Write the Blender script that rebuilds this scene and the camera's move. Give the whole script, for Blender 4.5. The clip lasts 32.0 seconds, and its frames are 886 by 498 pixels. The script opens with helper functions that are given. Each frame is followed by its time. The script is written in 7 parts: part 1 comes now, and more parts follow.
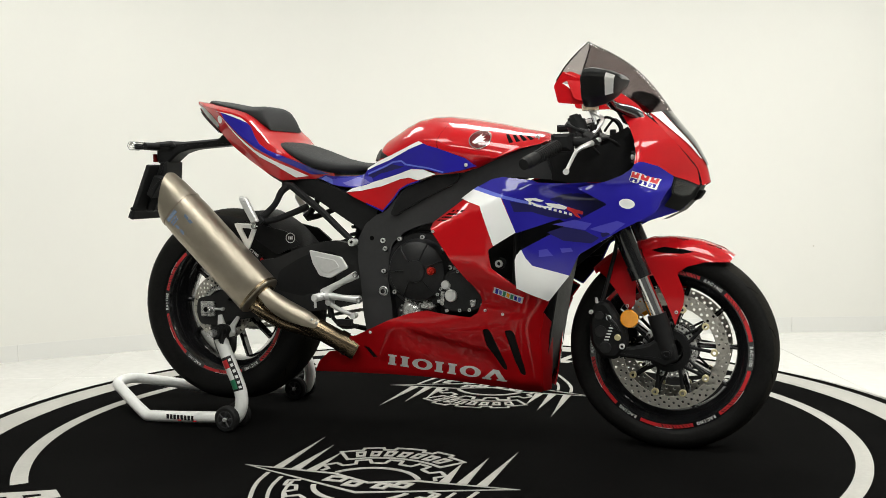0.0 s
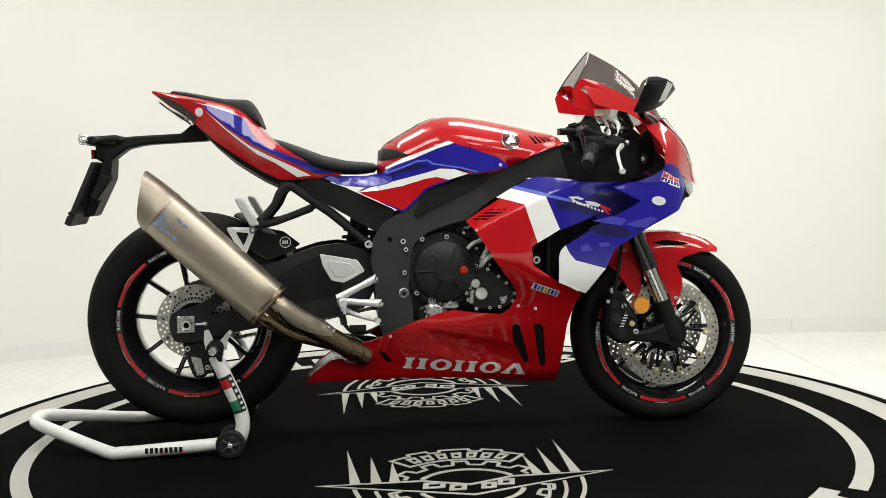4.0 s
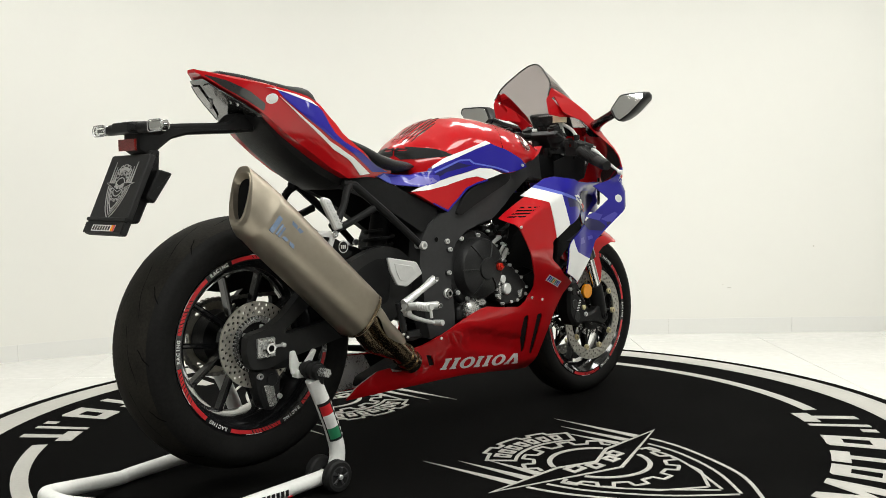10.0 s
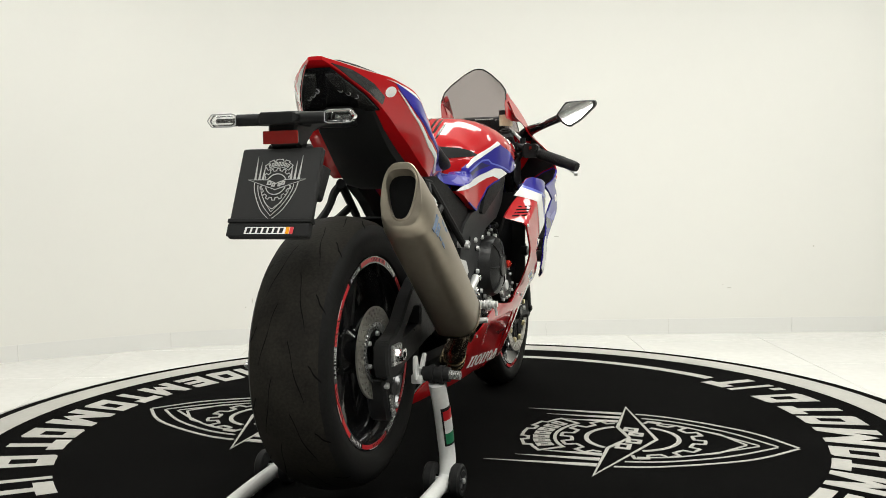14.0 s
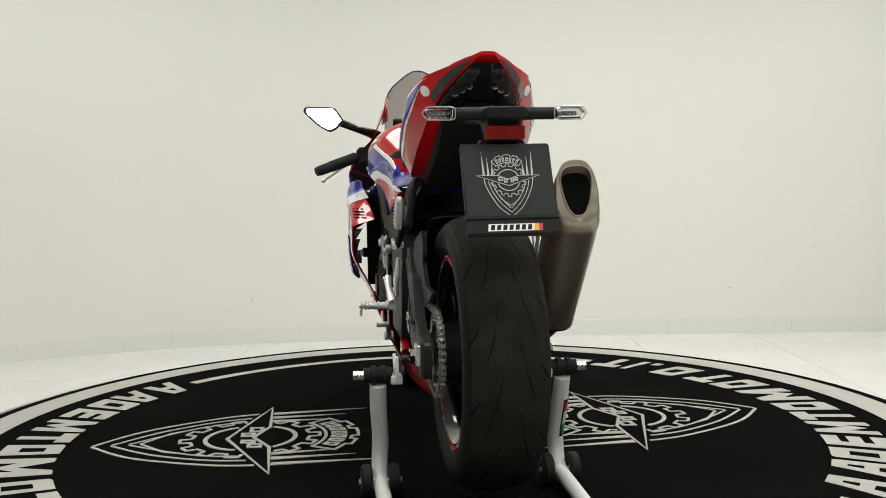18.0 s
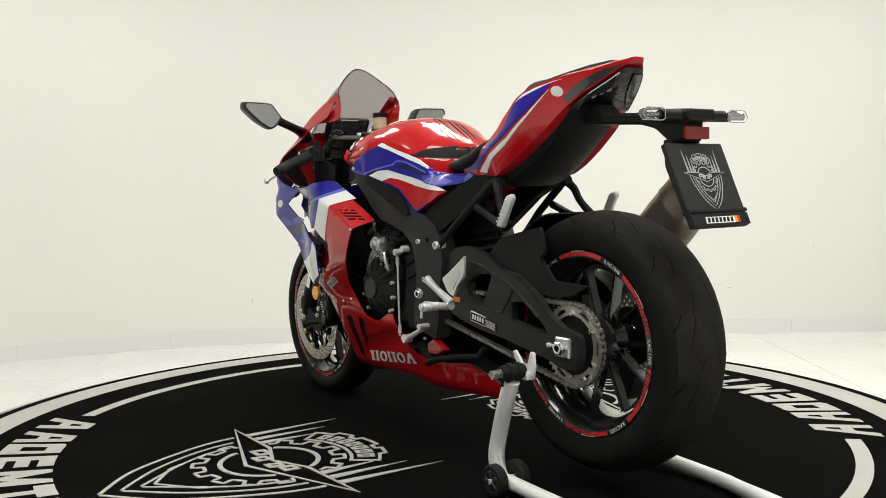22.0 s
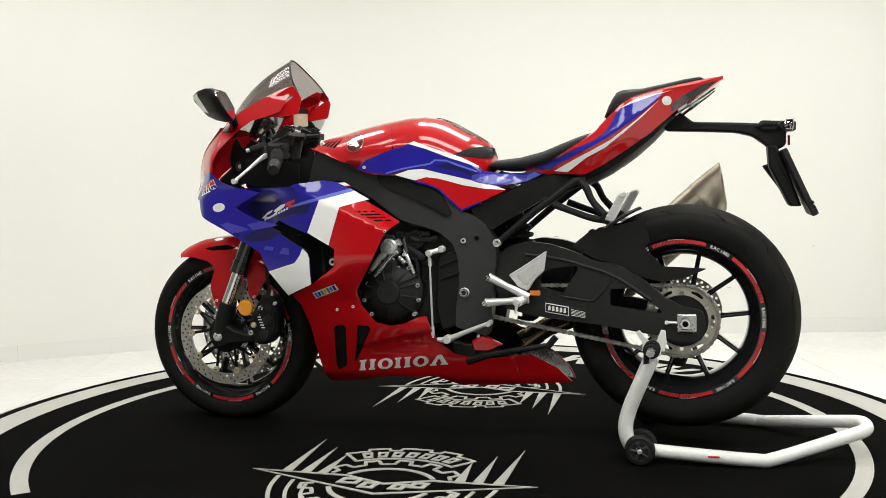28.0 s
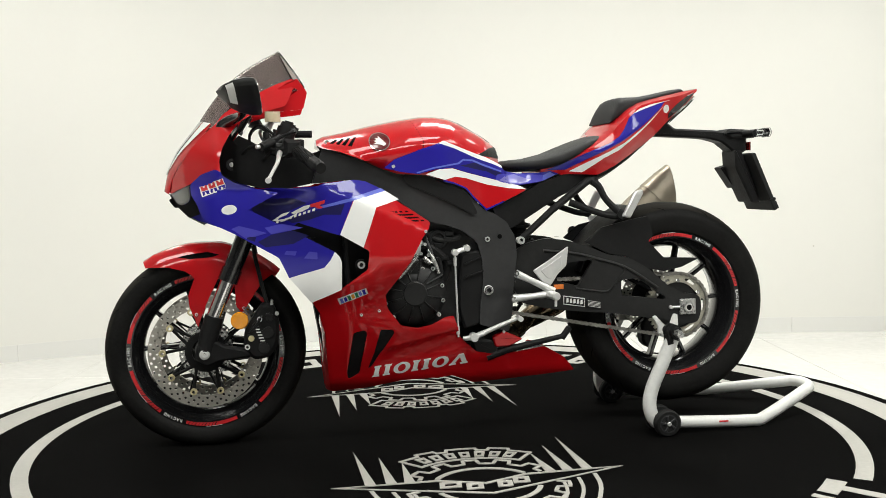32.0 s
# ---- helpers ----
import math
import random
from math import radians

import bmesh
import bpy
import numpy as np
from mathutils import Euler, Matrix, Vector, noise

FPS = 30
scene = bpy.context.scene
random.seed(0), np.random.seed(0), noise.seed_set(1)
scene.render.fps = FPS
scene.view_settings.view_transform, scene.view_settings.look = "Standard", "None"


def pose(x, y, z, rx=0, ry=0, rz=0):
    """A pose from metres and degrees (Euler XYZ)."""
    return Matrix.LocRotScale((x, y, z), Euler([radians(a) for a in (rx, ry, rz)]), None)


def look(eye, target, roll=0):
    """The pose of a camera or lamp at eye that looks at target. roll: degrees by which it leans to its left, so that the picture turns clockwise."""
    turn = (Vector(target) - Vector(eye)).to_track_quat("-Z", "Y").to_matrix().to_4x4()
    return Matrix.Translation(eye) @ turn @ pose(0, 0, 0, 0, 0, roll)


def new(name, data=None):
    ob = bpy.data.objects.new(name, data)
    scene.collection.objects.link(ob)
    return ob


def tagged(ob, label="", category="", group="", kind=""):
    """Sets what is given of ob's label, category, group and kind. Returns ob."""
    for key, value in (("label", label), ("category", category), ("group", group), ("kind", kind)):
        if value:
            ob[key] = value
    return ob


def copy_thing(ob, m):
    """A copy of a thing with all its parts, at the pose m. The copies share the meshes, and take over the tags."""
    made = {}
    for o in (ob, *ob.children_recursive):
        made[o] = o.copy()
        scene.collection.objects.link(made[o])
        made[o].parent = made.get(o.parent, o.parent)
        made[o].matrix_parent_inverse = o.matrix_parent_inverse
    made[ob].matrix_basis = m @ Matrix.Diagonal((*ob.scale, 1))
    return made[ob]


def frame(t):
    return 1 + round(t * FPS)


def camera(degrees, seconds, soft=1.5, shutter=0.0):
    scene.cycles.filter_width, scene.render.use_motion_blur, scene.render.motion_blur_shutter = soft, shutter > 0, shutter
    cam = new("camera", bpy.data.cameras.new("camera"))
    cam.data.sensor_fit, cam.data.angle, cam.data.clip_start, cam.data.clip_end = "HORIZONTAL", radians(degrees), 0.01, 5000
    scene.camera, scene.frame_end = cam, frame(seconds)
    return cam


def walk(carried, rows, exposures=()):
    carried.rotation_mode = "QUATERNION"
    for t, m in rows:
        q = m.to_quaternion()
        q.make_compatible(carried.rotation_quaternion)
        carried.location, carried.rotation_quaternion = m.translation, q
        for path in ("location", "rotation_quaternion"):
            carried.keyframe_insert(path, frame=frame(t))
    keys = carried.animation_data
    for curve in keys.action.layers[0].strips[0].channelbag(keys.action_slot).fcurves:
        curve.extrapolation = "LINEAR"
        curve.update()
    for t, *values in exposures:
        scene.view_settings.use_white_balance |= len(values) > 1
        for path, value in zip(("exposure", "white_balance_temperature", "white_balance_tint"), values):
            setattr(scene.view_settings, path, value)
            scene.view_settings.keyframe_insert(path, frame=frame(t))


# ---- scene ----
import itertools
SECONDS = 32.0
TURN_START, TURN_RATE = -20.54, 6.5755   # degrees, degrees per second
FLOOR_Z = -0.21                          # showroom floor below the turntable's top
cam = camera(49.98, SECONDS, soft=0.8)
EYE = (0.0, -2.967, 0.775)
CAM_POSE = look(EYE, (0.01310, 0.0, 0.5648), roll=-1.0)
walk(cam, [(0.0, CAM_POSE), (SECONDS, CAM_POSE)],
     exposures=[(0.0, 0.0), (8.0, 0.0), (13.0, 0.0), (14.5, -0.13), (16.5, -0.32), (18.5, -0.34), (20.0, -0.27), (21.0, -0.17), (23.0, -0.04), (25.0, 0.0), (28.0, 0.05), (SECONDS, 0.05)])

# ---- light: a white room under rows of ceiling panels ----
world = bpy.data.worlds.new("world")
scene.world = world
world.use_nodes = True
world.node_tree.nodes["Background"].inputs[0].default_value = (0.9, 0.95, 1.0, 1)
world.node_tree.nodes["Background"].inputs[1].default_value = 0.05
CEILING_Z = 2.75
PANEL_POWER = 28.6


def panel_lamp(x, y, sx, sy, power):
    lamp = bpy.data.lights.new("panel_lamp", "AREA")
    lamp.shape, lamp.size, lamp.size_y = "RECTANGLE", sx, sy
    lamp.energy, lamp.color = power, (0.97, 0.985, 0.925)
    ob = new("panel_lamp", lamp)
    ob.location = (x, y, CEILING_Z - 0.04)
    return ob


PANELS = [(x, y) for y in (-3.4, -1.3, 1.2) for x in (-1.5, 0.6, 2.6)]
ROW_POWER = {-3.4: 1.0, -1.3: 1.0, 1.2: 1.15}
for px, py in PANELS:
    panel_lamp(px, py, 1.25, 0.75, PANEL_POWER * ROW_POWER[py] * (0.84 if px < -1 else 1.0))


# ---- materials ----
def mat(name, color, rough=0.5, metal=0.0, coat=0.0, vary=0.08, scale=6.0, grain=0.0, grain_scale=400.0, spec=0.5, rough_vary=0.08, stretch=None):
    """A surface whose colour and gloss vary at two scales, with fine relief."""
    m = bpy.data.materials.new(name)
    m.use_nodes = True
    nt = m.node_tree
    b = nt.nodes["Principled BSDF"]
    b.inputs["Metallic"].default_value = metal
    b.inputs["Coat Weight"].default_value = coat
    b.inputs["Coat Roughness"].default_value = 0.035
    b.inputs["Specular IOR Level"].default_value = spec
    tc = nt.nodes.new("ShaderNodeTexCoord")
    mp = nt.nodes.new("ShaderNodeMapping")
    if stretch:
        mp.inputs["Scale"].default_value = stretch
    nt.links.new(tc.outputs["Object"], mp.inputs["Vector"])
    big, fine = nt.nodes.new("ShaderNodeTexNoise"), nt.nodes.new("ShaderNodeTexNoise")
    big.inputs["Scale"].default_value, big.inputs["Detail"].default_value = scale, 5
    fine.inputs["Scale"].default_value, fine.inputs["Detail"].default_value = scale * 14, 3
    for n in (big, fine):
        nt.links.new(mp.outputs["Vector"], n.inputs["Vector"])
    mixv = nt.nodes.new("ShaderNodeMath")
    mixv.operation = "MULTIPLY_ADD"
    mixv.inputs[1].default_value = 0.45
    nt.links.new(fine.outputs["Fac"], mixv.inputs[0])
    half = nt.nodes.new("ShaderNodeMath")
    half.operation = "MULTIPLY"
    half.inputs[1].default_value = 0.55
    nt.links.new(big.outputs["Fac"], half.inputs[0])
    nt.links.new(half.outputs[0], mixv.inputs[2])
    ramp = nt.nodes.new("ShaderNodeValToRGB")
    lo, hi = [max(0, c * (1 - vary * 2)) for c in color], [min(1, c * (1 + vary * 2)) for c in color]
    ramp.color_ramp.elements[0].position, ramp.color_ramp.elements[0].color = 0.3, (*lo, 1)
    ramp.color_ramp.elements[1].position, ramp.color_ramp.elements[1].color = 0.7, (*hi, 1)
    nt.links.new(mixv.outputs[0], ramp.inputs[0])
    nt.links.new(ramp.outputs[0], b.inputs["Base Color"])
    rr = nt.nodes.new("ShaderNodeMapRange")
    rr.inputs["From Min"].default_value, rr.inputs["From Max"].default_value = 0.3, 0.7
    rr.inputs["To Min"].default_value = max(0.02, rough - rough_vary)
    rr.inputs["To Max"].default_value = min(1, rough + rough_vary)
    nt.links.new(mixv.outputs[0], rr.inputs["Value"])
    nt.links.new(rr.outputs["Result"], b.inputs["Roughness"])
    if grain:
        gn = nt.nodes.new("ShaderNodeTexNoise")
        gn.inputs["Scale"].default_value, gn.inputs["Detail"].default_value = grain_scale, 2
        nt.links.new(mp.outputs["Vector"], gn.inputs["Vector"])
        bump = nt.nodes.new("ShaderNodeBump")
        bump.inputs["Strength"].default_value, bump.inputs["Distance"].default_value = grain, 0.002
        nt.links.new(gn.outputs["Fac"], bump.inputs["Height"])
        nt.links.new(bump.outputs["Normal"], b.inputs["Normal"])
    return m


def glass(name, color, rough=0.02, alpha=1.0, ior=1.45):
    """Clear or tinted plastic: light goes through by transmission."""
    m = mat(name, color, rough, vary=0.01, rough_vary=0.01)
    b = m.node_tree.nodes["Principled BSDF"]
    b.inputs["Transmission Weight"].default_value = alpha
    b.inputs["IOR"].default_value = ior
    return m


RED = mat("red_paint", (0.46, 0.0035, 0.007), 0.40, coat=0.95, vary=0.012, rough_vary=0.04, spec=0.10)
BLUE = mat("blue_paint", (0.015, 0.011, 0.26), 0.38, coat=0.75, vary=0.012, rough_vary=0.04, spec=0.12)
LIGHT_BLUE = mat("light_blue_film_and_sheen", (0.11, 0.14, 0.56), 0.35, coat=0.8, vary=0.015, spec=0.2)
NAVY = mat("navy_film_and_shade", (0.010, 0.009, 0.075), 0.35, coat=0.8, vary=0.02, spec=0.2)
WHITE = mat("white_paint", (0.82, 0.82, 0.81), 0.40, coat=0.8, vary=0.006, spec=0.2)
BLACK = mat("black_plastic", (0.0105, 0.0105, 0.0108), 0.5, vary=0.15, grain=0.12, grain_scale=900, spec=0.14)
GLOSS_BLACK = mat("gloss_black", (0.010, 0.010, 0.011), 0.14, coat=0.6, vary=0.1, rough_vary=0.04)
FRAME_GREY = mat("satin_frame_paint", (0.032, 0.032, 0.033), 0.40, vary=0.08, grain=0.06, grain_scale=700, spec=0.25)
ENGINE = mat("engine_black", (0.014, 0.014, 0.0145), 0.34, vary=0.25, scale=14, grain=0.25, grain_scale=300, spec=0.25)
ENGINE_GREY = mat("cast_aluminium", (0.50, 0.50, 0.49), 0.27, metal=0.8, vary=0.12, scale=16, grain=0.10, grain_scale=300)
TYRE = mat("tyre_rubber", (0.0085, 0.0083, 0.0080), 0.58, vary=0.25, scale=9, grain=0.2, grain_scale=240, spec=0.10)
TREAD = mat("tyre_tread", (0.0155, 0.0140, 0.0115), 0.78, vary=0.3, scale=12, grain=0.4, grain_scale=160, spec=0.10)
SEAT = mat("seat_vinyl", (0.018, 0.018, 0.019), 0.62, vary=0.15, grain=0.3, grain_scale=650, spec=0.22)
SILVER = mat("brushed_aluminium", (0.72, 0.72, 0.71), 0.33, metal=0.5, vary=0.02, scale=4, rough_vary=0.03)
CHROME = mat("chrome", (0.75, 0.75, 0.75), 0.10, metal=1.0, vary=0.03, rough_vary=0.04)
STEEL = mat("disc_steel", (0.45, 0.43, 0.385), 0.36, metal=0.7, vary=0.10, scale=12)
BRASS = mat("gold_bobbin", (0.66, 0.58, 0.34), 0.32, metal=0.5, vary=0.08)
TITAN = mat("titanium_sheet", (0.37, 0.325, 0.26), 0.40, metal=0.92, vary=0.06, scale=3, grain=0.04, grain_scale=500, stretch=(1, 1, 1))
TITAN_HOT = mat("heat_tinted_titanium", (0.25, 0.19, 0.12), 0.26, metal=0.95, vary=0.02, scale=2, rough_vary=0.02, grain=0.0)
DARK_HOLE = mat("dark_interior", (0.004, 0.004, 0.004), 0.9, vary=0.2, spec=0.05)
RED_FILM = mat("red_rim_film", (0.55, 0.02, 0.025), 0.35, vary=0.08)
WHITE_FILM = mat("white_film", (0.74, 0.74, 0.72), 0.42, vary=0.04)
BRIGHT_FILM = mat("bright_white_film", (0.88, 0.88, 0.87), 0.4, vary=0.02)
SILVER_FILM = mat("silver_film", (0.72, 0.715, 0.70), 0.35, metal=0.3, vary=0.03)
BLUE_FILM = mat("blue_etching", (0.17, 0.23, 0.34), 0.45, metal=0.5, vary=0.2)
AMBER = mat("amber_reflector", (0.85, 0.32, 0.005), 0.12, coat=1.0, vary=0.06, scale=60)
RED_LENS = mat("red_reflector", (0.17, 0.006, 0.004), 0.12, coat=1.0, vary=0.08, scale=60)
CREAM = mat("fluid_reservoir", (0.60, 0.52, 0.36), 0.25, coat=0.5, vary=0.05)
CLEAR = glass("clear_lens", (0.86, 0.87, 0.88))
SMOKE = glass("smoked_screen", (0.42, 0.38, 0.38), ior=1.12)
LENS_DARK = mat("smoked_lamp_lens", (0.03, 0.03, 0.03), 0.08, coat=1.0, vary=0.05, scale=25)
MIRROR = mat("mirror_glass", (0.92, 0.925, 0.93), 0.03, metal=1.0, vary=0.0, rough_vary=0.0)
STAND_WHITE = mat("white_powder_coat", (0.76, 0.76, 0.74), 0.35, vary=0.04, scale=8, grain=0.05)
RUBBER = mat("black_rubber", (0.014, 0.014, 0.014), 0.6, vary=0.15, grain=0.2, grain_scale=500, spec=0.16)
GREEN_FILM = mat("green_film", (0.02, 0.20, 0.09), 0.4, vary=0.05)
RED_ANOD = mat("red_anodised", (0.60, 0.03, 0.015), 0.25, metal=0.5, vary=0.05)
MAT_BLACK = mat("printed_mat_black", (0.0042, 0.0041, 0.0040), 0.95, vary=0.25, scale=3.5, grain=0.35, grain_scale=420, spec=0.01)
MAT_WHITE = mat("printed_mat_white", (0.42, 0.408, 0.378), 0.75, vary=0.05, scale=6, grain=0.25, grain_scale=420, spec=0.3)
# violets serve the winglet graphics and the blue panel's painted sheen
VIOLET = mat("violet_film_and_sheen", (0.055, 0.05, 0.38), 0.35, coat=0.8, vary=0.015, spec=0.2)
PALE_VIOLET = mat("pale_violet_sheen", (0.20, 0.19, 0.50), 0.34, coat=0.8, vary=0.02, spec=0.2)
PLATE_BLACK = mat("matt_plate_black", (0.013, 0.013, 0.013), 0.60, vary=0.12, spec=0.25)
MAROON = mat("dark_badge_enamel", (0.10, 0.006, 0.008), 0.2, coat=0.8, vary=0.1)
RIM_METAL = mat("worn_platform_edge", (0.30, 0.29, 0.265), 0.5, vary=0.5, scale=9, grain=0.4, grain_scale=60)
DARK_WALL = mat("dark_grey_wall_paint", (0.045, 0.045, 0.047), 0.7, vary=0.05, scale=1)
GREY_WALL = mat("grey_wall_paint", (0.22, 0.22, 0.21), 0.7, vary=0.04, scale=1)
WALL = mat("white_wall_paint", (0.80, 0.79, 0.75), 0.7, vary=0.004, scale=0.8, grain=0.05, grain_scale=120)
SKIRT = mat("white_skirting_tile", (0.77, 0.765, 0.74), 0.5, vary=0.006, scale=2, spec=0.3)
FLOOR_TILE = mat("glossy_floor_tile", (0.80, 0.79, 0.76), 0.16, vary=0.02, scale=1.5, rough_vary=0.05)
GROUT = mat("tile_grout", (0.50, 0.48, 0.44), 0.8, vary=0.1)
CEILING = mat("ceiling_paint", (0.42, 0.42, 0.41), 0.8, vary=0.015, scale=1)
LAMP_FACE = mat("lamp_diffuser", (0.9, 0.9, 0.88), 0.5, vary=0.0)
_b = LAMP_FACE.node_tree.nodes["Principled BSDF"]
_b.inputs["Emission Color"].default_value = (1, 0.97, 0.92, 1)
_b.inputs["Emission Strength"].default_value = 2.5


# ---- mesh helpers: a shape is (vertices, faces) ----
from mathutils import geometry


def join(*shapes):
    vs, fs = [], []
    for v, f in shapes:
        k = len(vs)
        vs.extend(v)
        fs.extend([tuple(i + k for i in q) for q in f])
    return vs, fs


def moved(shape, m):
    return [tuple(m @ Vector(v)) for v in shape[0]], shape[1]


def mirrored(shape):
    """The same shape on the machine's other side."""
    return [(v[0], -v[1], v[2]) for v in shape[0]], [tuple(reversed(f)) for f in shape[1]]


def part(name, shape, material, parent=None, label="", sharp=32):
    me = bpy.data.meshes.new(name)
    me.from_pydata(shape[0], [], shape[1])
    me.validate()
    me.polygons.foreach_set("use_smooth", [True] * len(me.polygons))
    me.set_sharp_from_angle(angle=radians(sharp))
    if len(shape) > 2:
        nrm, count = shape[2]
        flat_n = [p.normal.copy() for p in me.polygons]
        if len(me.polygons) == len(shape[1]):
            loops = []
            for i, p in enumerate(me.polygons):
                loops.extend(nrm[v] if i < count and i % 2 == 0 else flat_n[i] for v in p.vertices)
            me.normals_split_custom_set(loops)
    me.materials.append(material)
    ob = new(name, me)
    ob.parent = parent
    if label:
        ob["label"] = label
    return ob


def thing(name, label, category, group="", at=None):
    ob = new(name)
    ob.empty_display_size = 0.1
    if at is not None:
        ob.matrix_basis = at
    return tagged(ob, label, category, group)


def catmull(pts, n=6, closed=False):
    pts = [Vector(p) for p in pts]
    out, k = [], len(pts)
    for i in range(k if closed else k - 1):
        if closed:
            a, b, c, d = pts[i - 1], pts[i], pts[(i + 1) % k], pts[(i + 2) % k]
        else:
            a, b, c, d = pts[max(0, i - 1)], pts[i], pts[i + 1], pts[min(k - 1, i + 2)]
        for j in range(n):
            t = j / n
            out.append(0.5 * (2 * b + (c - a) * t + (2 * a - 5 * b + 4 * c - d) * t * t + (3 * b - a - 3 * c + d) * t ** 3))
    if not closed:
        out.append(pts[-1])
    return out


def tube(pts, r, n=10, curve=0, closed=False, squash=1.0):
    """A round bar along a line; r may be a list, one for each point."""
    rs = list(r) if isinstance(r, (list, tuple)) else [r] * len(pts)
    if curve:
        k = len(pts)
        rs = [v.x for v in catmull([(q, 0, 0) for q in rs], curve, closed)]
        pts = catmull(pts, curve, closed)
    pts = [Vector(p) for p in pts]
    k = len(pts)
    vs, fs, nrm = [], [], None
    for i, p in enumerate(pts):
        if closed:
            d = (pts[(i + 1) % k] - pts[i - 1]).normalized()
        else:
            d = (pts[min(i + 1, k - 1)] - pts[max(i - 1, 0)]).normalized()
        if nrm is None:
            nrm = d.orthogonal().normalized()
        nrm = (nrm - d * nrm.dot(d)).normalized()
        side = d.cross(nrm)
        for j in range(n):
            a = 2 * math.pi * j / n
            vs.append(tuple(p + rs[i] * (math.cos(a) * nrm + squash * math.sin(a) * side)))
    for i in range(k if closed else k - 1):
        o = ((i + 1) % k) * n
        for j in range(n):
            fs.append((i * n + j, i * n + (j + 1) % n, o + (j + 1) % n, o + j))
    if not closed:
        fs.append(tuple(range(n - 1, -1, -1)))
        fs.append(tuple((k - 1) * n + j for j in range(n)))
    return vs, fs


def lathe(prof, n=48, loop=False, a0=0.0, a1=360.0):
    """Turns a profile of (radius, y) round the y axis."""
    full = a1 - a0 >= 359.9
    m, k = (n if full else n + 1), len(prof)
    vs, fs = [], []
    for i in range(m):
        a = radians(a0 + (a1 - a0) * i / n)
        vs.extend((r * math.cos(a), y, r * math.sin(a)) for r, y in prof)
    for i in range(n):
        o = ((i + 1) % m) * k
        for j in range(k if loop else k - 1):
            j2 = (j + 1) % k
            fs.append((i * k + j, o + j, o + j2, i * k + j2))
    if not full and loop:
        fs.append(tuple(range(k - 1, -1, -1)))
        fs.append(tuple(n * k + j for j in range(k)))
    return vs, fs


def disc_y(x, y0, y1, z, r, n=20, bev=0.0015):
    """A short round bar across the machine."""
    s = 1 if y1 > y0 else -1
    prof = [(0.0001, y0), (r, y0), (r, y1 - s * bev), (r - bev, y1), (0.0001, y1)]
    return moved(lathe(prof, n), Matrix.Translation((x, 0, z)))


def inset(poly, d):
    """The closed outline moved inwards by d."""
    k = len(poly)
    area = sum(poly[i - 1][0] * poly[i][1] - poly[i][0] * poly[i - 1][1] for i in range(k))
    s = 1 if area > 0 else -1
    out = []
    for i in range(k):
        p, q, r = Vector(poly[i - 1]), Vector(poly[i]), Vector(poly[(i + 1) % k])
        e, f = (q - p), (r - q)
        if e.length < 1e-7 or f.length < 1e-7:
            out.append(tuple(q))
            continue
        e, f = e.normalized(), f.normalized()
        nn = Vector((-e.y - f.y, e.x + f.x))
        if nn.length < 1e-5:
            nn = Vector((-e.y, e.x))
        nn = nn.normalized()
        c = max(0.45, abs(nn.dot(Vector((-e.y, e.x)))))
        out.append(tuple(q + s * nn * d / c))
    return out


def rounded(poly, r, n=3):
    """The closed outline with its corners rounded."""
    out, k = [], len(poly)
    for i in range(k):
        p, q, w = Vector(poly[i - 1]), Vector(poly[i]), Vector(poly[(i + 1) % k])
        a, b = p - q, w - q
        ra = min(r, a.length * 0.45)
        rb = min(r, b.length * 0.45)
        s, e = q + a.normalized() * ra, q + b.normalized() * rb
        for j in range(n + 1):
            t = j / n
            out.append(tuple((1 - t) ** 2 * s + 2 * t * (1 - t) * q + t * t * e))
    return out


def prism(poly, y0, y1, bev=0.002):
    """An outline in (x, z) with thickness from y0 to y1 and eased edges."""
    area = sum(poly[i - 1][0] * poly[i][1] - poly[i][0] * poly[i - 1][1] for i in range(len(poly)))
    if area < 0:
        poly = poly[::-1]
    if y0 > y1:
        y0, y1 = y1, y0
    bev = min(bev, (y1 - y0) * 0.45)
    q, k = inset(poly, bev), len(poly)
    vs = [(x, y0, z) for x, z in q] + [(x, y0 + bev, z) for x, z in poly] + [(x, y1 - bev, z) for x, z in poly] + [(x, y1, z) for x, z in q]
    fs = [tuple(range(k)), tuple(3 * k + i for i in range(k - 1, -1, -1))]
    for r in range(3):
        for i in range(k):
            j = (i + 1) % k
            fs.append((r * k + i, (r + 1) * k + i, (r + 1) * k + j, r * k + j))
    return vs, fs


def box(cx, cy, cz, sx, sy, sz, bev=0.003):
    h, v = sx / 2, sz / 2
    return prism([(cx - h, cz - v), (cx + h, cz - v), (cx + h, cz + v), (cx - h, cz + v)], cy - sy / 2, cy + sy / 2, bev)


def loft(rings, caps=True):
    k = len(rings[0])
    vs = [tuple(p) for r in rings for p in r]
    fs = []
    for i in range(len(rings) - 1):
        for j in range(k):
            j2 = (j + 1) % k
            fs.append((i * k + j, i * k + j2, (i + 1) * k + j2, (i + 1) * k + j))
    if caps:
        fs.append(tuple(range(k - 1, -1, -1)))
        fs.append(tuple((len(rings) - 1) * k + j for j in range(k)))
    return vs, fs


def inside(poly, x, y):
    hit = False
    j = len(poly) - 1
    for i in range(len(poly)):
        (xi, yi), (xj, yj) = poly[i], poly[j]
        if (yi > y) != (yj > y) and x < (xj - xi) * (y - yi) / (yj - yi) + xi:
            hit = not hit
        j = i
    return hit


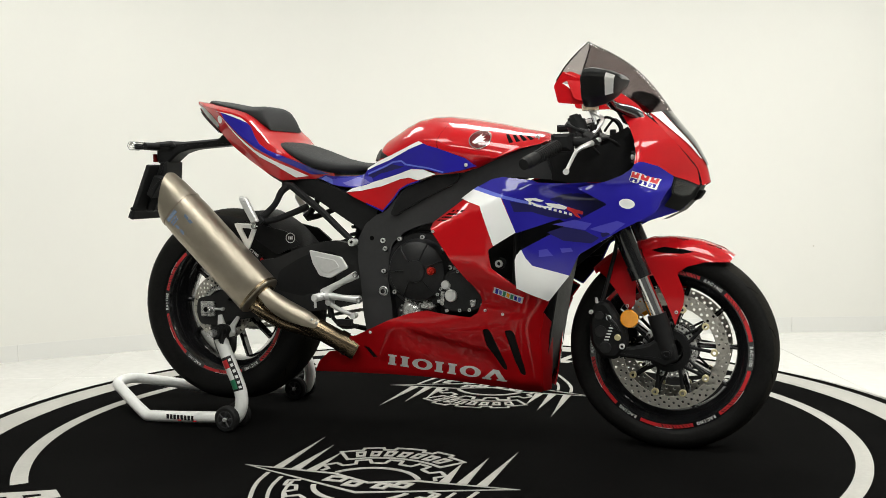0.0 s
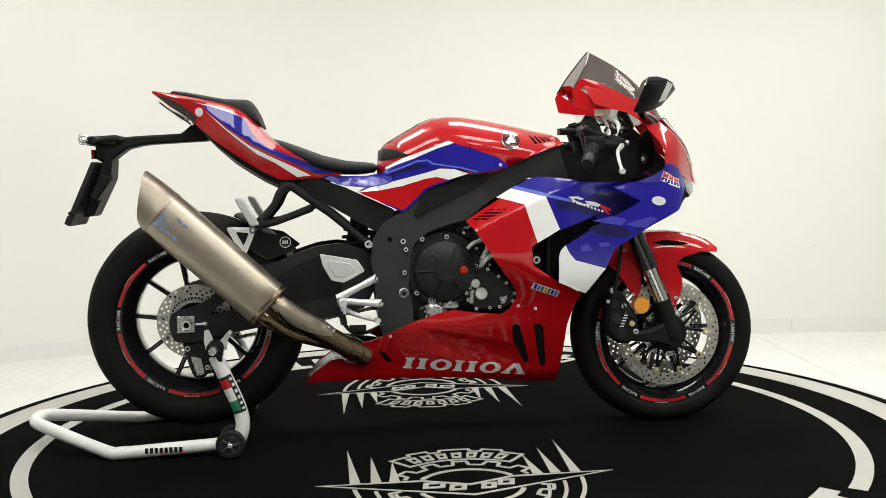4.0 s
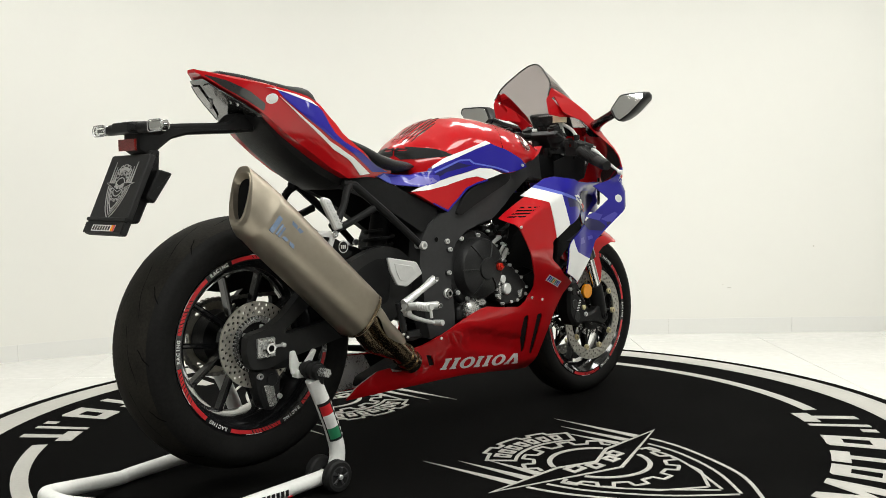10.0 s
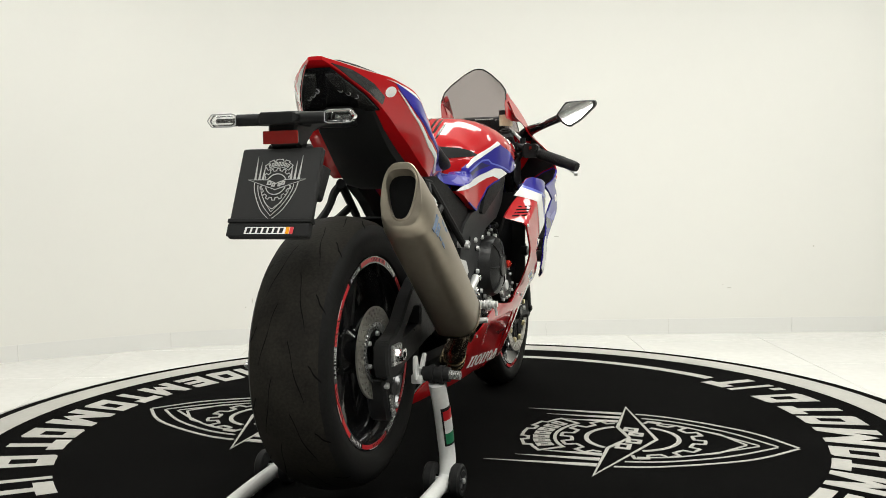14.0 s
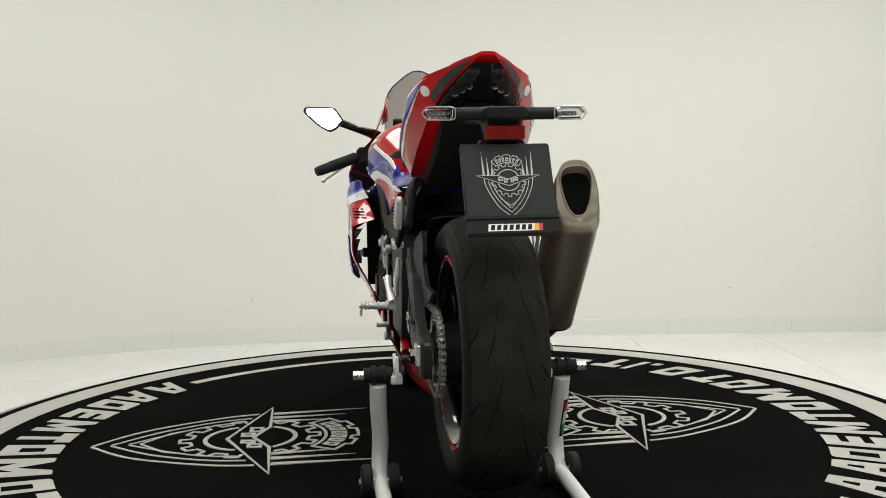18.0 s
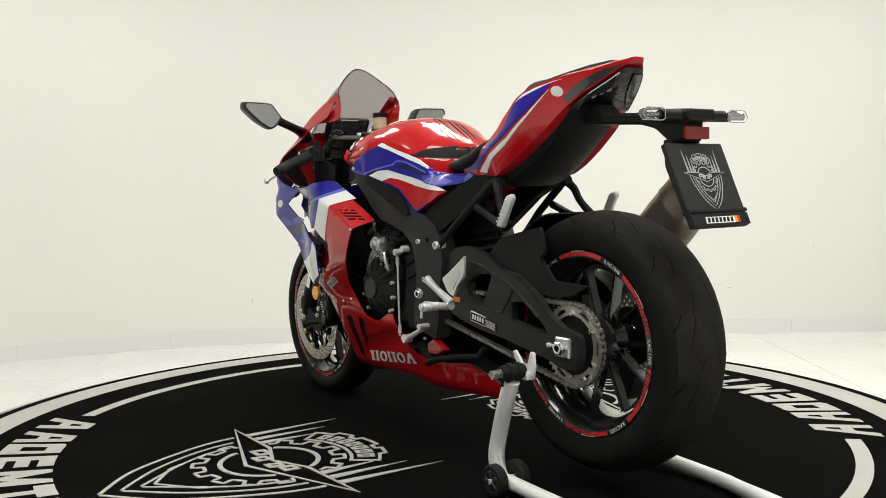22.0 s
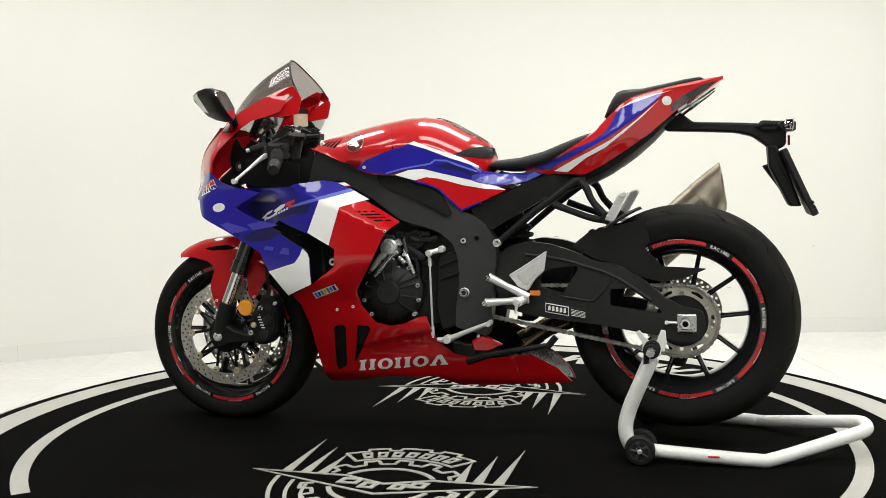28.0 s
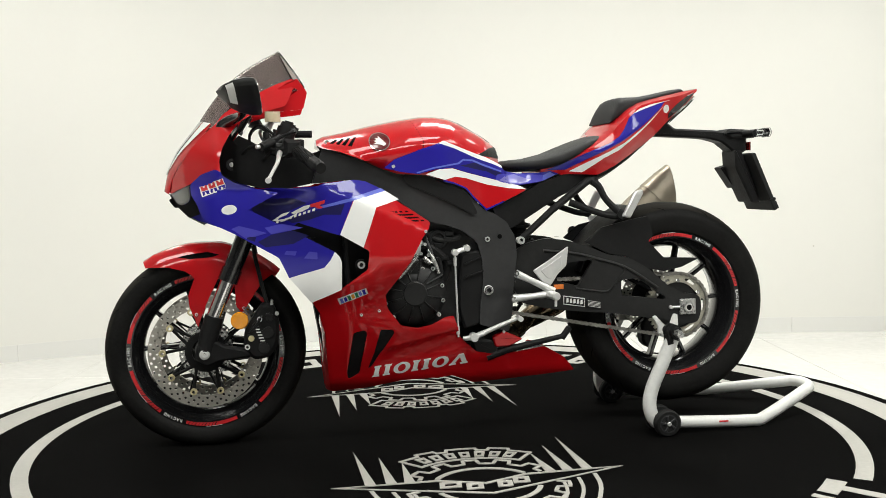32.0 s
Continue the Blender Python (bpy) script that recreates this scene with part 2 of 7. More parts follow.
def resampled(poly, step):
    out = []
    for i in range(len(poly)):
        p, q = Vector(poly[i]), Vector(poly[(i + 1) % len(poly)])
        n = max(1, int((q - p).length / step))
        out.extend(tuple(p + (q - p) * j / n) for j in range(n))
    return out


CREASES = {}   # lines along which a surface folds


def fill(poly, holes=(), step=0.02, edge=0.004, folds=()):
    """Triangles that fill an outline, with a narrow row along its rim. Returns points, faces, and the ring of each outline."""
    rims = [resampled(poly, step * 0.7)] + [resampled(h, step * 0.7) for h in holes]
    pts, edges, rings = [], [], []
    for r in rims:
        k = len(pts)
        pts.extend(r)
        rings.append(list(range(k, k + len(r))))
        edges.extend((k + i, k + (i + 1) % len(r)) for i in range(len(r)))
    extra = []
    for n, r in enumerate(rims):
        for p in inset(r, edge if n == 0 else -edge):
            extra.append(p)
    xs, ys = [p[0] for p in poly], [p[1] for p in poly]
    nx, ny = int((max(xs) - min(xs)) / step), int((max(ys) - min(ys)) / step)
    for i in range(nx + 1):
        for j in range(ny + 1):
            extra.append((min(xs) + (i + 0.5 + 0.25 * (j % 2)) * step, min(ys) + (j + 0.5) * step))
    rim_pts = np.array([p for r in rims for p in r])
    bent = []
    for fold in folds:
        last = -1
        for p in fold:
            ok = inside(poly, *p) and not any(inside(h, *p) for h in holes) and np.min(np.abs(rim_pts - p).max(axis=1)) > edge * 0.6
            if ok:
                pts.append(p)
                bent.append(p)
                if last >= 0:
                    edges.append((last, len(pts) - 1))
            last = len(pts) - 1 if ok else -1
    rim_pts = np.array([p for r in rims for p in r] + bent)
    seen = []
    for m, p in enumerate(extra):
        if not inside(poly, *p) or any(inside(h, *p) for h in holes):
            continue
        if np.min(np.abs(rim_pts - p).max(axis=1)) < edge * 0.55:
            continue
        seen.append(p)
    pts = pts + seen
    v, _, f, ov, _, _ = geometry.delaunay_2d_cdt([Vector(p) for p in pts], edges, [], 0, 1e-6)
    first = {}
    for i, o in enumerate(ov):
        for q in o:
            first[q] = i
    faces = []
    for t in f:
        cx, cy = sum(v[i].x for i in t) / 3, sum(v[i].y for i in t) / 3
        if inside(poly, cx, cy) and not any(inside(h, cx, cy) for h in holes):
            a, b, c = (v[i] for i in t)
            faces.append(tuple(t) if (b - a).cross(c - a) > 0 else tuple(reversed(t)))
    rings = [[first[i] for i in r] for r in rings]
    return [tuple(p) for p in v], faces, rings


def panel(poly, depth, off=0.0, th=0.003, holes=(), step=0.02, ease=None, sides=(-1, 1)):
    """A thin shell over the outline (x, z) at the half width depth(x, z), on one or both sides of the machine."""
    ease = min(th * 0.6, 0.0012) if ease is None else ease
    pts, faces, rings = fill(poly, holes, step, folds=CREASES.get(depth, ()))
    rim = set(i for r in rings for i in r)
    out = []
    for s in sides:
        vs = [(x, s * (depth(x, z) + off - (ease if i in rim else 0)), z) for i, (x, z) in enumerate(pts)]
        k = len(vs)
        vs += [(x, s * (depth(x, z) + off - th), z) for x, z in pts]
        fs = []
        for t in faces:   # outline order seen along +y
            fs.append(t if s < 0 else t[::-1])
            back = tuple(i + k for i in t)
            fs.append(back[::-1] if s < 0 else back)
        for r in rings:
            for a, b in zip(r, r[1:] + r[:1]):
                fs.append((a, b, b + k, a + k))
        nrm, e = [], .0035
        for i, (x, z) in enumerate(pts):
            n = Vector(((depth(x - e, z) - depth(x + e, z)) / (2 * e), s, (depth(x, z - e) - depth(x, z + e)) / (2 * e))).normalized()
            nrm.append(tuple(n))
        out.append((vs, fs, (nrm, 2 * len(faces))))
    return out[0] if len(out) == 1 else out


def lerp_table(tab, v):
    if v <= tab[0][0]:
        return tab[0][1]
    for (a, p), (b, q) in zip(tab, tab[1:]):
        if v <= b:
            return p + (q - p) * (v - a) / (b - a)
    return tab[-1][1]


def ease_table(tab, v):
    """As lerp_table, with rounded joints."""
    h = 0.011
    return (lerp_table(tab, v - 2 * h) + 2 * lerp_table(tab, v - h) + 3 * lerp_table(tab, v) + 2 * lerp_table(tab, v + h) + lerp_table(tab, v + 2 * h)) / 9


def bolt(x, y, z, r=0.006, s=-1, h=0.004):
    """A socket-head bolt whose head faces outwards."""
    prof = [(r * 0.55, -h * 0.5), (r * 0.55, h), (r * 0.9, h), (r, h * 0.75), (r, -0.004)]
    g = lathe([(0.0001, -h * 0.5)] + prof, 12)
    g = ([(a, s * b, c) for a, b, c in g[0]], [f if s < 0 else f[::-1] for f in g[1]])
    return moved(g, Matrix.Translation((x, y, z)))


def each(name, shapes, material, parent, label=""):
    """One part for each shape."""
    return [part(name, g, material, parent, label) for g in shapes]


def spline_table(tab, v):
    """A smooth curve through the table's points."""
    if v <= tab[0][0]:
        return tab[0][1]
    if v >= tab[-1][0]:
        return tab[-1][1]
    i = next(k for k in range(len(tab) - 1) if v <= tab[k + 1][0])
    (a, p), (b, q) = tab[i], tab[i + 1]
    tan = lambda k: (tab[min(k + 1, len(tab) - 1)][1] - tab[max(k - 1, 0)][1]) / (tab[min(k + 1, len(tab) - 1)][0] - tab[max(k - 1, 0)][0])
    t, h = (v - a) / (b - a), b - a
    return (2 * t ** 3 - 3 * t * t + 1) * p + (t ** 3 - 2 * t * t + t) * h * tan(i) + (3 * t * t - 2 * t ** 3) * q + (t ** 3 - t * t) * h * tan(i + 1)


# ---- the room ----
def wall_strip(name, line, z0, z1, th, material, label=""):
    """A wall with thickness along a line seen from above; its inner face runs on the line."""
    k = len(line)
    back = []
    for i in range(k):
        p, q = Vector(line[max(0, i - 1)]), Vector(line[min(k - 1, i + 1)])
        d = (q - p).normalized()
        back.append(Vector(line[i]) + Vector((d.y, -d.x)) * -th)
    vs = []
    for z in (z0, z1):
        vs += [(x, y, z) for x, y in line] + [(b.x, b.y, z) for b in back]
    fs = []
    for i in range(k - 1):
        a, b = i, i + 1
        fs += [(a, b, 2 * k + b, 2 * k + a), (k + b, k + a, 3 * k + a, 3 * k + b),
               (2 * k + a, 2 * k + b, 3 * k + b, 3 * k + a), (a, k + a, k + b, b)]
    fs += [(0, 2 * k, 3 * k, k), (k - 1, 2 * k - 1, 4 * k - 1, 3 * k - 1)]
    ob = part(name, (vs, fs), material, sharp=50)
    return tagged(ob, label, kind="structure")


BACK_LINE = [tuple(p.xy) for p in catmull([(-4.2, 0.8, 0), (-3.2, 1.85, 0), (-2.5, 2.36, 0), (-2.1, 2.58, 0), (-1.5, 2.82, 0), (-0.6, 2.95, 0), (0.6, 2.99, 0), (2.2, 2.95, 0), (4.2, 2.86, 0)], 5)]
wall_strip("wall_back", BACK_LINE, FLOOR_Z, CEILING_Z, 0.12, WALL, "white painted curved back wall of the showroom")
wall_strip("wall_left", [(-4.2, -5.0), (-4.2, 0.8)], FLOOR_Z, CEILING_Z, 0.12, GREY_WALL, "grey painted side wall")
wall_strip("wall_right", [(4.2, 2.86), (4.2, -5.0)], FLOOR_Z, CEILING_Z, 0.12, GREY_WALL, "grey painted side wall")
wall_strip("wall_front", [(4.2, -5.0), (-4.2, -5.0)], FLOOR_Z, CEILING_Z, 0.12, DARK_WALL, "dark grey wall behind the camera")
wall_strip("baseboard", [(x, y - 0.004) for x, y in BACK_LINE], FLOOR_Z, FLOOR_Z + 0.098, 0.012, SKIRT, "glossy white tile skirting along the wall")
base = bpy.data.objects["baseboard"]
back = bpy.data.objects["wall_back"]


def wall_at(x):
    return lerp_table(BACK_LINE, x)


PALE_GROUT = mat("pale_joint", (.70, .69, .66), .8, vary=.1)
lx = 0.67 - 0.77 * 4
while lx < 3.6:
    part("joint", box(lx, wall_at(lx) - 0.0045, FLOOR_Z + 0.049, 0.0035, 0.003, 0.097, 0.0005), PALE_GROUT, base)
    lx += 0.77
for lx, lz, sx, sz in ((2.34, 0.335, .008, .010), (-1.16, .06, .006, .03), (0.74, .42, .03, .004), (1.82, .08, .022, .006), (-0.35, -0.02, .012, .004), (-1.2, .02, .004, .012), (1.78, .10, .008, .004)):
    part("scuff", box(lx, wall_at(lx) - 0.001, lz, sx, 0.003, sz, 0.0008), mat("wall_scuff", (.55, .53, .48), .8, vary=.2), back)
ceiling = part("ceiling", box(0, -1.1, CEILING_Z + 0.05, 9.2, 8.8, 0.1), CEILING)
tagged(ceiling, "plain light grey ceiling", kind="structure")
floor = part("floor", box(0, -1.1, FLOOR_Z - 0.056, 9.2, 8.8, 0.1), GROUT)
tagged(floor, "floor of large glossy white tiles with thin joints", kind="structure")
TILE = 0.775
tile_mesh = None
for i in range(-7, 4):
    for j in range(-9, 2):
        if tile_mesh is None:
            first_tile = part("tile", box(0, 0, -0.003, TILE - 0.003, TILE - 0.003, 0.007, 0.001), FLOOR_TILE, floor)
            tile_mesh = first_tile.data
            ob = first_tile
        else:
            ob = new("tile", tile_mesh)
            ob.parent = floor
        ob.location = (1.17 + TILE * (i + 0.5), 1.93 + TILE * (j + 0.5), FLOOR_Z)
fixture = None
for px, py in PANELS:
    m = Matrix.Translation((px, py, CEILING_Z))
    if fixture is None:
        fixture = thing("ceiling_light", "flat white ceiling light panel, switched on", "ceiling light", "ceiling light panels", m)
        part("frame", join(box(0, 0.39, -0.015, 1.34, 0.03, 0.03), box(0, -0.39, -0.015, 1.34, 0.03, 0.03), box(0.655, 0, -0.015, 0.03, 0.75, 0.03), box(-0.655, 0, -0.015, 0.03, 0.75, 0.03)), SILVER, fixture)
        part("diffuser", box(0, 0, -0.008, 1.28, 0.75, 0.012), LAMP_FACE, fixture)
    else:
        copy_thing(fixture, m)


# ---- the turntable with its printed mat ----
R_TABLE = 1.580
turntable = thing("turntable", "round motor show turntable with a black printed mat", "turntable")
def upright(shape):
    """Turns a shape lathed round y so that it stands round z."""
    return [(v[0], v[2], v[1]) for v in shape[0]], [tuple(reversed(f)) for f in shape[1]]


part("platform", moved(upright(lathe([(0.0001, FLOOR_Z + 0.012), (R_TABLE - 0.01, FLOOR_Z + 0.012), (R_TABLE, FLOOR_Z + 0.03), (R_TABLE, -0.016), (R_TABLE - 0.006, -0.010), (0.0001, -0.010)], 160)), Matrix.Translation((.0126, .018, 0))), RIM_METAL, turntable, "worn grey metal edge")
mat_top = part("mat", upright(lathe([(0.0001, -0.0095), (1.552, -0.0095), (1.552, -0.002), (1.549, 0.0), (0.0001, 0.0)], 160)), MAT_BLACK, turntable, "black rubber mat printed with white rings, marks and emblems")
PRINT_Z = 0.0006
LAYER = itertools.count()


def flat_mark(name, poly, label="", holes=()):
    """A white print on the mat."""
    pts, faces, rings = fill(poly, holes, step=0.3, edge=0.002)
    k = len(pts)
    top = PRINT_Z + 0.00002 * (next(LAYER) % 90)
    vs = [(x, y, top) for x, y in pts] + [(x, y, -0.001) for x, y in pts]
    fs = [tuple(t) for t in faces]
    for r in rings:
        for a, b in zip(r, r[1:] + r[:1]):
            fs.append((a, a + k, b + k, b))
    return part(name, (vs, fs), MAT_WHITE, mat_top, label)


def arc_band(name, r0, r1, a0, a1, label=""):
    n = max(8, int((a1 - a0) / 2.5))
    return part(name, upright(lathe([(r0, -0.001), (r0, PRINT_Z), (r1, PRINT_Z), (r1, -0.001)], n, False, a0, a1)), MAT_WHITE, mat_top, label)


arc_band("outer_ring", 1.400, 1.510, 0, 360, "broad white outer ring")
for a in (-39.3, 140.7):
    arc_band("inner_ring", 1.204, 1.249, a, a + 84.4, "white inner arc")


def polar(r, a):
    return (r * math.cos(radians(a)), r * math.sin(radians(a)))


# blocks of the printed web address, seen as plain slanted shapes
BLOCKS = {
    "wedge": ([(.05, 0), (.45, 1), (.98, 1), (.98, 0), (.72, 0), (.72, .35), (.45, .35), (.32, 0)], [[(.50, .55), (.72, .55), (.72, .78), (.58, .78)]]),
    "loop": ([(.02, 0), (.10, .95), (.22, 1), (.95, 1), (.88, .05), (.78, 0)], [[(.30, .30), (.66, .30), (.71, .72), (.36, .72)]]),
    "comb": ([(.02, 0), (.10, 1), (.98, 1), (.96, .75), (.40, .75), (.39, .62), (.92, .62), (.90, .40), (.37, .40), (.36, .25), (.92, .25), (.90, 0)], []),
    "bar": ([(.32, 0), (.38, .72), (.04, .72), (.06, 1), (.98, 1), (.96, .72), (.66, .72), (.60, 0)], []),
    "fork": ([(.0, 0), (.08, 1), (.30, 1), (.52, .45), (.76, 1), (.99, 1), (.91, 0), (.66, 0), (.70, .45), (.48, .10), (.26, .45), (.24, 0)], []),
    "post": ([(.34, 0), (.42, 1), (.68, 1), (.60, 0)], []),
    "dot": ([(.36, 0), (.38, .25), (.64, .25), (.62, 0)], []),
}
ORDER = "wedge wedge loop comb fork bar loop fork loop bar loop dot post bar".split()
SPANS = [(46.8, 6.4), (54.2, 6.4), (61.0, 6.0), (67.4, 6.0), (74.2, 7.2), (81.8, 5.6), (87.8, 6.0), (94.6, 9.4), (105.2, 6.0), (111.6, 6.0), (119.4, 6.6), (126.0, 5.5), (129.0, 4.8), (133.0, 6.2)]
for turned in (0, 180):
    for kind, (a, wd) in zip(ORDER, SPANS):
        a += turned
        poly, holes = BLOCKS[kind]

        def place(p):
            t = p[0] + .12 * (p[1] - .5)
            return polar(1.144 + .180 * (1 - p[1]), a + wd * .96 * t)

        flat_mark("print_block", [place(p) for p in resampled(poly, .34)], "", [[place(p) for p in h] for h in holes])


def stroke(line, w, taper=(1, 1)):
    """An outline round a line, w wide, which may run to a point."""
    pts = [Vector(p) for p in line]
    l, r, k = [], [], len(pts)
    for i, p in enumerate(pts):
        d = (pts[min(i + 1, k - 1)] - pts[max(i - 1, 0)]).normalized()
        n = Vector((-d.y, d.x)) * w / 2 * (taper[0] + (taper[1] - taper[0]) * i / (k - 1))
        l.append(tuple(p + n))
        r.append(tuple(p - n))
    return l + r[::-1]


def hollow(poly, w):
    """An outline drawn as a closed line."""
    return poly, [inset(poly, w)]


def emblem(m, scale, put, fine=1.0):
    """A winged gear in a pointed shield, drawn in plain lines; put() lays each outline down."""
    q = lambda pts: [tuple((m @ Vector((x * scale, y * scale, 0))).xy) for x, y in pts]

    def lay(name, poly, holes=()):
        put(name, q(poly), [q(h) for h in holes])

    c = (0, -.595)
    wing = [(-.394, -.532), (-.118, -.532), (0, -.580), (.118, -.532), (.394, -.532), (0, -.672)]
    near = inset(wing, -.004)

    def runs(line):
        """The stretches of a line that the wing does not cover."""
        cut, run = [], []
        for q in resampled(line, .012)[:-1] if len(line) > 2 else line:
            if inside(near, *q):
                if len(run) > 2:
                    cut.append(run)
                run = []
            else:
                run.append(q)
        if len(run) > 2:
            cut.append(run)
        return cut

    for s in (-1, 1):
        for x0, x1, x2, y2, w in ((.300, .268, .150, -1.062, .0115), (.250, .222, .130, -1.006, .0100), (.205, .180, .112, -.955, .0090)):
            line = [(s * v.x, v.y) for v in catmull([(x0, -.545, 0), (x1, -.70, 0), (x2, y2 + .135, 0), (.004, y2, 0)], 7)]
            lay("shield_line", stroke([q for q in line if not inside(near, *q)], w * fine, (1.0, .9)))
        lay("shield_line", stroke([(s * .002, -.920), (s * .105, -.842), (s * .128, -.800)], .009 * fine))
        for tx, ty, bx in ((.305, -.215, .292), (.240, -.290, .238), (.184, -.352, .190)):
            lay("spike", [(s * tx, ty), (s * (bx + .014), -.530), (s * (bx - .014), -.530)])
    o, h = hollow(wing, .011 * fine)
    lay("wing", o, h)
    gear = []
    for i in range(14):
        a = 2 * math.pi * (i + .5) / 14
        for r, b in ((.180, -.27), (.212, -.20), (.212, .20), (.180, .27)):
            t = a + b * 2 * math.pi / 14 * 1.0
            gear.append((c[0] + r * math.cos(t), c[1] + r * math.sin(t)))
    ring = [(c[0] + .136 * math.cos(t), c[1] + .136 * math.sin(t)) for t in [2 * math.pi * i / 60 for i in range(60)]]
    for shape, wd in ((gear, .011), (ring, .014)):
        first = next(i for i in range(len(shape)) if inside(near, *shape[i]))
        for run in runs(shape[first:] + shape[:first + 1]):
            lay("gear_line", stroke(run, wd * fine))
    arch = lambda r, a: (c[0] + r * math.sin(radians(a)), c[1] + r * math.cos(radians(a)))
    ban = [arch(.225, a) for a in range(-38, 39, 4)] + [arch(.315, a) for a in (38, 30, 26)] + [arch(.335, a) for a in (25, 14)] + [arch(.315, a) for a in (13, 9)] + [arch(.335, a) for a in (8, 0, -8)] + [arch(.315, a) for a in (-9, -13)] + [arch(.335, a) for a in (-14, -25)] + [arch(.315, a) for a in (-26, -30, -38)]
    o, h = hollow(ban, .010 * fine)
    lay("banner", o, h)
    for i in range(7):
        a = -27 + 9 * i
        lay("banner_block", [arch(.246, a - 3.4), arch(.296, a - 2.6), arch(.296, a + 3.6), arch(.246, a + 2.8)], [[arch(.260, a - 1.4), arch(.282, a - 1), arch(.282, a + 1.6), arch(.260, a + 1.2)]])
    for x0, wd in ((-.125, .058), (-.06, .045), (.022, .04), (.068, .045)):
        dy = -.012 - abs(x0 + wd / 2) * -.45
        y0 = -.642 + abs(x0 + wd / 2) * .42
        lay("wing_block", [(x0, y0), (x0 + .008, y0 + .046), (x0 + wd + .008, y0 + .046), (x0 + wd, y0)], [[(x0 + .016, y0 + .013), (x0 + .020, y0 + .033), (x0 + wd - .008, y0 + .033), (x0 + wd - .012, y0 + .013)]])


for turn in (0, 180):
    emblem(Matrix.Rotation(radians(turn + 1.1), 4, "Z"), 1.0, lambda n, p, h: flat_mark(n, p, "", h))


# ---- the motorcycle: x forward, y to its left ----
bike = thing("motorcycle", "red, blue and white sports motorcycle on a white paddock stand", "motorcycle")
FZ = [(.11, .03), (.14, .07), (.18, .116), (.22, .136), (.30, .173), (.40, .211), (.50, .236), (.58, .243), (.70, .245), (.745, .241), (.772, .225), (.80, .203), (.85, .185), (.95, .15), (1.05, .12), (1.15, .08)]
FXU = [(0, .78), (.06, .82), (.2, .95), (.3, 1), (.55, 1), (.64, 1.0), (.68, .97), (.71, .87), (.75, .64), (.79, .36), (.83, .10)]
FXN = [(0, .78), (.06, .82), (.2, .95), (.3, 1), (.645, 1), (.68, .88), (.72, .68), (.76, .45), (.79, .26), (.82, .08)]
FXL = [(-.45, .45), (-.35, .7), (-.2, .95), (-.1, 1), (.3, 1), (.42, .9)]


def smooth_step(v):
    v = min(1, max(0, v))
    return v * v * (3 - 2 * v)


def fairing_y(x, z):
    """Half width of the fairing's outer skin."""
    k = smooth_step((z - .33) / .15)
    flare = .050 * smooth_step((x - .48) / .12) * smooth_step((z - .745) / .07) * (1 - smooth_step((z - .85) / .11))
    upper = smooth_step((z - .735) / .05)
    along_x = spline_table(FXU, x) * (1 - upper) + spline_table(FXN, x) * upper
    return (spline_table(FZ, z) + flare) * (k * along_x + (1 - k) * spline_table(FXL, x))


def crease_z(x):
    """Height of the fold along the top of the side fairing."""
    return .642 + .42 * (x - .08)


def ridge_z(x):
    return .289 + .24 * (.178 - x)


def fold_z(x):
    """The sharp fold that runs from the engine opening down to the winglet."""
    return .548 - .53 * (x - .197)


def side_y(x, z):
    """Half width of the side fairing: it swells to a fold below the frame, and dips inwards behind the winglet."""
    k = smooth_step((x - .34) / .20) * smooth_step((z - .55) / .08) * smooth_step((.772 - z) / .045)
    old = fairing_y(x, z) - .012 - .055 * k
    zc = crease_z(x)
    zz = min(z, zc)
    y = fairing_y(x, zz) - .012
    y += max(0, .266 - y) * smooth_step((zz - .40) / .17) - lerp_table([(.06, 2.6), (.10, 1.7), (.15, 1.05), (.19, .72), (.285, .5)], x) * max(0, z - zc)
    w = 1 - smooth_step((x - .30) / .26)
    y = w * (y - .055 * k) + (1 - w) * old
    zr, zf = ridge_z(x), fold_z(x)
    y -= .007 * smooth_step((z - zf) / .009) * (1 - smooth_step((z - zf - .01) / .13)) * smooth_step((x - .20) / .07) * (1 - smooth_step((x - .40) / .03))
    return y - .010 * smooth_step((zr - z) / .012) * smooth_step((x + .08) / .06) * smooth_step((.24 - x) / .05) * smooth_step((z - zr + .085) / .05)


def wing_y(x, z):
    """The winglet's tail stands out from the fairing."""
    return fairing_y(x, z) + .024 * smooth_step((.47 - x) / .13)


def duct_y(x, z):
    return spline_table([(.54, .1775), (.58, .172), (.62, .158), (.66, .134), (.70, .106), (.74, .076), (.78, .045)], x)


CREASES[side_y] = [[(.198 + .007 * i, fold_z(.198 + .007 * i)) for i in range(30)], [(.198 + .007 * i, fold_z(.198 + .007 * i) + .009) for i in range(30)], [(.05 + .007 * i, crease_z(.05 + .007 * i)) for i in range(52)], [(-.06 + .007 * i, ridge_z(-.06 + .007 * i)) for i in range(40)], [(-.06 + .007 * i, ridge_z(-.06 + .007 * i) - .012) for i in range(40)]]
TANK_TOP = [(-.19, .835), (-.175, .883), (-.146, .904), (-.102, .929), (-.057, .954), (-.022, .968), (.022, .974), (.066, .973), (.136, .963), (.223, .946), (.293, .929), (.354, .917), (.38, .905)]
TANK_LOW = [(-.19, .78), (0, .79), (.15, .800), (.19, .814), (.243, .838), (.312, .865), (.362, .877), (.38, .888)]
TANK_W = [(-.38, .158), (-.2, .15), (-.1, .158), (0, .19), (.1, .207), (.2, .20), (.3, .165), (.38, .11)]
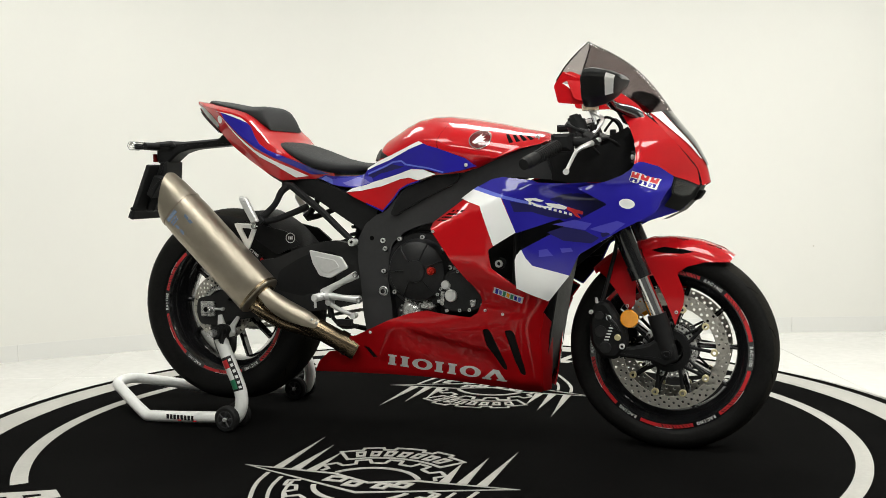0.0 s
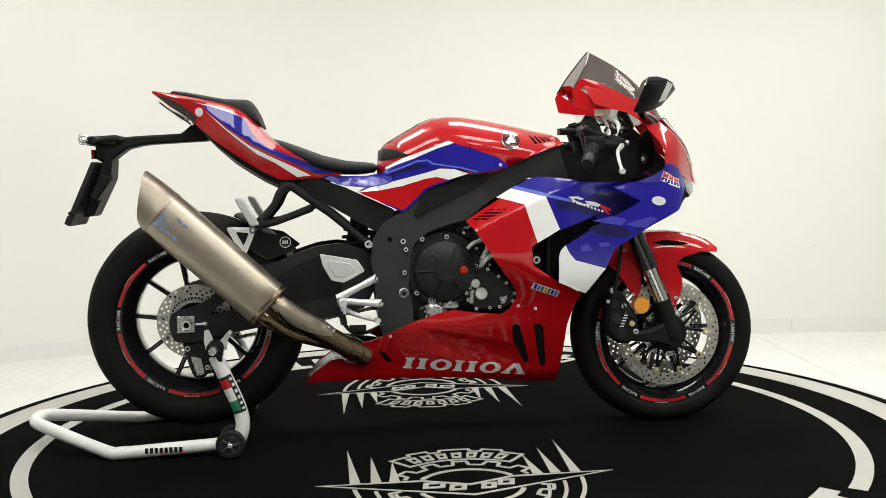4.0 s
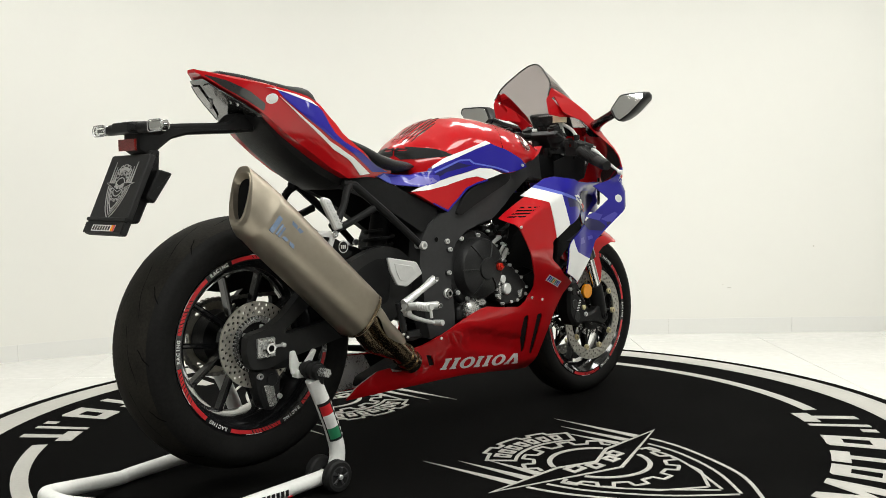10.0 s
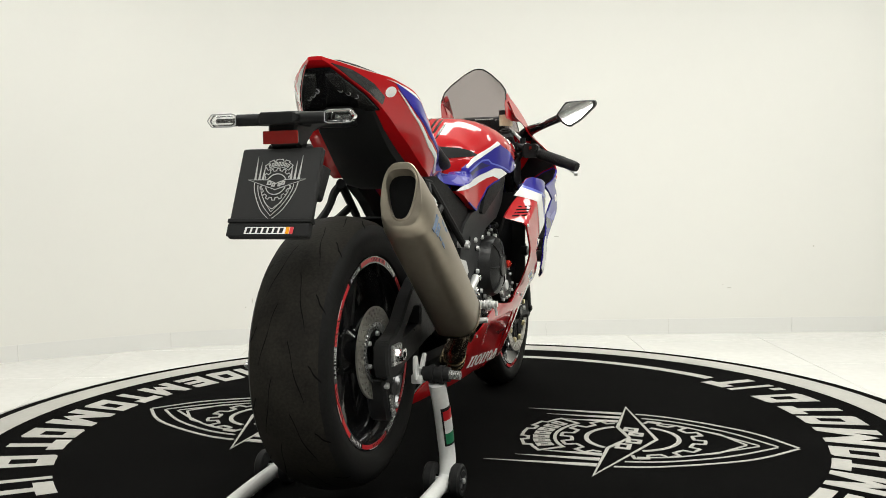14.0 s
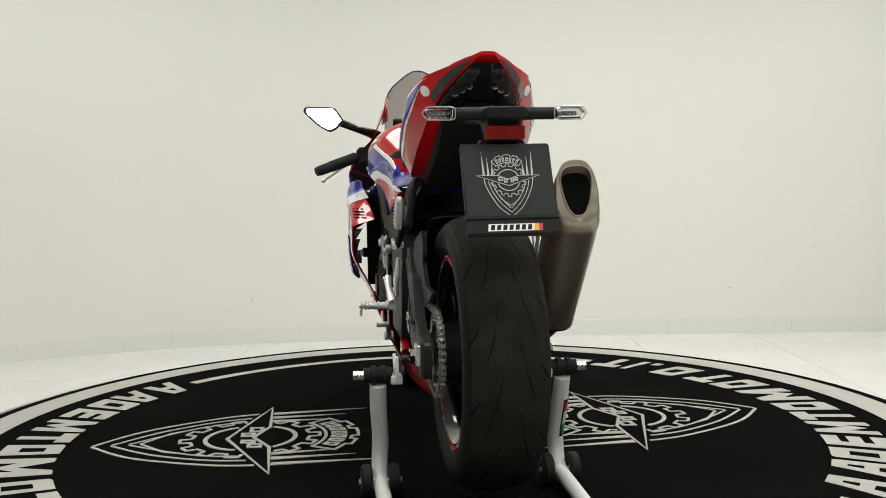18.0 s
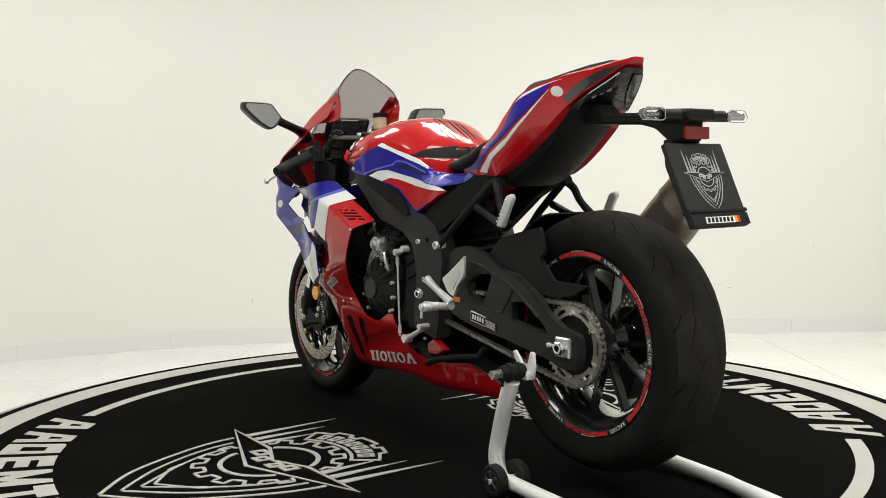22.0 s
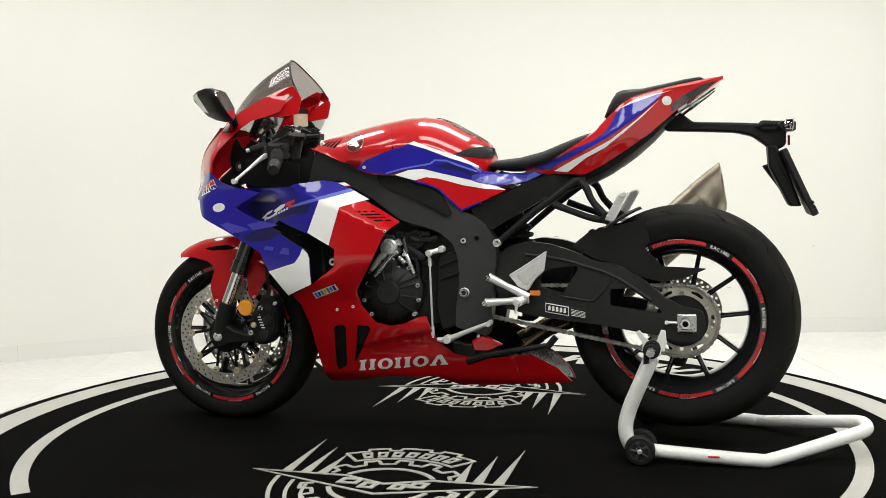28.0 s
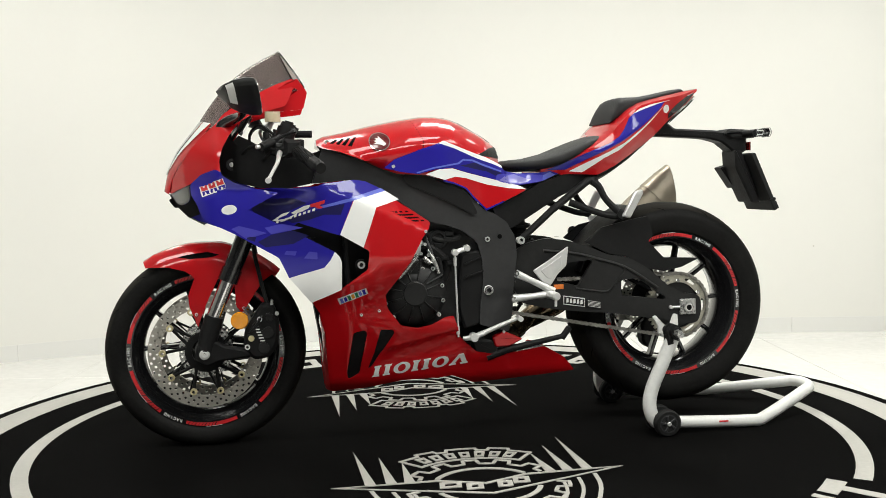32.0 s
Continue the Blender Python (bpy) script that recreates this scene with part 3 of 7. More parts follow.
TAIL_TOP = [(-.86, 1.062), (-.839, 1.055), (-.778, 1.035), (-.708, 1.021), (-.654, 1.009), (-.61, .997), (-.576, .978), (-.551, .952), (-.526, .929), (-.509, .908), (-.485, .891), (-.452, .871), (-.403, .845), (-.354, .825), (-.27, .805)]
TAIL_LOW = [(-.85, 1.052), (-.80, 1.013), (-.749, .979), (-.72, .957), (-.658, .902), (-.58, .848), (-.529, .815), (-.474, .788), (-.386, .792), (-.27, .78)]
TAIL_W = [(-.86, .012), (-.82, .068), (-.76, .121), (-.70, .148), (-.6, .172), (-.5, .181), (-.42, .172), (-.35, .160), (-.25, .150)]


def tank_y(x, z):
    top = lerp_table(TANK_TOP, x)
    s = (z - top + .105) / .105
    w = ease_table(TANK_W, x)
    return w if s <= 0 else w * max(0.0, 1 - min(s, 1) ** 2.2) ** (1 / 2.2)


def tail_y(x, z):
    under = min(1, max(0, (z - lerp_table(TAIL_LOW, x)) / .07))
    return ease_table(TAIL_W, x) * (.87 + .13 * min(1, max(0, (ease_table(TAIL_TOP, x) - z) / .1))) * (.76 + .24 * under)


def body_y(x, z):
    if x < -.32:
        return tail_y(x, z)
    if x > -.22:
        return tank_y(x, z)
    k = (x + .32) / .10
    return tail_y(x, z) * (1 - k) + tank_y(x, z) * k


def pair(name, poly, depth, material, parent, label="", off=0.0, th=0.003, holes=(), step=0.02):
    """The same panel on the right and on the left side."""
    return [part(name, g, material, parent, label) for g in panel(poly, depth, off, th, holes, step)]


# fuel tank
rings = []
for i in range(81):
    x = -.188 + (.375 + .188) * i / 80
    top = lerp_table(TANK_TOP, x)
    w = ease_table(TANK_W, x) * min(1.0, .45 + 9 * (x + .188))
    low = lerp_table(TANK_LOW, x)
    ring = [(x, -w * .9, low)]
    ys = [1, .99, .96, .9, .82, .7, .55, .38, .19, 0]
    half = []
    for a in range(25):
        t = math.pi / 2 * a / 24
        half.append((w * math.cos(t) ** (2 / 2.2), max(low + .001, top - .105 + .105 * math.sin(t) ** (2 / 2.2))))
    ring += [(x, -y, z) for y, z in half] + [(x, y, z) for y, z in half[-2::-1]] + [(x, w * .9, low)]
    rings.append(ring)
tank = part("fuel_tank", loft(rings), RED, bike, "glossy red fuel tank with blue and white stripes", sharp=60)
WHITE_1 = [(-.17, .813), (-.168, .82), (-.121, .844), (-.053, .868), (.014, .894), (.03, .887), (-.02, .871), (-.087, .843), (-.138, .826)]
T_BLUE = [(-.17, .813), (-.138, .826), (-.087, .843), (-.02, .871), (.03, .887), (.046, .88), (.079, .871), (.16, .841), (.19, .817), (.143, .805), (.091, .798), (.045, .81), (-.012, .815), (-.054, .802), (-.122, .785), (-.189, .768), (-.223, .761), (-.289, .768), (-.355, .793), (-.33, .802), (-.289, .797), (-.222, .796), (-.175, .806)]
WHITE_2 = [(-.247, .748), (-.223, .759), (-.122, .784), (-.054, .801), (-.012, .813), (.029, .811), (.07, .797), (.012, .78), (-.021, .789), (-.055, .784), (-.122, .764), (-.19, .752)]
T_RED = [(-.247, .747), (-.19, .752), (-.122, .764), (-.055, .784), (-.021, .789), (.012, .78), (-.021, .769), (-.055, .754), (-.076, .73), (-.119, .69), (-.174, .713)]
T_LIGHT = [(-.186, .797), (-.165, .8005), (-.110, .8195), (-.076, .8335), (-.047, .8355), (-.033, .8255), (.05, .812), (.095, .800), (.097, .8035), (.05, .8165), (-.030, .8300), (-.045, .8405), (-.077, .8385), (-.112, .8245), (-.167, .8045), (-.184, .8005)]
T_NAVY = [(-.081, .830), (-.115, .8175), (-.162, .7995), (-.169, .795), (-.148, .789), (-.118, .803), (-.06, .815), (-.035, .822)]
T_EDGE = [(.016, .7805), (-.021, .7715), (-.057, .7555), (-.078, .7315), (-.119, .693), (-.174, .7155), (-.174, .7115), (-.119, .6870), (-.074, .7285), (-.053, .7525), (-.021, .7665), (.016, .7755)]
VIO = [(-.152, .796), (-.148, .779), (-.160, .769), (-.211, .762), (-.278, .768), (-.308, .772), (-.345, .790), (-.328, .800), (-.306, .790), (-.211, .795), (-.177, .795)]
VIO_PALE = [(-.157, .776), (-.177, .788), (-.211, .794), (-.244, .782), (-.266, .777), (-.244, .768), (-.202, .765)]
VIO_END = [(-.303, .772), (-.306, .788), (-.328, .799), (-.345, .790)]
pair("side_panel", T_BLUE, body_y, BLUE, tank, "glossy blue side panel", off=.0030, th=.02, step=.010)
pair("side_panel", T_RED, body_y, RED, tank, "red lower side panel", off=.0028, th=.02)
pair("stripe", WHITE_1, body_y, WHITE, tank, "white stripe", off=.0044, th=.006, step=.009)
pair("stripe", WHITE_2, body_y, WHITE, tank, "white stripe", off=.0044, th=.006, step=.009)
pair("stripe", T_LIGHT, body_y, LIGHT_BLUE, tank, "light blue stripe", off=.0044, th=.003)
# the shade of a shallow recess, put in as dark blue
pair("stripe", T_NAVY, body_y, NAVY, tank, "recess shade painted dark blue", off=.0040, th=.003)
pair("stripe", T_EDGE, body_y, BLUE, tank, "thin blue edge line", off=.0040, th=.006, step=.012)
# reflections on the glossy blue panel, put in as violet and pale tints
pair("stripe", VIO, body_y, VIOLET, tank, "violet sheen painted on the blue panel below the seat", off=.0040, th=.004, step=.012)
pair("stripe", VIO_PALE, body_y, PALE_VIOLET, tank, "pale violet reflection painted on the panel", off=.0050, th=.003, step=.012)
pair("stripe", VIO_END, body_y, LIGHT_BLUE, tank, "light blue reflection painted on the panel", off=.0050, th=.003, step=.012)

# tail
rings = []
for i in range(70):
    x = -.852 + (.852 - .30) * i / 69
    top, low = lerp_table(TAIL_TOP, x), lerp_table(TAIL_LOW, x)
    ring = []
    for a in range(15):
        z = low + (top - low) * a / 14
        ring.append((x, -tail_y(x, z), z))
    crown = .014 * min(1, (x + .86) / .08)
    wt = tail_y(x, top)
    ring += [(x, -wt * .8, top + crown * .6), (x, -wt * .4, top + crown), (x, wt * .4, top + crown), (x, wt * .8, top + crown * .6)]
    for a in range(14, -1, -1):
        z = low + (top - low) * a / 14
        ring.append((x, tail_y(x, z), z))
    rings.append(ring)
tail = part("tail_cowl", loft(rings), RED, bike, "red tail cowl with blue panel and white stripe", sharp=40)
TAIL_BLUE = [(-.693, 1.01), (-.628, .989), (-.584, .973), (-.568, .959), (-.551, .926), (-.535, .904), (-.505, .883), (-.452, .862), (-.387, .833), (-.335, .812), (-.312, .804), (-.375, .805), (-.433, .834), (-.499, .865), (-.549, .891), (-.617, .939), (-.673, .986)]
TAIL_WHITE = [(-.687, .994), (-.621, .936), (-.553, .884), (-.502, .857), (-.437, .826), (-.386, .8), (-.426, .796), (-.486, .837), (-.536, .862), (-.587, .902), (-.638, .946)]
TAIL_LINE = [(-.718, 1.016), (-.645, 1.001), (-.606, .988), (-.581, .971), (-.61, .983), (-.672, 1.004)]
pair("stripe", TAIL_BLUE, tail_y, BLUE, tail, "blue panel", off=.0025, th=.004, step=.009)
pair("stripe", TAIL_WHITE, tail_y, WHITE, tail, "white stripe", off=.0034, th=.005, step=.012)
pair("stripe", TAIL_LINE, tail_y, WHITE, tail, "white line", off=.0034, th=.005, step=.012)
pair("tail_lamp", rounded([(-.838, 1.047), (-.795, 1.032), (-.748, 1.005), (-.714, .976), (-.715, .958), (-.749, .981), (-.800, 1.0155)], .004), tail_y, LENS_DARK, tail, "smoked tail lamp lens", off=.003, th=.02, step=.012)
# black underside and the dark lamp cluster at the tail's end
rings = []
for i in range(24):
    x = -.73 + (.73 - .33) * i / 23
    low = lerp_table(TAIL_LOW, x)
    w = lerp_table([(-.73, .085), (-.62, .090), (-.5, .105), (-.4, .115)], x)
    d = .008 + .022 * min(1, (x + .73) / .12)
    rings.append([(x, -w, low + .004), (x, -w * .9, low - d * .6), (x, -w * .5, low - d), (x, w * .5, low - d), (x, w * .9, low - d * .6), (x, w, low + .004), (x, w * .5, low + .02), (x, -w * .5, low + .02)])
part("undertray", loft(rings), BLACK, bike, "black plastic undertray")
rows = []
for i in range(15):
    x = -.836 + (.836 - .712) * i / 14
    low = lerp_table(TAIL_LOW, x)
    w = tail_y(x, low) * .97
    rows.append([(x - .004, w * q / 6, low - .005 - .004 * (1 - (q / 6) ** 2) * math.sin(math.pi * i / 14)) for q in range(-6, 7)])
cluster = part("rear_lamp", ([p for r in rows for p in r], [(a * 13 + b, a * 13 + b + 1, a * 13 + b + 14, a * 13 + b + 13) for a in range(14) for b in range(12)]), GLOSS_BLACK, tail, "gloss black rear lamp cluster", sharp=60)
REFLECTOR = mat("lamp_reflector", (.075, .075, .075), .18, metal=.5, coat=1.0, vary=.45, scale=55)


def lamp_skin(x, q, lift):
    low = lerp_table(TAIL_LOW, x)
    k = (x + .836) / (.836 - .712)
    return (x - .004 - lift * .6, tail_y(x, low) * .97 * q, low - .005 - .004 * (1 - q * q) * math.sin(math.pi * k) - lift)


for s in (-1, 1):
    vs, n = [], 12
    for lift in (.0002, .0032):
        for i in range(n + 1):
            x = -.822 + .094 * i / n
            q0 = .28 + .52 * (i / n) ** 1.3
            vs += [lamp_skin(x, s * (q0 + (.95 - q0) * j / 5), lift) for j in range(6)]
    h = 6 * (n + 1)
    fs = [(a * 6 + b + o, a * 6 + b + 1 + o, a * 6 + b + 7 + o, a * 6 + b + 6 + o) for o in (0, h) for a in range(n) for b in range(5)]
    edge = [b for b in range(6)] + [a * 6 + 5 for a in range(1, n + 1)] + [n * 6 + b for b in range(4, -1, -1)] + [a * 6 for a in range(n - 1, 0, -1)]
    fs += [(a, b, b + h, a + h) for a, b in zip(edge, edge[1:] + edge[:1])]
    part("lamp_lens", (vs, fs), REFLECTOR, cluster, "clear lamp lens over a silver reflector", sharp=50)
    part("lens_edge", tube([lamp_skin(-.824 + .105 * i / 14, s * .965, .003) for i in range(15)], .0014, 6), LENS_DARK, cluster, "smoked lens edge")
for s in (-1, 1):
    for i in range(3):
        part("lamp_cell", moved(lathe([(.0001, -.003), (.006, -.002), (.007, 0), (.007, .003)], 12), Matrix.Translation((-.783 + .010 * i, s * (.030 + .015 * i), lerp_table(TAIL_LOW, -.783 + .010 * i) - .011)) @ Matrix.Rotation(radians(70), 4, "Z") @ Matrix.Rotation(radians(-35), 4, "X")), SILVER, cluster, "small bright lamp cell")


def cushion(top, low, wide, x0, x1, n=26):
    rings = []
    for i in range(n + 1):
        x = x0 + (x1 - x0) * i / n
        t, b, w = lerp_table(top, x), lerp_table(low, x), ease_table(wide, x)
        c, h = (t + b) / 2, max(.002, (t - b) / 2)
        rings.append([(x, w * (abs(math.cos(a)) ** .6) * (1 if math.cos(a) > 0 else -1), c + h * (abs(math.sin(a)) ** .75) * (1 if math.sin(a) > 0 else -1)) for a in [2 * math.pi * q / 28 for q in range(28)]])
    return loft(rings)


part("seat", cushion([(-.541, .915), (-.53, .927), (-.5, .913), (-.466, .904), (-.415, .885), (-.347, .859), (-.279, .843), (-.211, .837), (-.19, .833), (-.184, .822)],
                     [(-.541, .905), (-.501, .879), (-.433, .847), (-.366, .815), (-.314, .803), (-.246, .801), (-.198, .806), (-.184, .819)],
                     [(-.541, .07), (-.50, .12), (-.42, .148), (-.33, .146), (-.25, .125), (-.184, .085)], -.541, -.184), SEAT, bike, "black vinyl rider seat", sharp=60)
part("pillion_seat", cushion([(-.80, 1.053), (-.791, 1.060), (-.748, 1.054), (-.687, 1.041), (-.634, 1.031), (-.573, 1.030), (-.556, 1.022), (-.539, .989), (-.528, .954)],
                             [(-.80, 1.048), (-.766, 1.034), (-.705, 1.018), (-.644, 1.001), (-.61, .98), (-.584, .96), (-.558, .947), (-.535, .944), (-.528, .948)],
                             [(-.80, .030), (-.76, .060), (-.68, .096), (-.58, .116), (-.528, .10)], -.80, -.528), SEAT, bike, "black vinyl pillion pad", sharp=60)

# side fairing
NOSE = [(.49, .752), (.570, .768), (.612, .783), (.640, .801), (.649, .818), (.663, .819), (.702, .806), (.736, .779), (.733, .752), (.722, .736), (.712, .718), (.706, .698), (.694, .680), (.609, .638), (.495, .571), (.468, .513), (.408, .440), (.323, .477), (.322, .554), (.327, .57), (.341, .585), (.447, .641), (.574, .707)]
SIDE = [(.059, .659), (.101, .687), (.158, .723), (.199, .75), (.248, .78), (.281, .785), (.369, .775), (.385, .768), (.466, .764), (.507, .766), (.56, .765), (.60, .70), (.50, .62), (.439, .669), (.326, .635), (.243, .583), (.249, .53), (.321, .479), (.405, .438), (.380, .4), (.364, .338), (.356, .228), (.347, .146), (.278, .15), (.138, .167), (.0, .181), (-.137, .183), (-.278, .177), (-.386, .168), (-.423, .164), (-.397, .202), (-.343, .243), (-.307, .249), (-.299, .235), (-.264, .232), (-.237, .248), (-.235, .278), (-.251, .301), (-.225, .306), (-.164, .333), (-.096, .364), (-.028, .386), (.022, .396), (.088, .387), (.163, .381), (.188, .395), (.196, .412), (.207, .429), (.207, .446), (.188, .48), (.172, .497), (.139, .543), (.107, .593), (.083, .626)]
SIDE_LEFT = [(.059, .659), (.101, .687), (.158, .723), (.199, .75), (.248, .78), (.281, .785), (.369, .775), (.385, .768), (.466, .764), (.507, .766), (.56, .765), (.60, .70), (.50, .62), (.439, .669), (.326, .635), (.243, .583), (.249, .53), (.321, .479), (.405, .438), (.380, .4), (.364, .338), (.356, .228), (.347, .147), (.244, .156), (.139, .178), (.018, .181), (-.016, .186), (-.085, .155), (-.25, .163), (-.424, .170), (-.382, .218), (-.308, .262), (-.20, .252), (-.136, .251), (-.085, .262), (-.034, .309), (-.01, .379), (.015, .376), (.057, .355), (.099, .347), (.148, .357), (.188, .41), (.195, .453), (.16, .502), (.126, .551), (.09, .62)]
VENT_1 = rounded([(.197, .345), (.215, .350), (.222, .338), (.256, .232), (.254, .217), (.242, .223), (.202, .297)], .006)
VENT_2 = rounded([(.263, .345), (.284, .347), (.292, .338), (.310, .219), (.308, .203), (.294, .208), (.283, .245)], .006)
VENT_1L = rounded([(.208, .347), (.170, .345), (.168, .332), (.233, .229), (.243, .223), (.226, .271)], .006)
VENT_2L = rounded([(.287, .340), (.256, .348), (.247, .339), (.268, .210), (.300, .191), (.305, .211)], .006)
VENT_3 = [(-.201, .275), (-.18, .27), (-.158, .238), (-.177, .238)]
S_BLUE = [(.194, .754), (.248, .78), (.281, .785), (.369, .775), (.385, .768), (.466, .764), (.507, .766), (.558, .763), (.597, .70), (.50, .623), (.439, .667), (.326, .630), (.287, .726)]
S_WHITE = [(.15, .727), (.194, .754), (.284, .728), (.325, .632), (.260, .594), (.222, .706)]
S_LIGHT = [(.191, .752), (.204, .76), (.295, .734), (.399, .707), (.396, .702), (.287, .726)]
N_WHITE = [(.323, .477), (.322, .554), (.327, .57), (.341, .585), (.353, .562), (.371, .541), (.468, .513), (.408, .440)]
fairing_r = part("side_fairing", panel(rounded(SIDE, .006), side_y, 0, .005, [VENT_1, VENT_2, VENT_3], .016, sides=(-1,)), RED, bike, "glossy red lower side fairing with dark vents")
fairing_l = part("side_fairing", panel(rounded(SIDE_LEFT, .006), side_y, 0, .005, [VENT_1L, VENT_2L], .016, sides=(1,)), RED, bike, "glossy red lower side fairing with dark vents")
winglets = pair("winglet", rounded(NOSE, .006), wing_y, BLUE, bike, "blue winglet and nose panel", th=.006)


def both(name, poly, depth, material, parents, label="", off=0.0, th=0.003, step=0.02):
    gs = panel(poly, depth, off, th, (), step)
    return [part(name, g, material, p, label) for g, p in zip(gs, parents)]


FAIRINGS = (fairing_r, fairing_l)
both("colour_field", S_BLUE, side_y, BLUE, FAIRINGS, "blue field", off=.002, th=.004)
both("stripe", S_WHITE, side_y, WHITE, FAIRINGS, "white stripe", off=.003, th=.005)
both("stripe", S_LIGHT, side_y, LIGHT_BLUE, FAIRINGS, "light blue stripe", off=.0035, th=.004)
both("stripe", N_WHITE, wing_y, WHITE, winglets, "white winglet tip", off=.002, th=.004)
# recess darkened by colour: part graphic, part shade
both("colour_field", rounded([(.472, .743), (.534, .738), (.564, .718), (.566, .702), (.526, .667), (.493, .663), (.499, .684), (.455, .704), (.410, .722)], .012), side_y, NAVY, FAIRINGS, "dark blue field in the winglet's recess, graphic and shade together", off=.0033, th=.004)
both("colour_field", [(.310, .718), (.352, .711), (.471, .675), (.455, .666), (.408, .675), (.368, .689), (.322, .688)], side_y, NAVY, FAIRINGS, "dark blue graphic", off=.0033, th=.004)
both("winglet_liner", rounded(inset(NOSE, .004), .006), wing_y, BLACK, winglets, "black inner face of the winglet", off=-.0068, th=.002)
for s, w in ((-1, winglets[0]), (1, winglets[1])):
    for z in (.500, .540, .578):
        rings = []
        for x, th in ((.335, .001), (.36, .004), (.42, .005), (.47, .001)):
            y0, y1 = side_y(x, z) - .02, wing_y(x, z) - .006
            zz = z + .25 * (x - .335)
            rings.append([(x, s * y0, zz - th), (x, s * y1, zz - th), (x, s * y1, zz + th), (x, s * y0, zz + th)])
        part("vane", loft(rings), BLACK, w, "black vane between winglet and fairing")
# inner wall of the open duct behind the winglet, which narrows towards the lamps
both("duct_wall", rounded([(.545, .752), (.60, .765), (.70, .765), (.765, .745), (.770, .715), (.735, .680), (.66, .655), (.58, .660), (.545, .668)], .006), duct_y, BLUE, FAIRINGS, "blue inner wall of the winglet duct", th=.004)
# red front lip that wraps inwards ahead of the radiator
for s, f in ((-1, fairing_r), (1, fairing_l)):
    rows = []
    for i in range(13):
        z = .150 + .250 * i / 12
        x = lerp_table([(.146, .347), (.228, .356), (.338, .364), (.40, .380)], z)
        w, reach = side_y(x, z), 1 - smooth_step((z - .34) / .07)
        rows.append([(x - .004, s * (w - .001), z), (x + .004, s * (w - .004), z), (x + .004 + .008 * reach, s * w * (1 - .30 * reach), z), (x + .004 + .013 * reach, s * w * (1 - .60 * reach), z), (x + .001 + .012 * reach, s * w * (1 - .62 * reach), z), (x - .004, s * (w - .006), z)])
    g = loft(rows)
    part("front_lip", g if s < 0 else (g[0], [q[::-1] for q in g[1]]), RED, f, "red front lip of the belly pan")
# black strakes on the tank's rear
for s in (-1, 1):
    for i in range(3):
        vs, n = [], 12
        for q in range(n + 1):
            x = -.166 + .006 * i + (.160 - .030 * i) * q / n
            y = .010 + .017 * i + .004 * q / n
            h = .0050 * math.sin(math.pi * min(1, .12 + .88 * (1 - q / n)))
            w = ease_table(TANK_W, x) * min(1.0, .45 + 9 * (x + .188))
            for yy, up in ((y - h, -.002), (y - h * .7, .0014), (y + h * .7, .0014), (y + h, -.002)):
                z = lerp_table(TANK_TOP, x) - .105 + .105 * max(0, 1 - (abs(yy) / w) ** 2.2) ** (1 / 2.2)
                vs.append((x, s * yy, z + up))
        fs = [(4 * q + a, 4 * q + a + 1, 4 * q + a + 5, 4 * q + a + 4) for q in range(n) for a in range(3)]
        part("strake", (vs, fs), GLOSS_BLACK, tank, "black rubber strake of the tank pad")
# black sheets added behind the side fairings to darken their hollow
part("liner", panel(rounded(inset(SIDE, .005), .004), side_y, -.0062, .002, (), .03, sides=(-1,)), BLACK, fairing_r, "black sheet added to darken the fairing's inside")
part("liner", panel(rounded(inset(SIDE_LEFT, .005), .004), side_y, -.0062, .002, (), .03, sides=(1,)), BLACK, fairing_l, "black sheet added to darken the fairing's inside")


# ---- wheels ----
FRONT, REAR = (.714, .288), (-.742, .373)


def text_shape(s, size, bold=0.0):
    """Flat letters of the built-in font, in the xy plane."""
    cu = bpy.data.curves.new("letters", "FONT")
    cu.body, cu.size, cu.align_x, cu.extrude, cu.offset = s, size, "CENTER", 0.0004, bold
    ob = bpy.data.objects.new("letters", cu)
    me = ob.to_mesh()
    g = [tuple(v.co) for v in me.vertices], [tuple(p.vertices) for p in me.polygons]
    ob.to_mesh_clear()
    bpy.data.objects.remove(ob)
    bpy.data.curves.remove(cu)
    return g


def wheel_part(name, at, label):
    ob = new(name)
    ob.parent = bike
    ob.location = (at[0], 0, at[1])
    ob["label"] = label
    return ob


def tyre_profile(R, w, rim):
    """Half a cross-section from bead to shoulder, mirrored over the crown to a loop."""
    h = [(rim - .002, w * .36), (rim + .008, w * .445), (rim + (R - rim) * .3, w * .49), (rim + (R - rim) * .5, w * .5), (rim + (R - rim) * .66, w * .48), (rim + (R - rim) * .78, w * .425), (rim + (R - rim) * .88, w * .335), (rim + (R - rim) * .95, w * .21), (R - .0015, w * .09), (R, 0)]
    return h + [(r, -y) for r, y in h[-2::-1]]


def ring_y(r0, r1, y0, y1, n=72, a0=0.0, a1=360.0):
    return lathe([(r0, y0), (r0, y1), (r1, y1), (r1, y0)], n, True, a0, a1)


def circle(r, n, cx=0.0, cz=0.0, a=0.0):
    return [(cx + r * math.cos(a + 2 * math.pi * i / n), cz + r * math.sin(a + 2 * math.pi * i / n)) for i in range(n)]


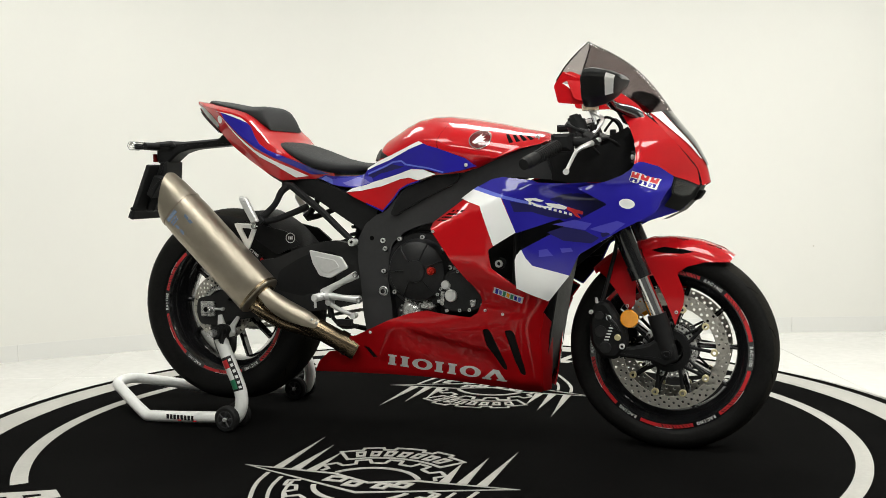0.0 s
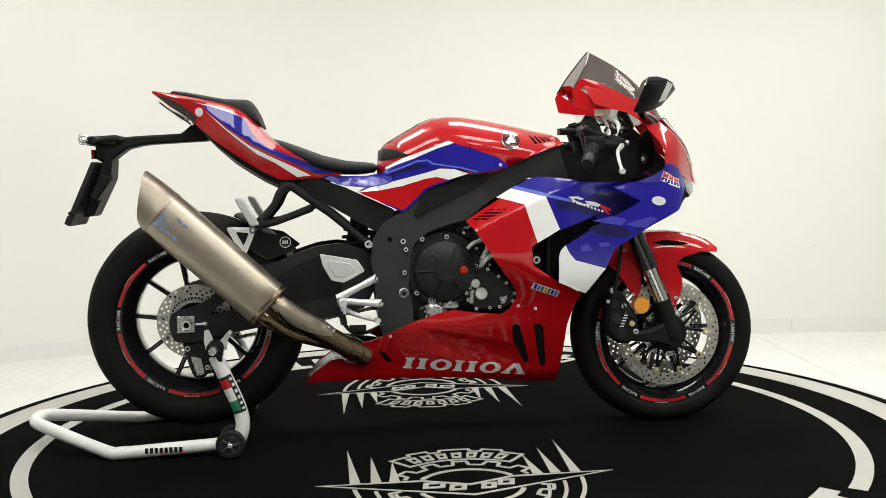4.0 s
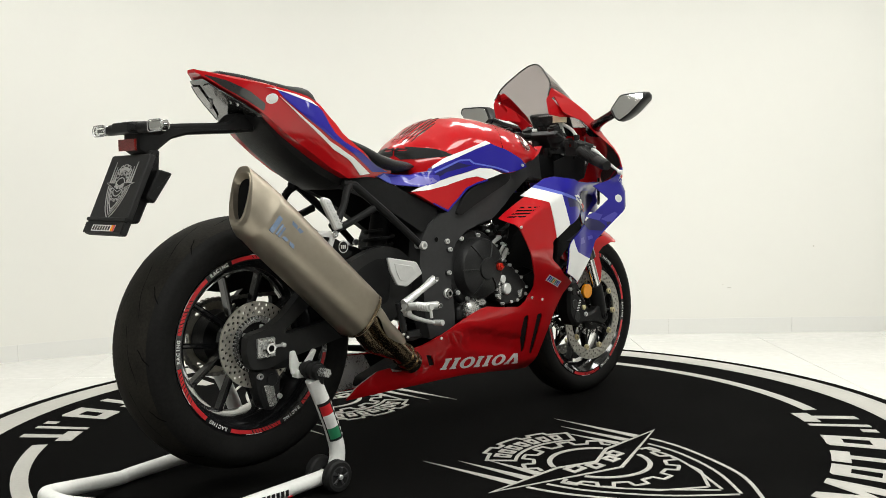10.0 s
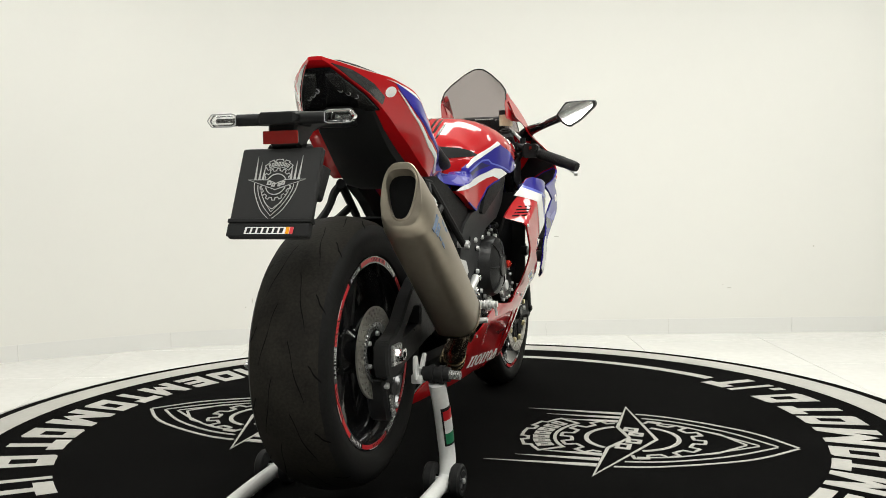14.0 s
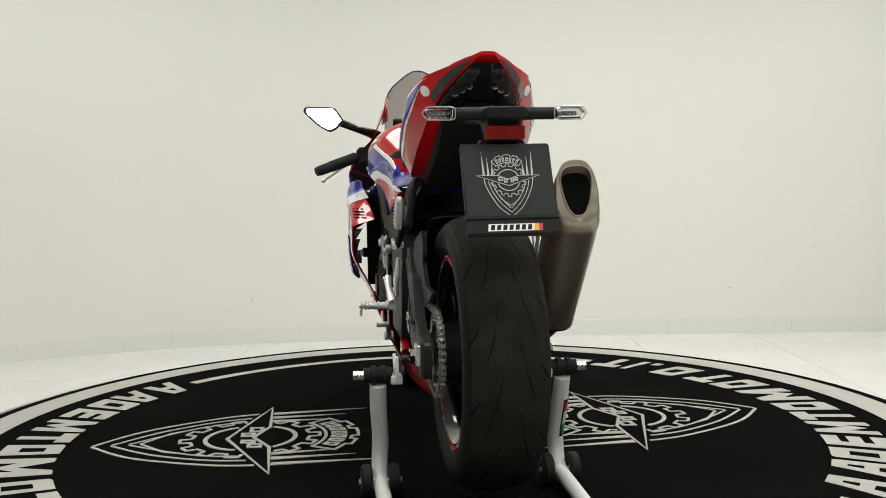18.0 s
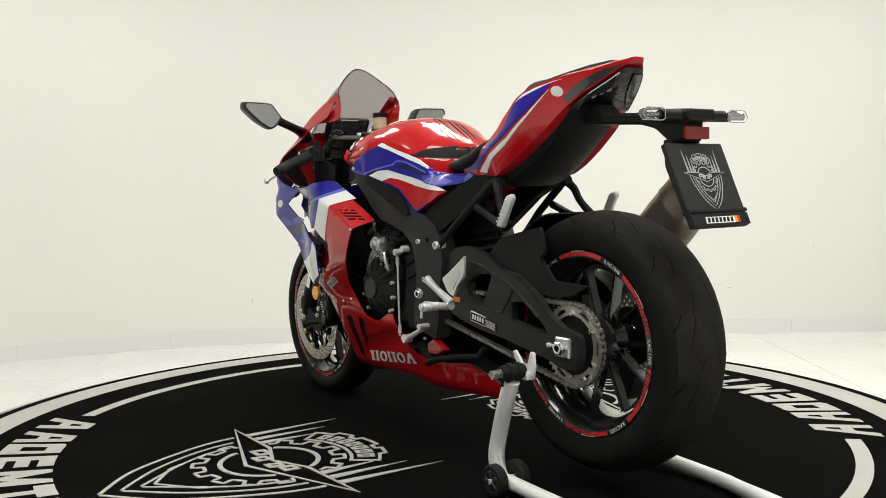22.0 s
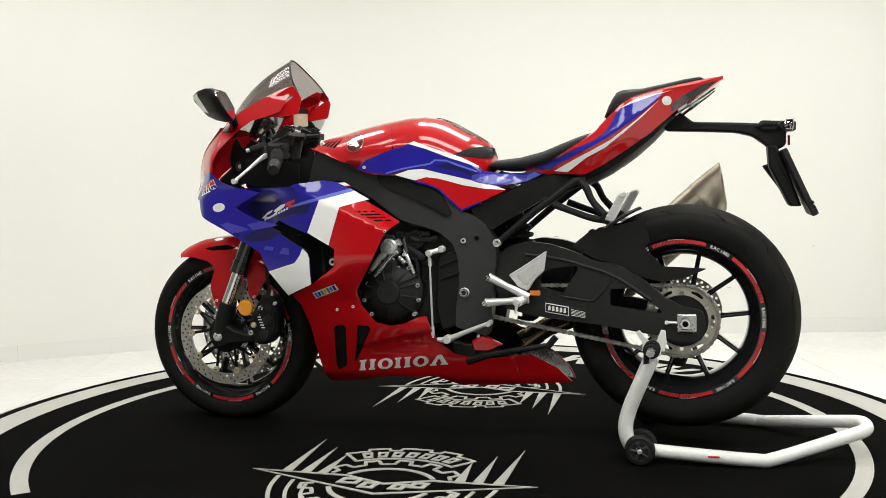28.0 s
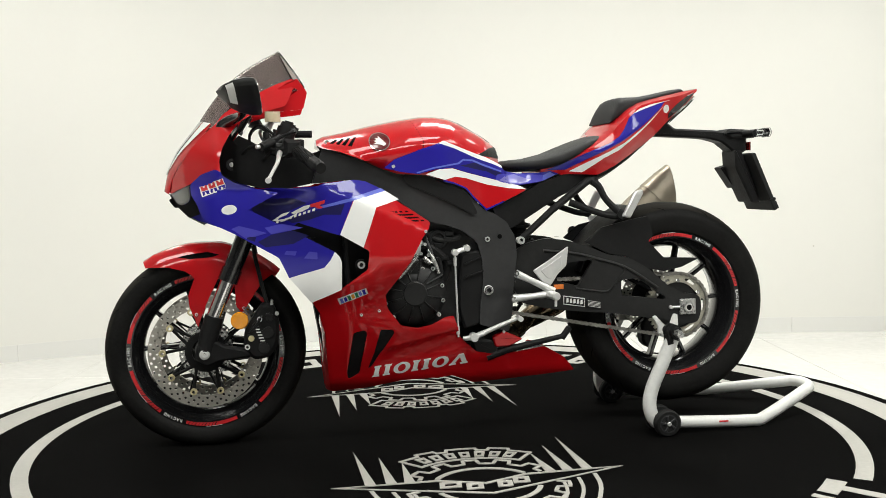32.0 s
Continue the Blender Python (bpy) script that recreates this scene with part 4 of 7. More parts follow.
def drilled_ring(r0, r1, th, rows, n):
    """A brake disc with drilled holes, lying in the xz plane."""
    holes = [circle(r0, 48)]
    for rr, rad, off in rows:
        for i in range(n):
            a = 2 * math.pi * (i + off) / n
            holes.append(circle(rad, 7, rr * math.cos(a), rr * math.sin(a)))
    pts, faces, rings = fill(circle(r1, 72), holes, step=.03, edge=.0015)
    k = len(pts)
    vs = [(x, -th / 2, z) for x, z in pts] + [(x, th / 2, z) for x, z in pts]
    fs = [t for t in faces] + [tuple(i + k for i in t[::-1]) for t in faces]
    for r in rings:
        for a, b in zip(r, r[1:] + r[:1]):
            fs.append((a, b, b + k, a + k))
    return vs, fs


def spoke(a, r0, r1, w0, w1, d, lean=0.0):
    """A tapered spoke in the wheel's plane."""
    ca, sa = math.cos(a), math.sin(a)
    cb, sb = math.cos(a + lean), math.sin(a + lean)
    p, q = Vector((r0 * ca, r0 * sa)), Vector((r1 * cb, r1 * sb))
    n = Vector((-(q - p).y, (q - p).x)).normalized()
    poly = [tuple(p - n * w0 / 2), tuple(q - n * w1 / 2), tuple(q + n * w1 * .9), tuple(p + n * w0 / 2)]
    return prism(poly, -d / 2, d / 2, .004)


def rim_marks(hub, y, s):
    """Red film with dark slashes on the flange, and white lettering between the red lengths."""
    for i in range(6):
        a0 = 60 * i + 8
        part("rim_film", ring_y(.2165, .2265, s * y, s * (y + .0008), 14, a0, a0 + 39), RED_FILM, hub, "red rim film")
        slashes = []
        for k in range(9):
            a = a0 + 1.6 + 2.5 * (k if i % 2 else k + 5.6)
            w = .55 if k % 3 else .9
            pts = [(r, radians(a + d)) for r, d in ((.2172, 0), (.2172, w), (.2258, w + 1.5), (.2258, 1.5))]
            slashes.append(prism([(r * math.cos(q), r * math.sin(q)) for r, q in pts], s * (y + .0006), s * (y + .0014), .0001))
        part("film_pattern", join(*slashes), PLATE_BLACK, hub, "dark slashes in the red film")
        part("rim_line", ring_y(.2272, .2282, s * y, s * (y + .0008), 8, a0 + 12, a0 + 24), WHITE_FILM, hub, "thin white line")
        letters = []
        for k, ch in enumerate("RACING"):
            g = text_shape(ch, .0120, .0006)
            vs = []
            for x, yy, zz in g[0]:
                px, pz = (x if s < 0 else -x), yy + .2172
                ang = radians(a0 + 49.5 + (k - 2.5) * 2.55 * (-1 if s < 0 else 1))
                # along the tangent, outwards along the radius
                vs.append((math.cos(ang) * pz + math.sin(ang) * px, s * (y + .0006 + abs(zz)), math.sin(ang) * pz - math.cos(ang) * px))
            letters.append((vs, g[1]))
        part("rim_lettering", join(*letters), BRIGHT_FILM, hub, "white lettering")


def make_wheel(name, at, R, w, label, turn):
    hub = wheel_part(name, at, label)
    part("tyre", lathe(tyre_profile(R, w, .226), 96), TYRE, hub, "black road tyre")
    half = [(r + .0005, y) for r, y in tyre_profile(R, w, .226) if r > .226 + (R - .226) * .74]
    part("tread_band", lathe(half, 96), TREAD, hub, "dusty worn tread")
    b = w * .43
    prof = [(.229, b), (.2285, b - .006), (.209, b - .014), (.194, b * .55), (.189, 0), (.194, -b * .55), (.209, -b + .014), (.2285, -b + .006), (.229, -b), (.2125, -b), (.200, -b + .014), (.184, -b * .5), (.180, 0), (.184, b * .5), (.200, b - .014), (.2125, b)]
    part("rim", lathe(prof, 96, True), GLOSS_BLACK, hub, "gloss black rim", sharp=45)
    for i in range(5):
        a = radians(turn + 72 * i)
        for k in (-1, 1):
            part("spoke", spoke(a + k * .13, .045, .187, .014, .009, .030, k * .19), GLOSS_BLACK, hub)
    part("hub", lathe([(.012, -w * .40), (.034, -w * .40), (.038, -w * .2), (.055, -.02), (.055, .02), (.038, w * .2), (.034, w * .40), (.012, w * .40)], 36), GLOSS_BLACK, hub)
    for s in (-1, 1):
        rim_marks(hub, b, s)
    return hub


front_wheel = make_wheel("front_wheel", FRONT, .2945, .120, "front wheel with two drilled brake discs", 20)
rear_wheel = make_wheel("rear_wheel", REAR, .3245, .188, "wide rear wheel lifted off the mat", 50)

# tread grooves
def groove(R, w, a0, a1, y0, y1, wide, n=26):
    """A dark groove that follows the tyre's crown."""
    rim = .226
    prof = tyre_profile(R, w, rim)
    tab = sorted((y, r) for r, y in prof if r > rim + .02)
    top, low = [], []
    for i in range(n + 1):
        t = i / n
        a, y = radians(a0 + (a1 - a0) * t), y0 + (y1 - y0) * (t + .045 * math.sin(9 * t))
        r = lerp_table(tab, y) + .0014
        ww = wide * (.35 + .65 * math.sin(math.pi * min(1, .15 + t * .8)))
        da = ww / r / 2
        top.append((r * math.cos(a - da), y, r * math.sin(a - da)))
        low.append((r * math.cos(a + da), y, r * math.sin(a + da)))
    vs = top + low
    k = n + 1
    return vs, [(i, i + 1, k + i + 1, k + i) for i in range(n)]


for hub, R, w, count in ((rear_wheel, .3245, .188, 13), (front_wheel, .2945, .120, 14)):
    for i in range(count):
        a = 360 / count * i
        for s in (-1, 1):
            b = a + (0 if s < 0 else 180 / count)
            part("tread_groove", groove(R, w, b, b + 24, s * w * .09, s * w * .27, .0085), DARK_HOLE, hub)
            part("tread_groove", groove(R, w, b + 9, b + 16, s * w * .33, s * w * .45, .0060), DARK_HOLE, hub)

# brake discs
front_disc = drilled_ring(.130, .165, .005, [(.138, .0042, 0), (.148, .0042, .5), (.158, .0042, 0)], 36)
for s in (-1, 1):
    d = part("brake_disc", moved(front_disc, Matrix.Translation((0, s * .072, 0))), STEEL, front_wheel, "drilled steel brake disc")
    carrier = part("carrier", ring_y(.040, .060, s * .060, s * .072, 40), BLACK, d, "black disc carrier")
    for i in range(10):
        a = 2 * math.pi * i / 10
        lean = .24 if i % 2 else -.24
        part("arm", moved(spoke(a - lean, .054, .119, .009, .007, .006, lean), Matrix.Translation((0, s * .068, 0))), BLACK, carrier)
        if i % 2:
            part("arm", moved(spoke(a + lean * .9, .060, .117, .006, .005, .005, -lean * .8), Matrix.Translation((0, s * .067, 0))), BLACK, carrier)
    part("sensor_ring", moved(drilled_ring(.062, .078, .003, [(.070, .0034, 0)], 30), Matrix.Translation((0, s * .058, 0))), ENGINE_GREY, d, "perforated speed sensor ring")
    for i in range(10):
        a = 2 * math.pi * i / 10
        g = moved(lathe([(.0045, .006), (.009, .006), (.0105, .003), (.0105, -.004)], 14), Matrix.Identity(4))
        g = ([(x, s * (y + .072), z) for x, y, z in g[0]], [f[::-1] if s < 0 else f for f in g[1]])
        part("bobbin", moved(g, Matrix.Translation((.124 * math.cos(a), 0, .124 * math.sin(a)))), BRASS, d, "gold disc bobbin")
rear_disc = drilled_ring(.074, .110, .005, [(.082, .0042, 0), (.092, .0042, .5), (.102, .0042, 0)], 30)
rd = part("brake_disc", moved(rear_disc, Matrix.Translation((0, -.083, 0))), STEEL, rear_wheel, "drilled steel rear brake disc")
carrier = part("carrier", ring_y(.040, .076, -.076, -.082, 60), BLACK, rd, "black disc carrier")
part("sensor_ring", ring_y(.057, .0665, -.082, -.087, 60), ENGINE_GREY, rd, "toothed speed sensor ring")
each("tooth", [moved(box(0, 0, 0, .009, .008, .005, .001), Matrix.Rotation(2 * math.pi * i / 44, 4, "Y") @ Matrix.Translation((.0685, -.0845, 0))) for i in range(44)], ENGINE_GREY, rd)
each("bolt", [bolt(.046 * math.cos(q), -.083, .046 * math.sin(q), .006, -1, .006) for q in [2 * math.pi * j / 5 for j in range(5)]], SILVER, carrier)

# sprocket and chain
CHAIN_Y = .112
teeth = []
for i in range(42):
    a = 2 * math.pi * i / 42
    for k, r in ((-.4, .096), (-.15, .104), (.15, .104), (.4, .096)):
        teeth.append((r * math.cos(a + k * 2 * math.pi / 42), r * math.sin(a + k * 2 * math.pi / 42)))
slots = []
for i in range(6):
    a = 2 * math.pi * i / 6
    slots.append([(r * math.cos(a + b), r * math.sin(a + b)) for r, b in ((.082, -.22), (.089, -.2), (.091, 0), (.089, .2), (.082, .22), (.080, 0))])
pts, faces, rgs = fill(teeth, [circle(.073, 40)] + slots, step=.03, edge=.001)
k = len(pts)
vs = [(x, CHAIN_Y - .003, z) for x, z in pts] + [(x, CHAIN_Y + .003, z) for x, z in pts]
fs = list(faces) + [tuple(i + k for i in t[::-1]) for t in faces]
for r in rgs:
    fs += [(a, b, b + k, a + k) for a, b in zip(r, r[1:] + r[:1])]
sprocket = part("sprocket", (vs, fs), mat("dull_sprocket_steel", (.46, .44, .37), .34, metal=.7, vary=.15, scale=20), rear_wheel, "dull gold rear sprocket", sharp=30)
part("sprocket_carrier", ring_y(.022, .074, .05, CHAIN_Y - .004, 40), ENGINE, sprocket)
each("nut", [disc_y(.078 * math.cos(i), CHAIN_Y, CHAIN_Y + .009, .078 * math.sin(i), .0075, 6) for i in [2 * math.pi * (j + .5) / 6 for j in range(6)]], CHROME, sprocket)
# chain path: rear sprocket, then the small front sprocket
C0, R0, C1, R1 = Vector(REAR), .1005, Vector((-.195, .420)), .046
d = C1 - C0
ang = math.atan2(d.y, d.x)
al = math.acos((R0 - R1) / d.length)
path = []
for i in range(37):
    a = ang + al + (2 * math.pi - 2 * al) * i / 36
    path.append(C0 + R0 * Vector((math.cos(a), math.sin(a))))
for i in range(13):
    a = ang - al + (2 * al) * i / 12
    path.append(C1 + R1 * Vector((math.cos(a), math.sin(a))))
path.append(path[0])
total = sum((b - a).length for a, b in zip(path, path[1:]))
links, n_links = [], 2 * int(total / .0159 / 2)


def along(s):
    s %= total
    for a, b in zip(path, path[1:]):
        l = (b - a).length
        if s <= l:
            return a + (b - a) * (s / l)
        s -= l
    return path[-1]


for i in range(n_links):
    p, q = along(total * i / n_links), along(total * (i + 1) / n_links)
    a = math.atan2(q.y - p.y, q.x - p.x)
    c, h = (p + q) / 2, (q - p).length / 2
    shape = [(-h - .006, 0), (-h - .003, -.0055), (-h + .003, -.0055), (0, -.0035), (h - .003, -.0055), (h + .003, -.0055), (h + .006, 0), (h + .003, .0055), (h - .003, .0055), (0, .0035), (-h + .003, .0055), (-h - .003, .0055)]
    o = .0085 if i % 2 else .006
    m = Matrix.Translation((c.x, CHAIN_Y, c.y)) @ Matrix.Rotation(-a, 4, "Y")
    links.append(moved(join(prism(shape, o - .0018, o, .0004), prism(shape, -o, -o + .0018, .0004), disc_y(-h, -.0095, .0095, 0, .0035, 8)), m))
part("chain", join(*links), mat("chain_steel", (.27, .26, .24), .34, metal=.7, vary=.3, scale=40), bike, "greasy steel drive chain")


# ---- frame, engine and running gear ----
FRAME_W = [(-.25, .150), (-.12, .172), (0, .188), (.12, .192), (.25, .17), (.40, .115)]


def frame_y(x, z):
    return ease_table(FRAME_W, x) - .018


def flat(v):
    return lambda x, z: v


FRAME = [(.359, .88), (.393, .775), (.288, .785), (.254, .781), (.152, .726), (.063, .661), (.001, .646), (-.05, .626), (-.089, .593), (-.103, .546), (-.107, .478), (-.096, .402), (-.094, .345), (-.187, .318), (-.199, .376), (-.206, .478), (-.216, .546), (-.211, .605), (-.184, .651), (-.141, .68), (-.116, .687), (-.076, .726), (-.047, .758), (.07, .797), (.192, .818)]
COVER = [(-.091, .68), (-.064, .73), (-.039, .752), (.07, .796), (.131, .800), (.136, .784), (.119, .768), (.044, .736), (-.023, .704), (-.074, .675)]
frames = pair("main_frame", rounded(FRAME, .008), frame_y, FRAME_GREY, bike, "satin dark grey alloy main frame", th=.05)
both("knee_cover", rounded(COVER, .008), frame_y, BLACK, frames, "textured black knee cover", off=.011, th=.014)
for s, f in ((-1, frames[0]), (1, frames[1])):
    for x, z, r in ((-.121, .601, .008), (-.223, .595, .010), (-.122, .448, .015)):
        part("bolt", bolt(x, s * frame_y(x, z), z, r, s, .006), SILVER, f)
    part("plug", disc_y(-.16, s * .15, s * (frame_y(-.16, .6) + .0008), .608, .007), DARK_HOLE, f)
    part("pivot_nut", join(bolt(-.122, s * (frame_y(-.122, .448) + .001), .448, .0125, s, .010)), CHROME, f)

# engine
BLOCK = [(-.10, .34), (.10, .33), (.20, .38), (.23, .47), (.18, .58), (.12, .66), (.02, .68), (-.10, .65), (-.16, .55), (-.15, .42)]
engine = part("engine", prism(rounded(BLOCK, .02), -.125, .125, .015), ENGINE, bike, "black four cylinder engine with bolted covers")


def cover_disc(x, z, s, steps, n=40):
    g = lathe([(.0001, steps[-1][1])] + [(r, y) for r, y in steps[::-1]], n)
    g = ([(a, s * b, c) for a, b, c in g[0]], [f if s < 0 else f[::-1] for f in g[1]])
    return moved(g, Matrix.Translation((x, 0, z)))


# right: clutch cover, water pump cover
clutch = part("clutch_cover", cover_disc(-.001, .514, -1, [(.114, .12), (.114, .146), (.110, .152), (.095, .153), (.093, .158), (.092, .176), (.086, .188), (.060, .200), (.033, .204), (.032, .2095), (.029, .2105)], 56), ENGINE, engine, "round black clutch cover")
for a in (.35, 1.15, 2.2, 3.14, 4.2, 5.4):
    c, sn = math.cos(a), math.sin(a)
    part("rib", tube([(-.001 + r * c, -y, .514 + r * sn) for r, y in ((.036, .2045), (.060, .2012), (.076, .1950), (.087, .1880))], .0024, 8), ENGINE, clutch)
for x, z in ((-.065, .606), (.008, .612), (-.113, .577), (-.119, .509), (-.084, .447), (-.043, .426), (.014, .423), (.070, .456), (.094, .523)):
    boss = part("boss", disc_y(x, -.12, -.157, z, .0105, 14), ENGINE, engine)
    part("bolt", bolt(x, -.157, z, .0068, -1, .007), SILVER, engine)
part("filler_cap", join(cover_disc(.052, .516, -1, [(.012, .19), (.012, .212), (.010, .214)], 16), box(.052, -.216, .516, .016, .006, .004, .001), box(.052, -.216, .516, .004, .006, .016, .001)), RED_ANOD, engine, "red anodised oil filler cap")
PUMP = [(.055, .485), (.075, .50), (.10, .515), (.130, .520), (.175, .482), (.212, .445), (.205, .41), (.170, .395), (.10, .392), (.07, .41), (.055, .44)]
part("pump_cover", prism(rounded(PUMP, .012), -.182, -.12, .006), ENGINE, engine, "black water pump cover")
each("pump_plug", [cover_disc(.088, .474, -1, [(.013, .15), (.013, .188), (.011, .190), (.006, .189)], 18), cover_disc(.105, .443, -1, [(.018, .15), (.018, .190), (.015, .193), (.008, .191)], 20)], SILVER, engine, "round aluminium plug")
each("bolt", [bolt(x, -.182, z, .005, -1, .005) for x, z in ((.062, .49), (.072, .462), (.066, .425), (.09, .398), (.13, .40), (.16, .402), (.200, .418), (.205, .44), (.180, .472), (.158, .492), (.126, .514), (.062, .445))], SILVER, engine)
sump = part("sump", prism(rounded([(-.08, .40), (-.02, .425), (.05, .40), (.05, .375), (-.08, .36)], .01), -.155, -.1, .006), ENGINE, engine, "ribbed cast sump")
drum = part("oil_filter", moved(lathe([(.0001, -.178), (.018, -.178), (.024, -.174), (.030, -.166), (.031, -.12)], 24), Matrix.Translation((-.030, 0, .392))), ENGINE_GREY, sump, "bare cast oil filter housing")
each("rib", [moved(box(0, -.150, .031, .005, .045, .006, .001), Matrix.Translation((-.030, 0, .392)) @ Matrix.Rotation(2 * math.pi * i / 12, 4, "Y")) for i in range(12)], ENGINE_GREY, sump)
random.seed(4)
clutter = []
for i in range(16):
    x, z = random.uniform(.03, .14), random.uniform(.50, .635)
    y = -.125 - random.uniform(0, .02)
    clutter.append(tube([(x, y, z), (x + random.uniform(.01, .05), y - .012, z + random.uniform(-.03, .02)), (x + random.uniform(.03, .07), y + .01, z + random.uniform(-.05, .03))], random.uniform(.003, .007), 8, 3))
each("hose", clutter[:10], RUBBER, engine)
each("pipe", clutter[10:] + [tube([(.095, -.14, .515), (.125, -.15, .555), (.155, -.14, .575)], .007, 10, 4)], ENGINE_GREY, engine, "bare metal pipe")
each("bolt", [bolt(random.uniform(.02, .12), -.135, random.uniform(.56, .64), .0036, -1, .006) for i in range(9)], CHROME, engine)
each("pipe", [tube([(.106, -.150, .516), (.125, -.160, .540), (.150, -.150, .560)], .0075, 12, 3), tube([(.112, -.150, .545), (.130, -.156, .575)], .0055, 10), tube([(.060, -.150, .560), (.085, -.158, .590), (.120, -.150, .600)], .006, 10, 4)], SILVER, engine, "bright metal pipe")
each("bracket", [prism(rounded([(.072, .455), (.084, .455), (.082, .412), (.070, .414)], .003), -.186, -.15, .002), prism(rounded([(.086, .470), (.104, .476), (.100, .458), (.088, .456)], .003), -.186, -.15, .002), prism(rounded([(-.03, .415), (.03, .42), (.045, .405), (.03, .395), (-.03, .40)], .004), -.16, -.12, .003), prism(rounded([(.16, .43), (.185, .436), (.178, .412), (.165, .410)], .003), -.186, -.15, .002)], ENGINE_GREY, engine, "bare cast bracket")
each("bolt", [bolt(x, -.150, z, .0046, -1, .008) for x, z in ((.060, .622), (.098, .575), (.136, .525), (.110, .602), (.128, .580), (.150, .548))], SILVER, engine)
each("connector", [box(.045 + .028 * i, -.146, .632 - .018 * (i % 2), .018, .02, .013, .003) for i in range(4)], BLACK, engine, "black electrical connector")
# left: alternator cover, water neck, gear linkage
for a in range(0, 360, 30):
    c, sn = math.cos(radians(a + 12)), math.sin(radians(a + 12))
    part("rib", tube([(.105 + r * c, y, .449 + r * sn) for r, y in ((.038, .1835), (.055, .1805), (.075, .1690), (.090, .1600))], .0026, 8), ENGINE, engine)
part("throttle_cap", cover_disc(.029, .603, 1, [(.030, .12), (.030, .152), (.026, .157), (.020, .157), (.018, .152), (.010, .152)], 26), BLACK, engine, "round black ribbed cap")
part("water_cap", cover_disc(.106, .584, 1, [(.024, .15), (.024, .168), (.020, .172), (.014, .173), (.012, .180), (.008, .181)], 26), SILVER, engine, "round bare aluminium water neck cap")
each("bolt", [bolt(x, .165, z, .0050, 1, .006) for x, z in ((.082, .565), (.070, .592), (.095, .545), (.060, .560), (.048, .540))], SILVER, engine)
each("pipe", [tube([(.095, .165, .560), (.120, .172, .530), (.150, .168, .495)], .0085, 12, 4), tube([(.060, .160, .575), (.045, .170, .545), (.030, .165, .505)], .0060, 10, 4), tube([(.075, .168, .552), (.055, .172, .535)], .0075, 10)], ENGINE_GREY, engine, "bare metal pipe")
part("alternator_cover", join(cover_disc(.105, .449, 1, [(.098, .12), (.098, .150), (.094, .156), (.080, .165), (.050, .182), (.036, .184), (.036, .190), (.033, .192)]),
                              prism(rounded([(.085, .50), (.125, .50), (.130, .545), (.088, .545)], .006), .12, .178, .006),
                              tube([(.02, .165, .50), (.07, .180, .475)], .005, 8)), ENGINE, engine, "round black alternator cover")
each("bolt", [bolt(x, .157, z, .0062, 1, .010) for x, z in ((.078, .520), (.047, .519), (.020, .468), (.018, .424), (.178, .472), (.190, .421), (.167, .379), (.031, .382))], SILVER, engine)
part("water_neck", join(cover_disc(.11, .575, 1, [(.030, .12), (.030, .150), (.026, .158), (.018, .160), (.010, .166)], 24), tube([(.11, .15, .575), (.14, .155, .545), (.17, .15, .50)], .012, 12, 4), tube([(.10, .15, .585), (.075, .155, .60)], .010, 10), tube([(.112, .15, .55), (.105, .158, .525)], .008, 10)), SILVER, engine, "bare aluminium water pump housing")
each("hose", [tube([(.09, .13, .60), (.04, .15, .575), (.0, .14, .53), (.01, .13, .48)], .012, 10, 5), tube([(.06, .14, .62), (.02, .15, .60), (-.04, .14, .61)], .009, 10, 5), tube([(.03, .15, .56), (.02, .155, .51), (.03, .15, .47)], .006, 8, 4)], RUBBER, engine, "black coolant hose")
random.seed(11)
for i in range(9):
    x, z = random.uniform(.05, .15), random.uniform(.50, .64)
    y = .14 + random.uniform(0, .015)
    part("pipe", tube([(x, y, z), (x + random.uniform(-.02, .03), y + .014, z + random.uniform(-.03, .02)), (x + random.uniform(-.01, .05), y - .005, z + random.uniform(-.05, .03))], random.uniform(.003, .007), 8, 3), FRAME_GREY if i % 3 else ENGINE_GREY, engine, "thin metal pipe")
each("bolt", [bolt(random.uniform(.0, .15), .150, random.uniform(.52, .63), random.uniform(.0028, .0042), 1, .006) for i in range(9)], CHROME, engine)
each("connector", [box(random.uniform(-.02, .08), .148, random.uniform(.53, .63), random.uniform(.014, .03), .022, random.uniform(.012, .024), .003) for i in range(8)], BLACK, engine, "black electrical connector")
part("sprocket_cover", join(prism(rounded([(-.04, .56), (-.10, .57), (-.13, .52), (-.13, .36), (-.05, .33), (-.03, .40)], .012), .12, .15, .006), prism([(-.05, .53), (-.10, .55), (-.10, .545), (-.05, .523)], .149, .156, .001), prism([(-.05, .49), (-.11, .51), (-.11, .505), (-.05, .484)], .149, .156, .001)), BLACK, engine, "black sprocket cover with raised ribs")
shifter = part("shift_linkage", join(tube([(-.019, .165, .565), (-.026, .165, .312)], .0032, 10), tube([(-.0195, .165, .550), (-.020, .165, .525)], .0055, 10), tube([(-.025, .165, .345), (-.0255, .165, .320)], .0055, 10), disc_y(-.019, .155, .176, .565, .010, 14), tube([(-.019, .165, .565), (-.058, .16, .577)], .008, 10), disc_y(-.056, .15, .172, .577, .010, 14)), SILVER, bike, "polished gear linkage rod with quickshifter")
part("shift_lever", join(tube([(-.04, .165, .308), (-.072, .168, .310), (-.14, .175, .338), (-.206, .182, .365)], [.006, .009, .007, .006], 10, 4), disc_y(-.072, .155, .182, .310, .013, 18), tube([(-.206, .18, .365), (-.206, .215, .365)], .008, 12)), SILVER, shifter, "silver gear lever")

